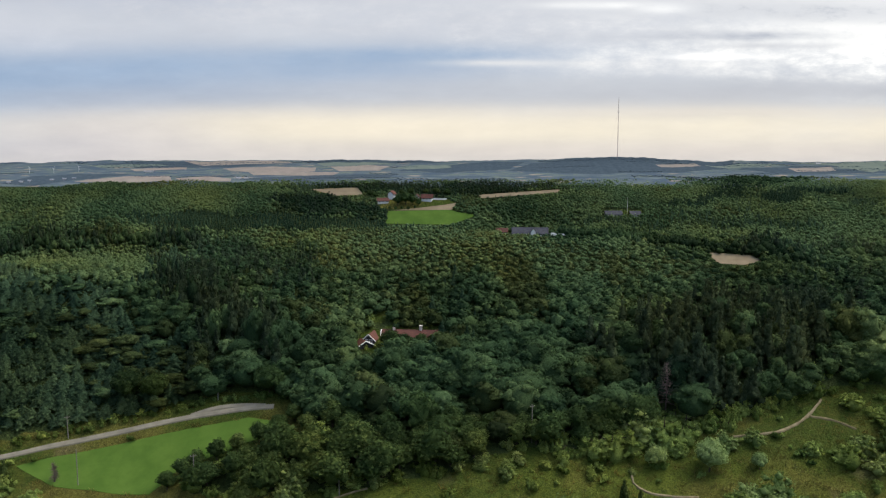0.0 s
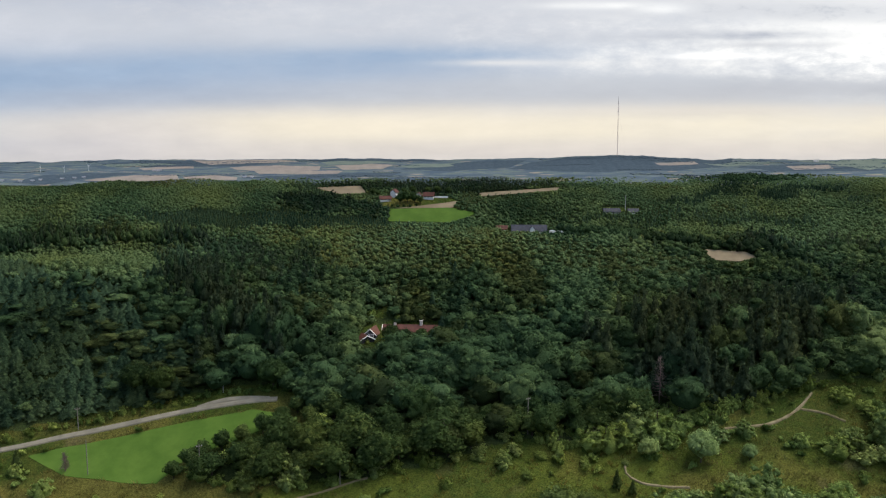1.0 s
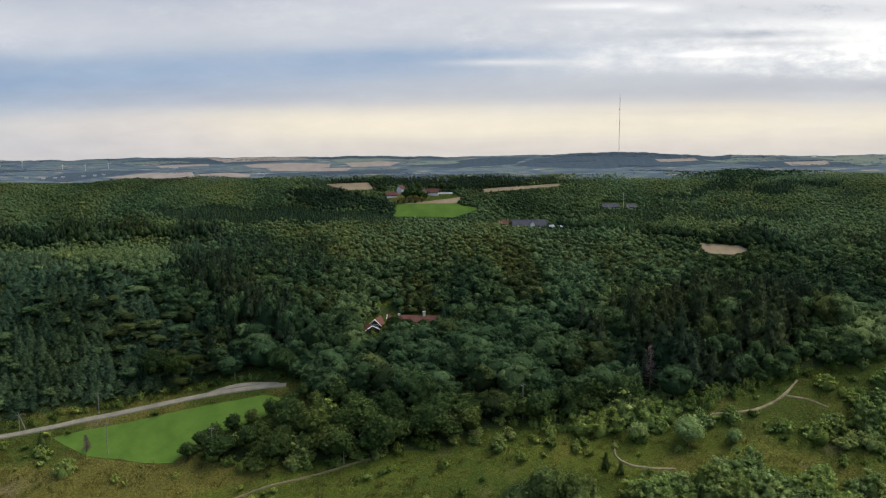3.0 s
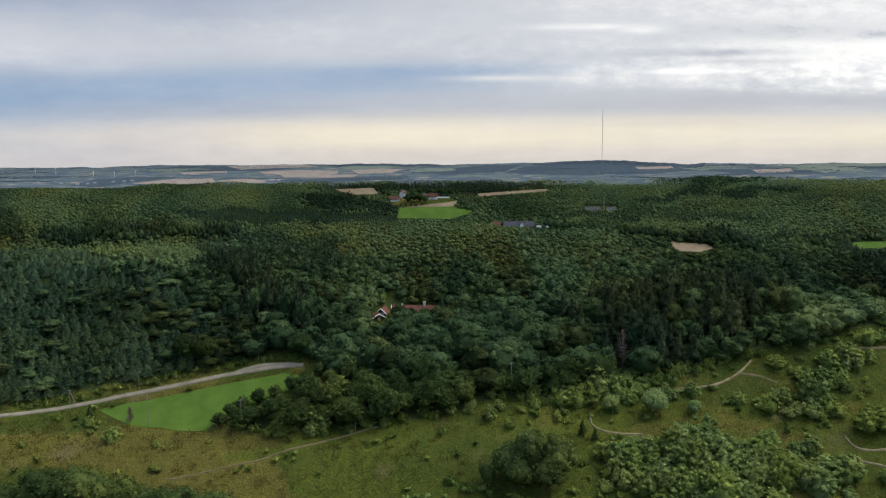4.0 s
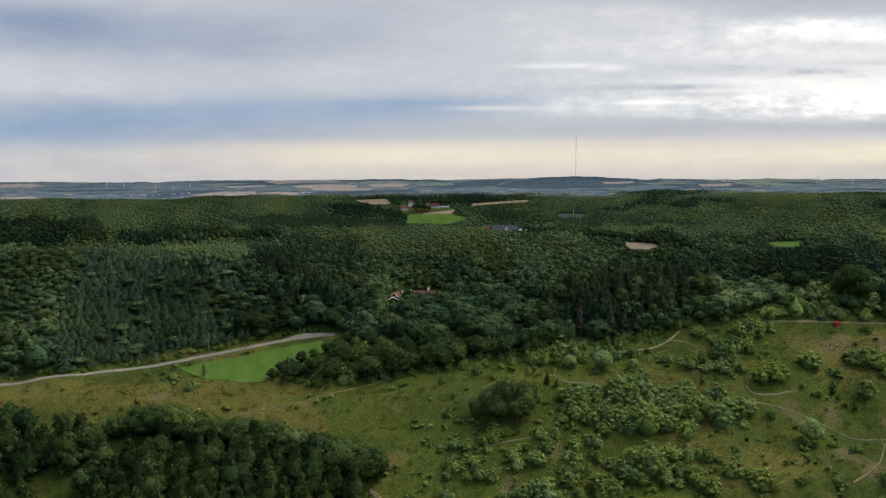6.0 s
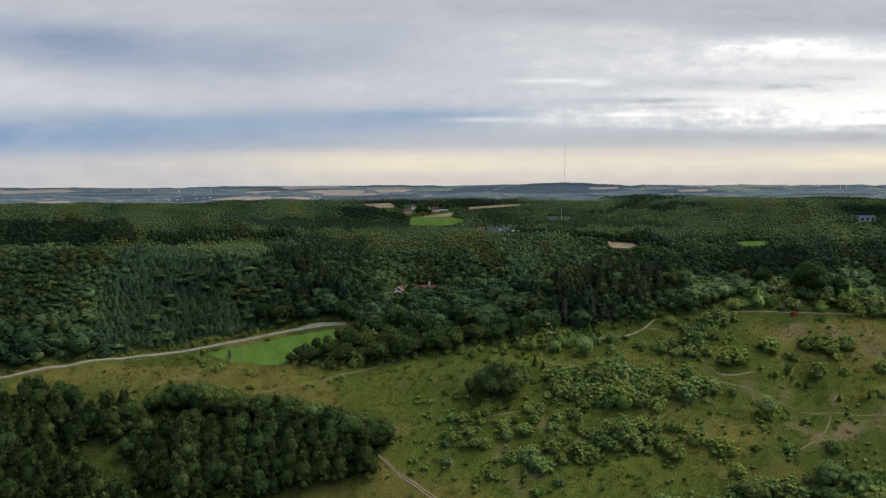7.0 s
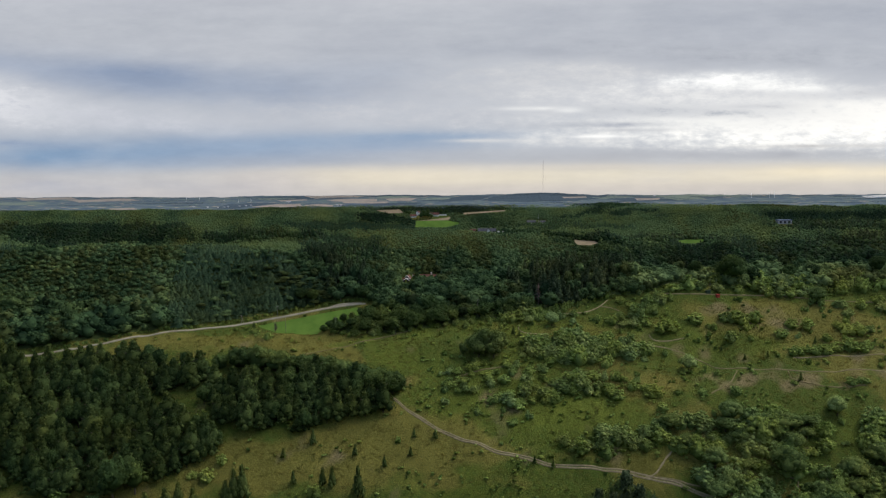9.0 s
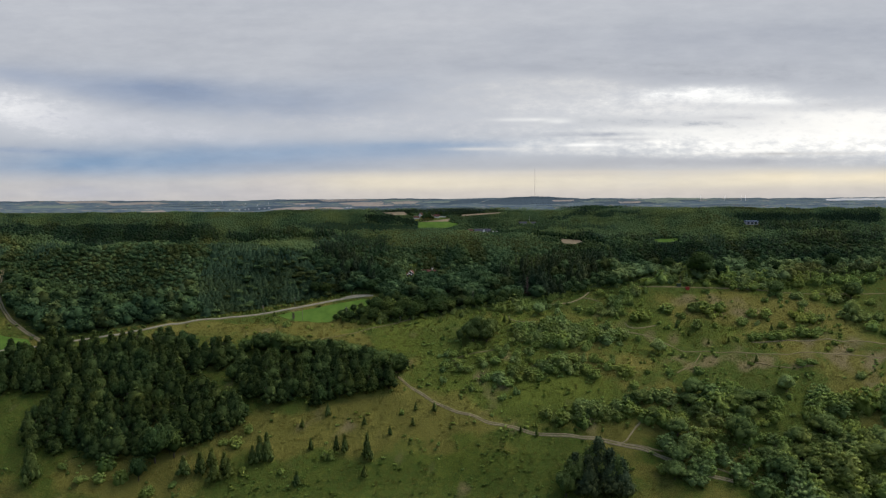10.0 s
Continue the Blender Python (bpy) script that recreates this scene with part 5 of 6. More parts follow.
young = Grove("young_pine", [cone_crown(1200 + i, 440, 0.045, 22) for i in range(6)], M_YOUNG, "young dark green pine in a dense plantation", "tree",
              "young trees of the plantation", trunk=(0.8, 0.03), tone=0.24)
leafy = Grove("young_alder", [broad_crown(1300 + i, 18, 560, 0.042, 1.05, base=0.05) for i in range(4)], M_BROAD, "young leafy alder at the rim of the plantation", "tree",
              "young trees of the plantation", tone=0.12)
PLANT_A = [(-68, 78.4), (-66, 85), (-55.5, 88.6), (-34, 87), (-22, 84.4), (-13.5, 80), (-12.5, 77.4), (-19, 74.6), (-31, 73), (-40.5, 70.4), (-55.6, 71.3), (-64, 74)]
PLANT_B = [(-151.6, 87.3), (-133.8, 91.5), (-106.6, 94), (-88.2, 93.6), (-70, 90), (-69.6, 85), (-76.3, 82.1), (-81.6, 80.6), (-91.6, 81.2), (-116.5, 76.8), (-143.6, 73)]
PLANT_C = [(-129, 71.9), (-114.7, 76), (-90.9, 79.2), (-76.6, 76.6), (-67.7, 72.1), (-57.1, 66.9), (-58.1, 63.9), (-74.5, 58.1), (-82.4, 55), (-116.5, 55.6), (-128.9, 58.6)]
for poly, step in ((PLANT_A, 2.8), (PLANT_B, 3.1), (PLANT_C, 3.1)):
    px, py, gg = fill(poly, step, 15)
    for x_, y_ in zip(px, py):
        hh = gg.choice((4.6, 5.4, 6.2, 7.2, 8.2)) * gg.uniform(0.88, 1.12)
        if gg.uniform() < 0.78:
            young.plant(x_, y_, hh * gg.uniform(0.86, 1.1), hh * gg.uniform(0.95, 1.15), gg.uniform(0, 6.28), gg.integers(0, 6))
        else:
            leafy.plant(x_, y_, hh * gg.uniform(0.6, 0.8), hh * 0.85, gg.uniform(0, 6.28), gg.integers(0, 4))

hedge = Grove("hawthorn", [dome_crown(1400 + i, 26, 1500, 0.03, 0.9) for i in range(4)], M_BROAD, "large rounded dark green hawthorn in a dense row", "shrub",
              "hawthorns along the plantation", trunk=(0.4, 0.04), tone=0.24)
for k, (x_, y_, ww, hh) in enumerate(((-60, 92.8, 9, 6.6), (-54, 92.4, 9.6, 7.4), (-48.4, 91.8, 8.6, 6.4), (-43.4, 91, 7, 5.4), (-39, 90.6, 8, 6), (-33.6, 89.6, 8.4, 6.3), (-28.2, 88.6, 8.2, 6.1),
                                      (-23, 87, 8, 6.3), (-17.6, 85, 9.2, 7.2), (-12.6, 83.2, 8.4, 6.8), (-98.5, 96, 4.4, 4.4), (-95, 96.2, 4, 4.2), (-66.5, 92.4, 5, 4.8))):
    hedge.plant(x_, y_, ww, hh, x_, k)

willow = Grove("willow_shrub", [thicket_crown(1500 + i, 36, 540, 0.034) for i in range(6)], M_WILLOW, "pale grey-green willow shrub in rough grass", "shrub",
               "shrubs of the grassland", trunk=(0.35, 0.03), limbs=4, tone=0.38)
thorn = Grove("thorn_shrub", [thicket_crown(1600 + i, 33, 495, 0.035) for i in range(6)], M_SHRUB, "round green shrub in rough grass", "shrub",
              "shrubs of the grassland", trunk=(0.35, 0.03), limbs=4, tone=0.46)
copse = Grove("sallow_tree", [broad_crown(1660 + i, 20, 620, 0.04, 0.95, base=0.02) for i in range(5)], M_BROAD, "round dark green sallow tree among paler shrubs", "tree",
              "sallow trees of the thicket", trunk=(0.4, 0.035), tone=0.5)
roadside = Grove("edge_shrub", [thicket_crown(1650 + i, 12, 300, 0.06) for i in range(4)], M_SHRUB, "small green shrub at the foot of the wood", "shrub",
                 "shrubs along the wood's foot", trunk=(0.35, 0.03), limbs=3, tone=0.22)
sapling = Grove("young_birch", [thicket_crown(1680 + i, 12, 300, 0.055) for i in range(4)], M_SHRUB, "slender pale green young birch at the wood's rim", "tree",
                "young birches at the wood's rim", trunk=(0.6, 0.025), limbs=3, tone=0.5)
for x_, y_, ww, hh, tt, to in FRONT_TREES:
    if int(tt * 100) % 4 == 0:
        (willow if int(tt * 100) % 8 else thorn).plant(x_, y_, ww * 1.05, hh, tt, int(tt * 100))
C_MID = [(26.4, 101.3), (33.6, 104), (45.9, 105.3), (59.9, 104.9), (67, 101.9), (64.5, 97), (44.6, 93.2), (31.1, 94.4), (26.3, 95.7)]
C_LOW = [(35.9, 88.1), (44.4, 90.7), (61.5, 89.8), (61.9, 83.6), (49.1, 81.4), (37, 81.8)]
C_HILL = [(15.8, 82.2), (24.9, 86.1), (36, 86), (38, 80.1), (28.4, 77.2), (17.3, 78.3)]
C_TOP = [(50.3, 114.3), (59.1, 115.6), (68.6, 113.8), (68, 110.3), (52.4, 110.6)]
C_FORK = [(59.9, 120.7), (70.6, 123.5), (76.8, 121.8), (73.6, 113.8), (63.3, 116)]
C_WILLOW = [(36.2, 69.9), (44.4, 71.6), (60.6, 71.7), (59.7, 67.9), (49.2, 66.5), (36.8, 66.8)]
C_BELT = [(60.7, 73.1), (75.6, 76.1), (95.4, 76), (111.8, 73.1), (108.6, 67), (85.8, 65.3), (63.5, 67.5)]
C_BELOW = [(66.9, 61.1), (73.4, 64.2), (92, 64.3), (90, 52), (74.1, 50.2), (66.5, 54.2)]
C_CORNER = [(91, 60.3), (100.8, 63.6), (119.9, 64.4), (150, 62.2), (150, 44), (105.6, 44), (91, 49.1)]
C_EDGE = [(108.6, 75.3), (124.7, 77.3), (170, 78.1), (170, 67.7), (121.1, 67.5), (107.8, 69.3)]
C_SLOPE = [(0, 83), (0, 92), (8, 93.5), (25, 92.5), (31, 92), (36, 88), (24, 87.5), (14, 83.5)]
C_ASPEN = [(17, 113.5), (24, 117), (33, 119.5), (37, 117), (28, 113.5)]
C_RIM = [(77, 124.6), (92, 126.3), (118, 125.2), (144, 127), (175, 130), (175, 137), (144, 134), (118, 131), (92, 132), (77, 130)]
C_BANK = [(28, 110.5), (20, 112.1), (8, 112.1), (-2, 109.6), (6, 107.6), (18, 109.1)]
for k, (poly, step, size, share, seed) in enumerate(((C_MID, 2.6, 4.8, 0.6, 1), (C_LOW, 2.7, 4.0, 0.35, 2), (C_HILL, 2.9, 3.4, 0.3, 3), (C_TOP, 2.5, 3.8, 0.4, 4), (C_SLOPE, 3.0, 3.0, 0.35, 17),
                                                    (C_FORK, 2.4, 3.6, 0.2, 5), (C_WILLOW, 2.7, 4.4, 0.8, 8),
                                                    (C_BELT, 3.0, 5.4, 0.45, 9), (C_BELOW, 3.3, 5.4, 0.5, 10), (C_CORNER, 3.8, 7.0, 0.6, 11), (C_EDGE, 3.6, 5.6, 0.4, 12),
                                                    (C_BANK, 3.4, 2.4, 0.6, 14), (C_RIM, 2.9, 4.6, 0.35, 15), (C_ASPEN, 2.0, 4.0, 0.4, 16))):
    px, py, gg = fill(poly, step, 40 + seed)
    for x_, y_ in zip(px, py):
        ww = size * gg.choice((0.45, 0.7, 0.9, 1.0, 1.15, 1.4)) * gg.uniform(0.85, 1.15)
        grove = willow if gg.uniform() < share else (sapling if poly in (C_ASPEN, C_RIM) else thorn)
        if poly in (C_CORNER, C_BELOW, C_BELT) and gg.uniform() < 0.2:
            grove = copse
        grove.plant(x_, y_, ww * 1.12, ww * gg.uniform(0.65, 1.05), gg.uniform(0, 6.28), gg.integers(0, 6))
for x_, y_, ww, grove in ((65, 83.1, 3.6, thorn), (87.7, 83.7, 3.6, thorn), (125, 121.6, 5.2, thorn), (155, 126.1, 6.5, thorn), (98.8, 110, 3.2, thorn), (71, 100.4, 2.6, thorn), (113.6, 105.7, 2.6, willow),
                          (22.6, 73.9, 3.4, thorn), (27.2, 75.7, 3.0, willow), (3.1, 80.2, 2.8, willow), (12.4, 77.6, 2.4, willow), (-55.1, 107.3, 3.6, thorn),
                          (-47.3, 106.3, 1.6, thorn), (-60.6, 111.2, 2.4, thorn), (-69.6, 105.2, 1.5, thorn), (-38.3, 105.9, 1.2, thorn), (-67.1, 112.5, 1.7, thorn),
                          (40, 114.5, 3.6, willow), (44, 115.3, 3.2, willow), (33, 113.5, 3.2, thorn), (20.5, 109.9, 2.2, thorn), (12, 108.1, 2.0, thorn), (1, 106.6, 2.0, thorn),
                          (-12.6, 139.8, 1.9, thorn), (-15, 138.2, 1.7, willow), (-9.6, 135.4, 1.5, thorn), (-3.2, 135.6, 1.7, thorn), (-0.9, 136.2, 2.0, thorn), (-105, 62, 3.2, thorn), (-72, 66, 2.4, willow)):
    grove.plant(x_, y_, ww, ww * 0.95, x_, abs(int(x_ * 7)))

# shrubs of the sandy plateau in the east
for x_, y_, ww in (
    (139.6, 120.3, 4.8), (157.4, 117.3, 3.7), (112.8, 110.9, 4.6), (117.3, 110.7, 5.5), (108.7, 106.1, 4.6), (129.7, 108.3, 5.5), (133.7, 108.2, 5.4),
    (127.6, 110.1, 3.7), (110.7, 99.5, 5.3), (115.8, 100.2, 4.8), (119.3, 100.1, 5.4), (123.1, 100.8, 4.4), (128.3, 101.7, 6.1), (132.8, 100.7, 5.3),
    (122.3, 105, 3.6), (152.8, 104.3, 5.3), (83.8, 112.8, 5.6), (87.3, 110, 3.7), (97.3, 113.2, 7), (102.2, 114.1, 5.6), (72.9, 109.3, 7.3),
    (122.2, 86.9, 3.8), (125.5, 86.9, 4.2), (140.9, 93.7, 2.7), (133.8, 94.1, 2.4), (105.8, 87.9, 2.5), (87.5, 84.1, 3.6), (64, 82.8, 6.1),
    (65.8, 78.8, 3.8), (145.8, 123.1, 4.8), (78.2, 84.2, 2.2), (156, 101.6, 3.5)):
    thorn.plant(x_, y_, ww * 1.15, ww * 0.75, x_, abs(int(x_ * 7)))
for x_, y_, ww in (
    (132.1, 120.3, 4.7), (133.1, 116.7, 3.7), (146, 118.8, 5.6), (136.7, 108.8, 3.6), (145.7, 109.9, 5.4), (149.5, 109.4, 5.8), (153, 110.1, 4.6),
    (157.5, 109, 4), (92.7, 105.6, 5.8), (93.3, 113.7, 5.5), (140, 82.3, 3.9)):
    willow.plant(x_, y_, ww * 1.15, ww * 0.8, x_, abs(int(x_ * 7)))
for x_, y_, ww in ((125.7, 122.3, 7), (152, 119.9, 8.4)):
    copse.plant(x_, y_, ww, ww * 0.85, x_, abs(int(x_ * 7)))

gg = np.random.default_rng(83)
for (ax, ay), (bx, by) in zip(FOREST[19:32], FOREST[20:33]):
    n_ = max(1, int(math.hypot(bx - ax, by - ay) / 2.4))
    for k in range(n_):
        s = (k + gg.uniform(0.2, 0.8)) / n_
        ww = gg.uniform(1.8, 3.4)
        (roadside if gg.uniform() < 0.7 else willow).plant(ax + (bx - ax) * s, ay + (by - ay) * s + gg.uniform(-0.6, 0.8), ww, ww * gg.uniform(0.7, 1.0), gg.uniform(0, 6), k)

for x_, y_, ww in ((-17.8, 137.4, 1.5), (-16.6, 136.8, 1.2), (-16, 138.4, 1.7), (-14.9, 137.5, 1.3), (-14.2, 138.6, 1.2), (-13, 138.4, 1.3), (-18.4, 135.8, 1.4), (-12.2, 140.4, 1.4), (-8, 140.2, 1.5),
                   (-5, 140.4, 1.6), (-2, 140, 1.7), (-16.4, 133.9, 1.0), (-14.4, 133.7, 1.1), (-12.6, 133.9, 1.2), (-11, 134.5, 1.0), (0.2, 138.6, 1.6)):
    thorn.plant(x_, y_, ww, ww * 0.9, x_, abs(int(x_ * 7)))

gg = np.random.default_rng(97)
for (ax, ay), (bx, by) in zip(ROAD[3:-1], ROAD[4:]):
    n_ = int(math.hypot(bx - ax, by - ay) / 1.25)
    for k in range(n_):
        s, ww = (k + gg.uniform(0, 1)) / n_, gg.uniform(0.9, 1.9)
        roadside.plant(ax + (bx - ax) * s, ay + (by - ay) * s + 1.25 + gg.uniform(0, 0.9), ww, ww * gg.uniform(0.7, 1.1), gg.uniform(0, 6), k)
C_FEATHER = [(44, 120.2), (50, 123), (56, 126), (61, 129.5), (63.5, 127.5), (59, 124.8), (56.6, 123), (50, 120.2)]
px, py, gg = fill(C_FEATHER, 1.5, 98)
for x_, y_ in zip(px, py):
    ww = gg.uniform(1.1, 1.9)
    sapling.plant(x_, y_, ww, ww * gg.uniform(1.2, 1.9), gg.uniform(0, 6), gg.integers(0, 4))

C_FOOT = [(13, 114.2), (19.8, 117.6), (27.6, 119.8), (40.9, 121.2), (50, 121), (42, 117.4), (33, 115.6), (24, 113.4), (16, 111.8)]
px, py, gg = fill(C_FOOT, 1.9, 99)
for x_, y_ in zip(px, py):
    ww = gg.uniform(1.5, 2.8)
    sapling.plant(x_, y_, ww, ww * gg.uniform(1.0, 1.6), gg.uniform(0, 6), gg.integers(0, 4))

round_willow = Grove("round_willow", [broad_crown(2300 + i, 26, 1100, 0.036, 0.95, base=0.02) for i in range(3)], M_WILLOW, "large round pale green willow in rough grass", "shrub",
                     "round willows of the grassland", trunk=(0.35, 0.03), tone=0.5)
for x_, y_, ww in ((36.6, 110.8, 5.0), (29.4, 111.2, 3.3), (76.3, 93.7, 5.6), (114, 77, 6.2), (148, 110, 6.6), (43.5, 111, 2.6)):
    round_willow.plant(x_, y_, ww, ww, x_, int(x_))

bramble = Grove("bramble_bush", [thicket_crown(2400 + i, 11, 260, 0.062) for i in range(5)], M_SHRUB, "low rounded green bush scattered in rough grass", "shrub",
                "low bushes scattered over the grassland", trunk=(0.3, 0.03), limbs=3, tone=0.3)
gg = np.random.default_rng(2401)
bx_, by_ = gg.uniform(-12, 150, 900), gg.uniform(64, 124, 900)
free = ~inside(FOREST, bx_, by_) & (waves(bx_, by_, 2402, 18) > 0.1)
for line in (PATH_MAIN, PATH_FORK, PATH_FORK_B, PATH_TOP, PATH_EAST, PATH_EAST_B, PATH_BEND, RILL_A, RILL_B):
    free &= line_distance(line, bx_, by_) > 1.6
for x_, y_ in list(zip(bx_[free], by_[free]))[:100]:
    ww = gg.choice((1.0, 1.5, 2.2, 3.0)) * gg.uniform(0.85, 1.2)
    bramble.plant(x_, y_, ww, ww * gg.uniform(0.6, 0.95), gg.uniform(0, 6), gg.integers(0, 5))

oak = Grove("oak", [broad_crown(1950 + i, 26, 1100, 0.036, 0.95, base=0.03) for i in range(3)], M_BROAD, "large round dark green oak at the wood's rim", "tree",
            "oaks at the wood's rim", tone=0.0)
for x_, y_, ww in ((99.5, 131, 11.0), (-8.6, 134.4, 3.9), (-6.4, 134, 3.5), (-3.4, 134.4, 3.2), (-1.2, 134.6, 2.8), (107, 131, 6.6), (88, 133.5, 6.0), (120, 133, 6.2), (128.5, 134, 5.4), (151, 136, 7.0), (-47.5, 123.6, 5.6), (-43.4, 123.3, 5.0), (-26.3, 124, 5.4)):
    oak.plant(x_, y_, ww, ww * 0.95, x_, int(abs(x_)))

farm_trees = Grove("lime_tree", [broad_crown(1980 + i, 12, 300, 0.055, 1.0, base=0.1) for i in range(3)], M_BROAD, "dark green lime tree beside the white farm", "tree",
                   "lime trees round the farm", tone=0.1)
for x_, y_, ww in ((-9.2, 169.6, 2.3), (-7.7, 169.9, 2.7), (-6.3, 169.7, 2.4), (-5, 169.4, 1.7), (-10.8, 168.2, 0.7), (-9.6, 168, 0.8), (-8.4, 168.2, 0.7), (-7.1, 168, 0.8), (-5.8, 168.4, 0.7), (-15.1, 172.9, 1.6), (-14, 172.4, 1.4), (-8.6, 173.4, 1.5), (-6.8, 173.6, 1.7), (-3.6, 173.6, 1.6), (-1.6, 173.6, 1.8), (0.6, 173.4, 1.7)):
    farm_trees.plant(x_, y_, ww, ww * 0.95, x_, int(abs(x_ * 3)))

dark = Grove("dark_pine", [cone_crown(1700 + i, 1100, 0.04, 34) for i in range(3)], M_PINE, "dark bushy pine standing in the grassland", "tree", "dark pines of the grassland",
             trunk=(0.85, 0.02), tone=0.5)
bushy = Grove("dark_thicket_tree", [broad_crown(1800 + i, 22, 900, 0.038, 0.95, base=0.02) for i in range(3)], M_YOUNG, "dark dense evergreen thicket tree in the grassland", "tree",
              "dark pines of the grassland", tone=0.55)
for x_, y_, ww, hh in ((11.5, 97, 6, 7), (15, 97.6, 7.5, 8.4), (19, 97.2, 7, 7.8), (12.8, 95.6, 6, 6), (17.5, 95.4, 6.6, 6.2)):
    bushy.plant(x_, y_, ww, hh, x_, int(x_))
for x_, y_, ww, hh in ((44, 50, 9, 11), (49.5, 51.5, 10, 14), (55, 50, 9.5, 12.5), (40.5, 47.5, 7.5, 9)):
    bushy.plant(x_, y_, ww, hh, x_, int(x_))
for x_, y_, hh in ((47, 48, 12), (50.5, 51, 15), (53.5, 49, 13.5), (57, 48, 11), (43.5, 50, 10.5)):
    dark.plant(x_, y_, hh * 0.8, hh, x_, int(x_))
for x_, y_, hh in ((8, 96.1, 4.5),):
    bushy.plant(x_, y_, 3, hh, 1, 0)

conifer = Grove("small_spruce", [cone_crown(1900 + i, 420, 0.05, 20) for i in range(4)], M_YOUNG, "small dark self-sown spruce in dry grass", "tree", "small spruces of the grassland",
                trunk=(0.3, 0.025), limbs=0, tone=0.5)
SPRUCES_WEST = [
    (-121, 48.4, 7, 13), (-74.8, 51, 5.4, 6), (-69.9, 51.8, 4.8, 6.6), (-67, 53.8, 4, 5.6), (-65, 50, 5.6, 7.2), (-60.8, 50.6, 4.2, 5.6), (-62.6, 52.4, 4.4, 6), (-52.3, 54.8, 4.6, 8), (-50.2, 55.3, 4.7, 8.4),
    (-54.5, 54.4, 3.6, 5.4), (-37.2, 58.4, 2.1, 3.7), (-29.2, 58.2, 2.6, 4.8), (-26.5, 57.7, 2.8, 5.5), (-19.3, 55.9, 4.1, 7.9), (-33.5, 68.1, 2.4, 4.2), (-39.7, 48.9, 3.1, 4.4), (-19.7, 51.8, 2.4, 3.6)]
SPRUCES_EAST = [
    (-41.1, 64.7, 2, 2.8), (-21.4, 65.3, 2, 3), (-13, 63.1, 1.8, 2.8), (-6, 65.6, 1.8, 2.6), (-5.4, 70.3, 1.7, 2.5), (0.6, 70, 2, 2.9), (36, 100.1, 2.4, 3.6), (28, 64, 1.5, 2.1), (33, 63.6, 1.6, 2.3),
    (24, 106.1, 1.7, 2.6), (26, 105.1, 1.5, 2.1), (88.5, 102, 1.4, 2), (101.2, 97.4, 1.3, 2), (108, 88.6, 1.6, 2.4), (94.4, 97.5, 1.3, 1.8), (118, 104.1, 1.4, 2.1), (85.3, 105.7, 1.2, 1.6), (-61, 112.1, 1.8, 2.8)]
for k, (x_, y_, ww, hh) in enumerate(SPRUCES_WEST + SPRUCES_EAST):
    conifer.plant(x_, y_, ww, hh * 1.05, x_, k)
for x_, y_, ww, hh in ((-84.7, 54.2, 10, 12), (-79.5, 56, 8, 9), (-88.2, 49.4, 6.4, 7.4)):
    leafy.plant(x_, y_, ww, hh, x_, int(-x_), "leafy young alder standing before the plantation")
for x_, y_, ww, hh in ((-99.6, 53.6, 7, 5.6), (-93.6, 49.6, 5.4, 5.4), (-113.5, 52.8, 3.6, 3.2), (-60.7, 60, 5.4, 4.2), (-65.2, 60.1, 3.2, 3), (-58.1, 63.7, 3.6, 3.4), (-31.6, 56.2, 4.6, 4.3), (-84.3, 45.9, 5.2, 5.4),
                       (-100.8, 50.2, 5.4, 3.6), (-105.8, 49.5, 6, 2.8), (-57, 52, 3, 2.6), (-45, 52.4, 3, 2.2), (-77.5, 48.6, 3.4, 2.8)):
    thorn.plant(x_, y_, ww, hh, x_, abs(int(x_ * 7)))



# ---- rough growth in the grass: tufts and low scrub, too many to count ----
def tuft(seed, blades, width):
    gg_ = np.random.default_rng(seed)
    a, r = gg_.uniform(0, math.tau, blades), width * np.sqrt(gg_.uniform(0, 1, blades))
    p = np.stack([r * np.cos(a), r * np.sin(a), 0 * a], 1)
    lean = np.stack([gg_.normal(0, 0.3, blades), gg_.normal(0, 0.3, blades), gg_.uniform(0.6, 1.1, blades)], 1)
    side = np.stack([np.cos(a * 3), np.sin(a * 3), 0 * a], 1) * 0.09
    return np.stack([p - side, p + side, p + lean], 1).reshape(-1, 3), np.arange(3 * blades).reshape(-1, 3)


gg = np.random.default_rng(303)
n_ = 19000
tx, ty = gg.uniform(-165, 175, n_), 42 + 84 * gg.uniform(0, 1, n_) ** 0.9
ok = ~inside(FOREST, tx, ty) & ~inside(NEAR_FIELD, tx, ty) & ~inside(FIELD_WEST, tx, ty) & (line_distance(ROAD, tx, ty) > 1.2)
for line in (PATH_MAIN, PATH_FORK, PATH_HILL, PATH_TOP, PATH_EAST, PATH_EAST_B, PATH_BEND, RILL_A, RILL_B, TRACK_WEST):
    ok &= line_distance(line, tx, ty) > 0.75
dense = waves(tx, ty, 91, 16) + 0.6 * waves(tx, ty, 92, 5)
grass = ok & (dense < 0.5)
sz = gg.uniform(0.45, 1.1, n_)
scatter("tall_grass", [tuft(2000 + i, 10, 0.6) for i in range(6)],
        np.stack([tx, ty, sz, sz * 0.75, gg.uniform(0, 6, n_), np.clip(0.4 + 0.25 * waves(tx, ty, 11, 45) + gg.normal(0, 0.15, n_), 0, 1), gg.integers(0, 6, n_)], 1)[grass],
        M_GRASSTUFT, "tussocks of tall olive and straw-coloured grass", "grass")
SCRUB_A = [(-60, 44), (-50, 52), (-38, 55), (-30, 52), (-24, 46), (-26, 42), (-58, 42)]
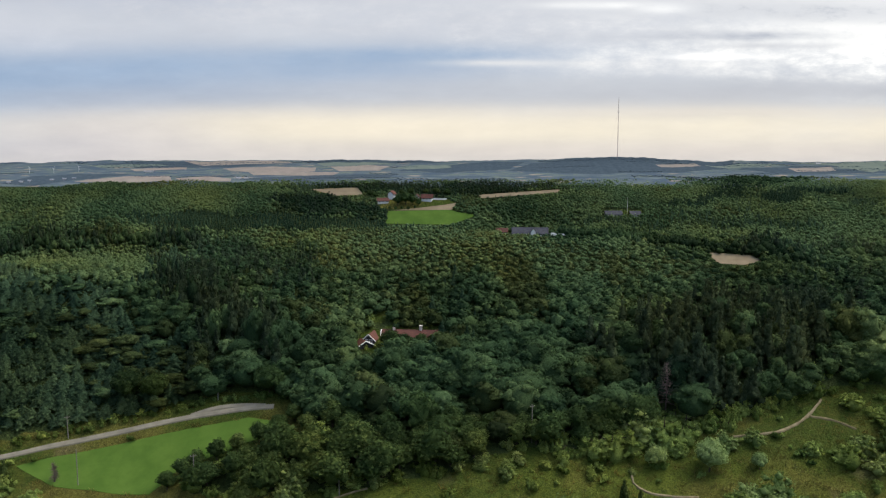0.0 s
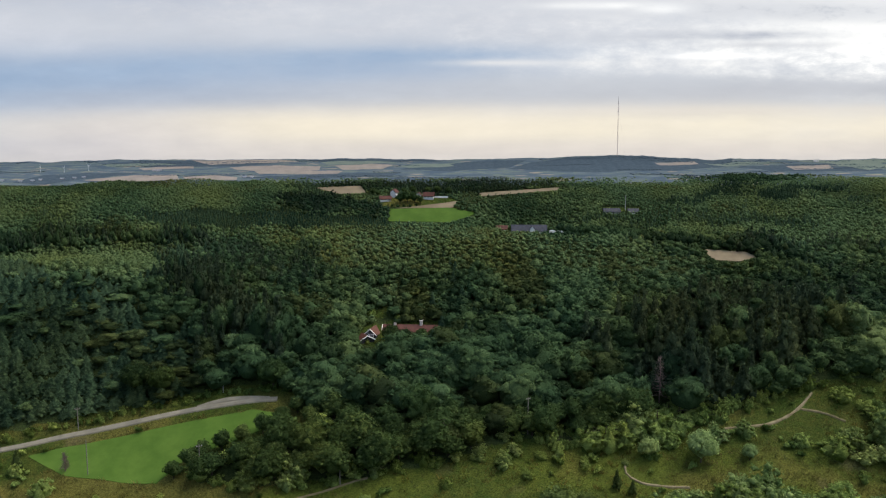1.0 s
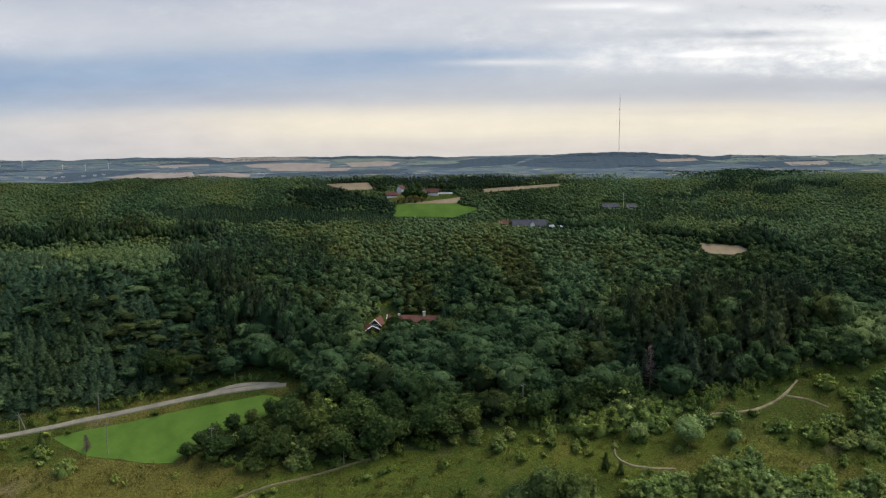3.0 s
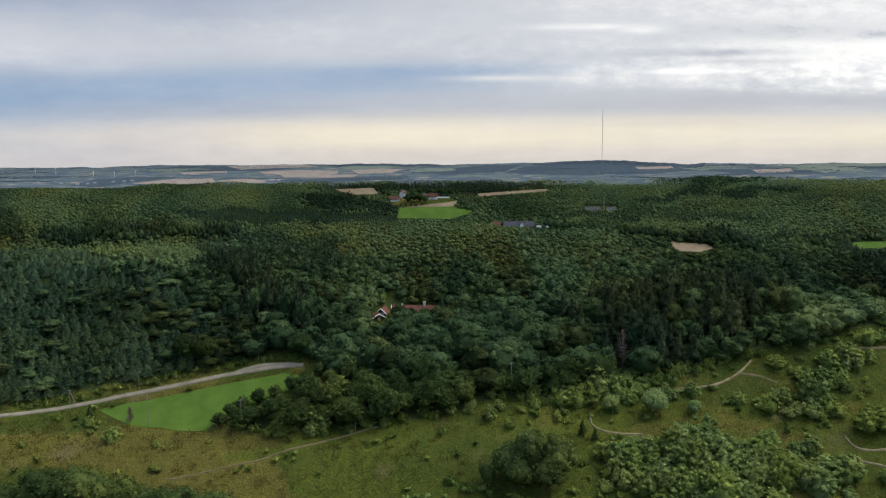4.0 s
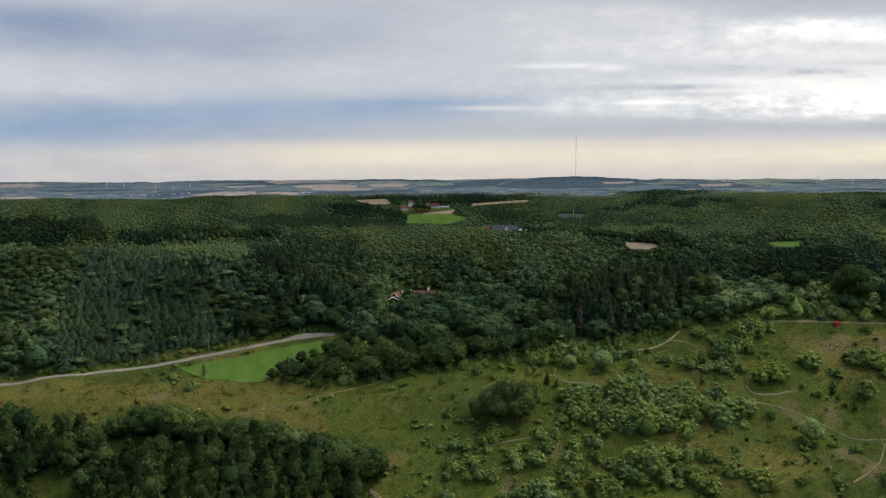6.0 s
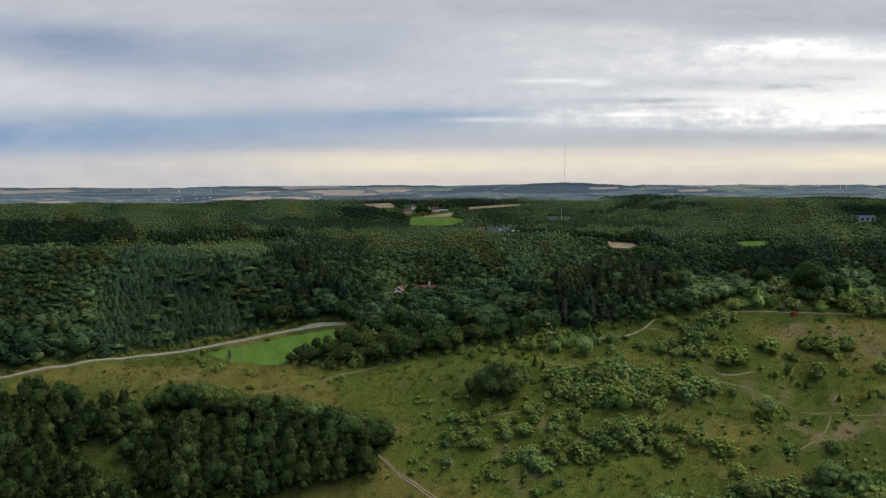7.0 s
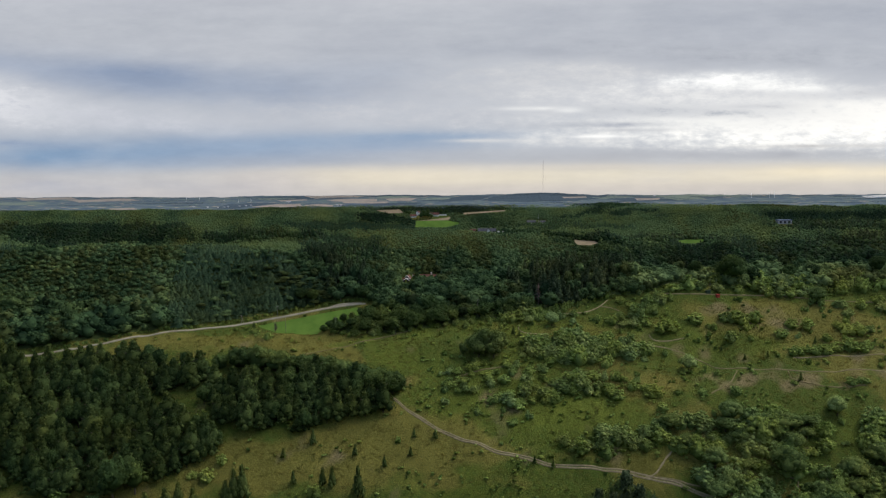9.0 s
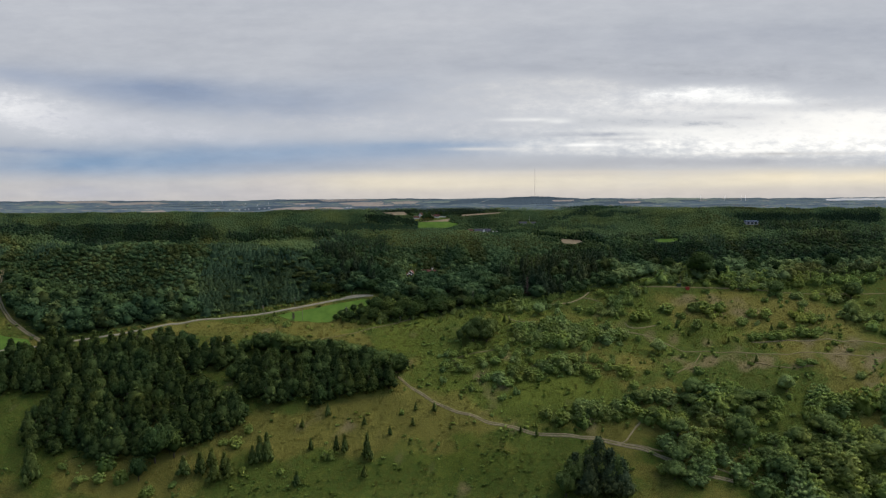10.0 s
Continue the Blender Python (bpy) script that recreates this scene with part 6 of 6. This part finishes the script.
SCRUB_B = [(-6, 44), (-4, 56), (8, 61), (24, 58), (36, 55), (38, 44)]
lush_ = inside(SCRUB_A, tx, ty) | inside(SCRUB_B, tx, ty)
bushy_ = (tx > -6) & (tx < 80) & (ty > 64) & (ty < 97) & (waves(tx, ty, 93, 9) > 0.0)
scrub = ok & ((bushy_ & (gg.uniform(0, 1, n_) < 0.22)) | ((dense >= 0.8) & (gg.uniform(0, 1, n_) < 0.45)) | ((dense > -0.3) & (gg.uniform(0, 1, n_) < 0.025)) | (lush_ & (gg.uniform(0, 1, n_) < 0.12)))
scatter("low_scrub", [broad_crown(2100 + i, 3, 24, 0.17, 0.6, base=0.0) for i in range(6)],
        np.stack([tx, ty, np.where(lush_, 0.6 + 0.8 * sz, 0.4 + 1.2 * sz), np.where(lush_, 0.5 + 0.6 * sz, 0.5 + 1.1 * sz), gg.uniform(0, 6, n_), np.clip(gg.normal(0.42, 0.3, n_) - 0.2 * lush_, 0, 1), gg.integers(0, 6, n_)], 1)[scrub],
        M_SHRUB, "low green bracken and bramble scrub in the grass", "scrub")


# ---- buildings ----
def gable_body(length, width, eaves, ridge_h):
    """Walls of a house with a gable at each end, ridge along x, as one closed body."""
    bm_ = bmesh.new()
    l, w = length / 2, width / 2
    prof = [(-w, -0.6), (w, -0.6), (w, eaves), (0, ridge_h), (-w, eaves)]
    ends = [[bm_.verts.new((sx, y_, z_)) for y_, z_ in prof] for sx in (-l, l)]
    for i in range(5):
        bm_.faces.new((ends[0][i], ends[0][(i + 1) % 5], ends[1][(i + 1) % 5], ends[1][i]))
    bm_.faces.new(ends[0][::-1])
    bm_.faces.new(ends[1])
    return bm_


def gable_roof(length, width, eaves, ridge_h, over=0.18, thick=0.1):
    """Two roof slopes with thickness and overhang."""
    bm_ = bmesh.new()
    l, w = length / 2 + over, width / 2
    k = (ridge_h - eaves) / w
    low = eaves - k * over
    for s in (-1, 1):
        q = [(s * (w + over), low), (0, ridge_h), (0, ridge_h + thick), (s * (w + over), low + thick)]
        ends = [[bm_.verts.new((sx, y_, z_ + 0.01)) for y_, z_ in q] for sx in (-l, l)]
        for i in range(4):
            bm_.faces.new((ends[0][i], ends[0][(i + 1) % 4], ends[1][(i + 1) % 4], ends[1][i]))
        bm_.faces.new(ends[0][::-1])
        bm_.faces.new(ends[1])
    return bm_


def barge_boards(parent, length, width, eaves, ridge_h, over=0.2, size=0.09):
    """A white board along each gable slope."""
    w, k = width / 2, (ridge_h - eaves) / (width / 2)
    for sx in (-1, 1):
        for s in (-1, 1):
            a = (sx * (length / 2 + over + 0.02), s * (w + over), eaves - k * over + 0.06)
            b = (sx * (length / 2 + over + 0.02), 0, ridge_h + 0.06)
            part("barge_board", rods((a, b, size, size), n=4), M_WHITE, parent, "white barge board")


def window(parent, x, y, z, w, h, face):
    """A window on a wall that faces along face: a white frame round a dark pane."""
    m = Matrix.Translation((x, y, z)) @ Vector(face).to_track_quat("Y", "Z").to_matrix().to_4x4()
    bm_ = boxes((-w / 2 - 0.06, -0.02, -h / 2 - 0.06, w / 2 + 0.06, 0.05, -h / 2), (-w / 2 - 0.06, -0.02, h / 2, w / 2 + 0.06, 0.05, h / 2 + 0.06),
                (-w / 2 - 0.06, -0.02, -h / 2, -w / 2, 0.05, h / 2), (w / 2, -0.02, -h / 2, w / 2 + 0.06, 0.05, h / 2), (-0.025, -0.02, -h / 2, 0.025, 0.045, h / 2))
    bmesh.ops.transform(bm_, matrix=m, verts=bm_.verts)
    fr = part("window", bm_, M_WHITE, parent, "white-framed window")
    bm_ = boxes((-w / 2, -0.01, -h / 2, w / 2, 0.02, h / 2))
    bmesh.ops.transform(bm_, matrix=m, verts=bm_.verts)
    part("pane", bm_, M_GLASS, fr)
    return fr


def house(x, y, z, turn_, length, width, eaves, ridge_h, wall, roof, label, chimney=None, windows=0, category="house", boards=True):
    ob = empty("house", pose(x, y, z, 0, 0, turn_), label, category)
    part("wall", gable_body(length, width, eaves, ridge_h), wall, ob)
    part("roof", gable_roof(length, width, eaves, ridge_h), roof, ob)
    if boards:
        barge_boards(ob, length, width, eaves, ridge_h)
    if chimney is not None:
        c = part("chimney", boxes((chimney - 0.22, -0.2, ridge_h - 0.5, chimney + 0.22, 0.2, ridge_h + 0.75)), M_BRICK, ob, "pale chimney stack")
        part("chimney_cap", boxes((chimney - 0.28, -0.26, ridge_h + 0.75, chimney + 0.28, 0.26, ridge_h + 0.85)), M_BRICK, c)
    for i in range(windows):
        window(ob, -length / 2 + length * (i + 0.5) / windows, -width / 2 - 0.01, eaves * 0.55, min(0.6, length / windows * 0.45), eaves * 0.4, (0, -1, 0))
    return ob


# the red-roofed house in the wood: a long wing, a gabled cross wing and a low annexe
hz = 49.4
main = house(-5.4, 138.2, hz, -4, 9.4, 3.2, 1.35, 2.45, M_WHITE, M_TILE, "long house with a red tiled roof among trees", chimney=1.7, windows=5)
part("ridge_stack", boxes((-3.0, -0.18, 2.3, -2.6, 0.18, 2.8)), M_BRICK, main, "short pale ridge stack")
wing = house(-11.7, 137.2, hz, 78, 4.2, 2.0, 1.5, 2.4, M_DARKWOOD, M_TILE, "gabled house wing with white barge boards and red roof")
window(wing, -2.12, -0.35, 1.3, 0.38, 0.5, (-1, 0, 0))
window(wing, -2.12, 0.35, 1.3, 0.38, 0.5, (-1, 0, 0))
part("gable_panel", boxes((-2.16, -0.85, 0.3, -2.11, 0.85, 0.85)), M_WHITE, wing, "white boarded gable panel")
annexe = house(-13.2, 135.3, hz, 116, 3.0, 2.9, 0.75, 1.55, M_DARKWOOD, M_TILE, "low annexe with a red tiled roof and white barge boards")
terrace = empty("carport", pose(-16.6, 135.5, hz - 0.2), "pale flat carport roof beside the annexe", "carport")
part("roof", boxes((-1.4, -0.7, 0.85, 1.4, 0.7, 0.97)), M_WHITE, terrace)
for sx in (-1.25, 1.25):
    for sy in (-0.55, 0.55):
        part("post", rods(((sx, sy, -0.6), (sx, sy, 0.86), 0.06, 0.06)), M_WHITE, terrace)

# the farm above the green field
for x_, y_, turn_, ln, wd, ev, rd, lab in ((-10.6, 172.6, 70, 1.5, 1.15, 0.8, 1.35, "white farmhouse with a red tiled roof and gable"),
                                           (-12.3, 170.7, 10, 2.2, 1.0, 0.4, 0.85, "low white farm wing with a red roof"),
                                           (-3.4, 171.6, -8, 2.1, 1.1, 0.55, 1.1, "white farm cottage with a red half-hipped roof"),
                                           (-5.5, 172.0, 80, 1.0, 0.8, 0.6, 0.95, "small white farm building with a red roof")):
    house(x_, y_, float(land(x_, y_)), turn_, ln, wd, ev, rd, M_WHITE, M_TILE, lab, windows=3, boards=False)
wall_ = empty("garden_wall", pose(-0.6, 171.8, float(land(-0.6, 171.8))), "low white garden wall beside the cottage", "wall")
part("wall", boxes((-1.6, -0.08, -0.4, 1.2, 0.08, 0.28), bevel=0.02), M_WHITE, wall_)

# the slate-roofed house at the wood's rim, with its outbuilding
slate = house(16.4, 160.2, float(land(16.4, 159.8)) - 0.35, -3, 6.6, 2.6, 0.7, 1.7, M_WHITE, M_SLATE, "long white house with a dark slate roof and dormer", windows=5, boards=False)
part("dormer", gable_body(1.0, 0.9, 0.9, 1.5), M_WHITE, slate, "white gabled dormer").matrix_local = pose(0.6, -1.0, 0.15, 0, 0, 90)
part("dormer_roof", gable_roof(1.0, 0.9, 0.9, 1.5, 0.08, 0.06), M_SLATE, slate).matrix_local = pose(0.6, -1.0, 0.15, 0, 0, 90)
for k in (-2.2, -1.2, 1.8, 2.5):
    part("skylight", boxes((k - 0.16, -0.02, -0.2, k + 0.16, 0.06, 0.2)), M_GLASS, slate, "dark roof window").matrix_local = pose(0, -0.72, 1.24, -50, 0, 0)
house(11.2, 160.9, float(land(11.2, 160.9)) - 0.2, -3, 1.9, 1.4, 0.5, 1.05, M_WHITE, M_TILE, "small outbuilding with a brick-red roof", boards=False)

# grey roofs and a flagpole in the forest
for x_, y_, ln in ((33.6, 167.6, 3.2), (37.9, 167.5, 2.0)):
    house(x_, y_, float(land(x_, y_)) - 0.42, 4, ln, 1.6, 0.22, 0.78, M_WHITE, M_SLATE, "low grey-roofed building among the trees", windows=3, boards=False)
pole = empty("flagpole", pose(36.3, 167.0, float(land(36.3, 167.0))), "tall white flagpole among low buildings", "flagpole")
part("shaft", rods(((0, 0, -0.3), (0, 0, 3.4), 0.035, 0.02)), M_WHITE, pole)
part("finial", rods(((0, 0, 3.4), (0, 0, 3.48), 0.04, 0.015)), M_WHITE, pole)
shed = empty("industrial_hall", pose(129.1, 165.2, float(land(129.1, 165.2)) + 0.4, 0, 0, 4), "pale industrial hall with a blue roof band", "hall")
part("wall", boxes((-2.6, -1.2, -0.6, 2.6, 1.2, 0.7)), M_STEEL, shed)
part("roof", boxes((-2.7, -1.3, 0.7, 2.7, 1.3, 1.0)), M_BLUE, shed, "blue clad roof band")
for k in (-1.6, 0, 1.6):
    part("gate", boxes((k - 0.45, -1.25, -0.3, k + 0.45, -1.2, 0.5)), M_SLATE, shed, "dark hall gate")


# ---- parked vehicles by the slate-roofed house ----
def van(x, y, turn_, mat, label):
    ob = empty("van", pose(x, y, float(land(x, y)) + 0.05, 0, 0, turn_), label, "van", "parked vans")
    bm_ = bmesh.new()
    prof = [(-0.62, 0.12), (0.62, 0.12), (0.62, 0.34), (0.42, 0.4), (0.26, 0.62), (-0.6, 0.64), (-0.62, 0.4)]
    sides = [[bm_.verts.new((a, s, b)) for a, b in prof] for s in (-0.25, 0.25)]
    for i in range(7):
        bm_.faces.new((sides[0][i], sides[0][(i + 1) % 7], sides[1][(i + 1) % 7], sides[1][i]))
    bm_.faces.new(sides[0])
    bm_.faces.new(sides[1][::-1])
    part("body", bm_, mat, ob)
    part("windscreen", boxes((0.3, -0.22, 0.42, 0.44, 0.22, 0.58)), M_GLASS, ob)
    for a in (-0.4, 0.4):
        for s in (-0.24, 0.24):
            part("wheel", rods(((a, s - 0.04, 0.12), (a, s + 0.04, 0.12), 0.12, 0.12), n=10), M_RUBBER, ob)
    return ob


van(20.9, 158.9, 8, M_WHITE, "white van parked beside the slate-roofed house")
van(22.3, 158.6, 4, M_WHITE, "white van parked beside the slate-roofed house")


# ---- masts, poles, turbines ----
def mast(x, y, height):
    z = float(hills_z(x, y))
    base = empty("radio_mast", pose(x, y, z), "tall thin guyed radio mast on the wooded ridge", "mast")
    part("lattice", rods(*[((0.05 * math.cos(a), 0.05 * math.sin(a), -0.3), (0.045 * math.cos(a), 0.045 * math.sin(a), height), 0.018, 0.015) for a in (0.3, 2.4, 4.5)],
                         *[((0.05 * math.cos(k), 0.05 * math.sin(k), height * k / 60), (0.05 * math.cos(k + 2.1), 0.05 * math.sin(k + 2.1), height * (k + 1) / 60), 0.009, 0.009)
                           for k in range(59)], n=4), M_MAST, base)
    part("aerial", rods(((0, 0, height), (0, 0, height + 0.7), 0.03, 0.015)), M_MAST, base)
    part("platform", boxes((-0.09, -0.09, height * 0.78, 0.09, 0.09, height * 0.8)), M_MAST, base)
    for k in range(3):
        a = 0.5 + k * math.tau / 3
        for s in (0.45, 0.9):
            part("guy_wire", rods(((0, 0, height * s), (2.6 * s * math.cos(a), 2.6 * s * math.sin(a) * 0.6, 0), 0.006, 0.006), n=3), M_MAST, base)
    return base


mast(40.7, 200.5, 13.6)


def utility_pole(x, y, height, label, arm=True, strut=False):
    z = float(land(x, y))
    ob = empty("utility_pole", pose(x, y, z, 0, 0, 30), label, "pole", "poles of the overhead line")
    part("pole", rods(((0, 0, -0.4), (0, 0, height), 0.075, 0.055), n=8), M_WOODPOLE, ob)
    if strut:
        part("strut", rods(((1.0, 0, -0.3), (0, 0, height * 0.95), 0.09, 0.07), n=8), M_WOODPOLE, ob)
    if arm:
        part("crossarm", boxes((-0.4, -0.04, height - 0.3, 0.4, 0.04, height - 0.22)), M_WOODPOLE, ob)
        for k in (-0.35, 0, 0.35):
            part("insulator", rods(((k, 0, height - 0.22), (k, 0, height - 0.1), 0.03, 0.02)), M_STEEL, ob)
    return ob


utility_pole(-66.1, 115.4, 3.0, "weathered wooden pole with a slanting strut by the road", strut=True)
utility_pole(-54.6, 118.3, 3.5, "weathered wooden pole beside the road")
utility_pole(-50.2, 110.9, 5.2, "thin weathered pole at the rim of the green field", arm=False)
utility_pole(-33.5, 108.9, 5.0, "weathered wooden pole in front of the copse")
utility_pole(-13.7, 107.3, 4.0, "pale thin pole at the end of the hill path", arm=False)
utility_pole(12.7, 115.3, 5.6, "weathered wooden pole at the wood's edge")
utility_pole(91.0, 125.4, 4.6, "wooden pole beside the red hut", arm=False)


def turbine(x, y, height, turn_, spin):
    z = float(hills_z(x, y))
    ob = empty("wind_turbine", pose(x, y, z, 0, 0, turn_), "distant white wind turbine below the skyline", "turbine", "wind turbines")
    part("tower", rods(((0, 0, -0.3), (0, 0, height), 0.04, 0.025), n=8), M_WHITE, ob)
    part("nacelle", boxes((-0.06, -0.12, height - 0.05, 0.06, 0.14, height + 0.06), bevel=0.015), M_WHITE, ob)
    for k in range(3):
        a = spin + k * math.tau / 3
        part("blade", rods(((0, -0.14, height), (0.62 * height * math.sin(a) * 0.75, -0.14, height + 0.62 * height * math.cos(a) * 0.75), 0.025, 0.008), n=4), M_WHITE, ob)
    return ob


for k, (x_, y_, hh) in enumerate(((-92.1, 188, 1.3), (-86.2, 187, 1.4), (-81.2, 188.3, 1.3), (115.5, 195.2, 2.2), (126, 194, 2.0), (135.6, 194.8, 2.2), (133.6, 194.8, 2.1),
                                  (-104, 192, 1.5), (-110, 193, 1.4))):
    turbine(x_, y_, hh * 0.9, 10 * k, 0.7 * k)
for x_, y_, w_2, lab in ((-65.5, 188.1, 3.2, "long pale distant greenhouse"), (-90, 180, 0.9, "distant pale village house"), (-88.5, 180.6, 0.7, "distant pale village house"),
                         (-84, 181.2, 1.0, "distant pale village house"), (-81.5, 181.6, 0.8, "distant pale village house"), (-79.6, 182, 0.8, "distant pale village house"),
                         (-92.5, 179.6, 0.8, "distant pale village house"), (-44.2, 182.3, 1.2, "distant white farm building"), (-42.6, 182.2, 0.8, "distant white farm building"),
                         (87.4, 199.5, 1.6, "distant white building on the hills"), (-97, 180.5, 0.9, "distant pale village house"), (-103, 181, 1.0, "distant pale village house")):
    house(x_, y_, float(hills_z(x_, y_)), 5, w_2 * 0.55, 0.4, 0.14, 0.26, M_WHITE, M_STEEL, lab, boards=False)


# ---- small things of the grassland ----
def container(x, y, turn_, mat, label, w_c=1.5):
    ob = empty("storage_hut", pose(x, y, float(land(x, y)), 0, 0, turn_), label, "hut")
    part("body", boxes((-w_c / 2, -0.45, -0.3, w_c / 2, 0.45, 0.85), bevel=0.03), mat, ob)
    part("roof", boxes((-w_c / 2 - 0.06, -0.5, 0.85, w_c / 2 + 0.06, 0.5, 0.92)), mat, ob)
    part("door", boxes((-0.25, -0.49, 0.0, 0.25, -0.455, 0.75)), mat, ob)
    for k in range(6):
        part("rib", boxes((-w_c / 2 + 0.12 + k * (w_c - 0.24) / 5 - 0.02, -0.48, 0, -w_c / 2 + 0.12 + k * (w_c - 0.24) / 5 + 0.02, -0.45, 0.82)), mat, ob)
    return ob


container(93.1, 123.6, 10, M_REDPAINT, "red painted storage hut on the sandy path", 1.2)
container(90.2, 124.9, 8, M_GREENPAINT, "low dull green storage hut beside the path", 1.5)
sign = empty("road_sign", pose(-33.9, 123.3, float(land(-33.9, 123.3)), 0, 0, 15), "pale round road sign at the bend", "sign")
part("post", rods(((0, 0, -0.3), (0, 0, 1.5), 0.05, 0.05)), M_STEEL, sign)
part("sign_face", rods(((0, -0.08, 1.35), (0, -0.04, 1.35), 0.17, 0.17), n=16), M_SIGN, sign, "pale sign face")


def bare_tree(x, y, height, mat, label, seed):
    """A leafless tree: a stem with many thin drooping branches."""
    gg_ = random.Random(seed)
    ob = empty("bare_tree", pose(x, y, float(land(x, y))), label, "tree")
    part("trunk", rods(((0, 0, -0.3), (0.1, 0, height * 0.5), 0.12, 0.09), ((0.1, 0, height * 0.5), (0, 0.05, height), 0.09, 0.02)), mat, ob)
    bm_ = bmesh.new()
    for k in range(110):
        s = gg_.uniform(0.15, 0.97)
        a = gg_.uniform(0, math.tau)
        r = height * 0.3 * (1.05 - s) * gg_.uniform(0.6, 1.1) + 0.15
        p = Vector((r * math.cos(a), r * math.sin(a), height * s + gg_.uniform(-0.3, 0.4)))
        rod(bm_, (0, 0, height * s), p, 0.035, 0.012, 3)
        for j in range(3):
            q = p * 0.6 + Vector((0, 0, height * s)) * 0.4 * 1
            q.z = height * s * 0.4 + p.z * 0.6
            rod(bm_, q, q + Vector((gg_.uniform(-0.4, 0.4), gg_.uniform(-0.4, 0.4), gg_.uniform(-0.2, 0.4))), 0.016, 0.006, 3)
    part("branchwork", bm_, mat, ob)
    return ob


bare_tree(33, 121, 7.4, M_DEAD, "dead reddish-brown spruce in the dark pine stand", 5)
bare_tree(0.5, 113.5, 4.0, M_WOODPOLE, "grey leafless shrub tree in the copse", 6)
bare_tree(-10.7, 112, 4.0, M_WOODPOLE, "grey leafless shrub tree in the copse", 7)
bare_tree(-53.8, 111.7, 2.6, M_DEAD, "thin dead sapling at the rim of the green field", 8)
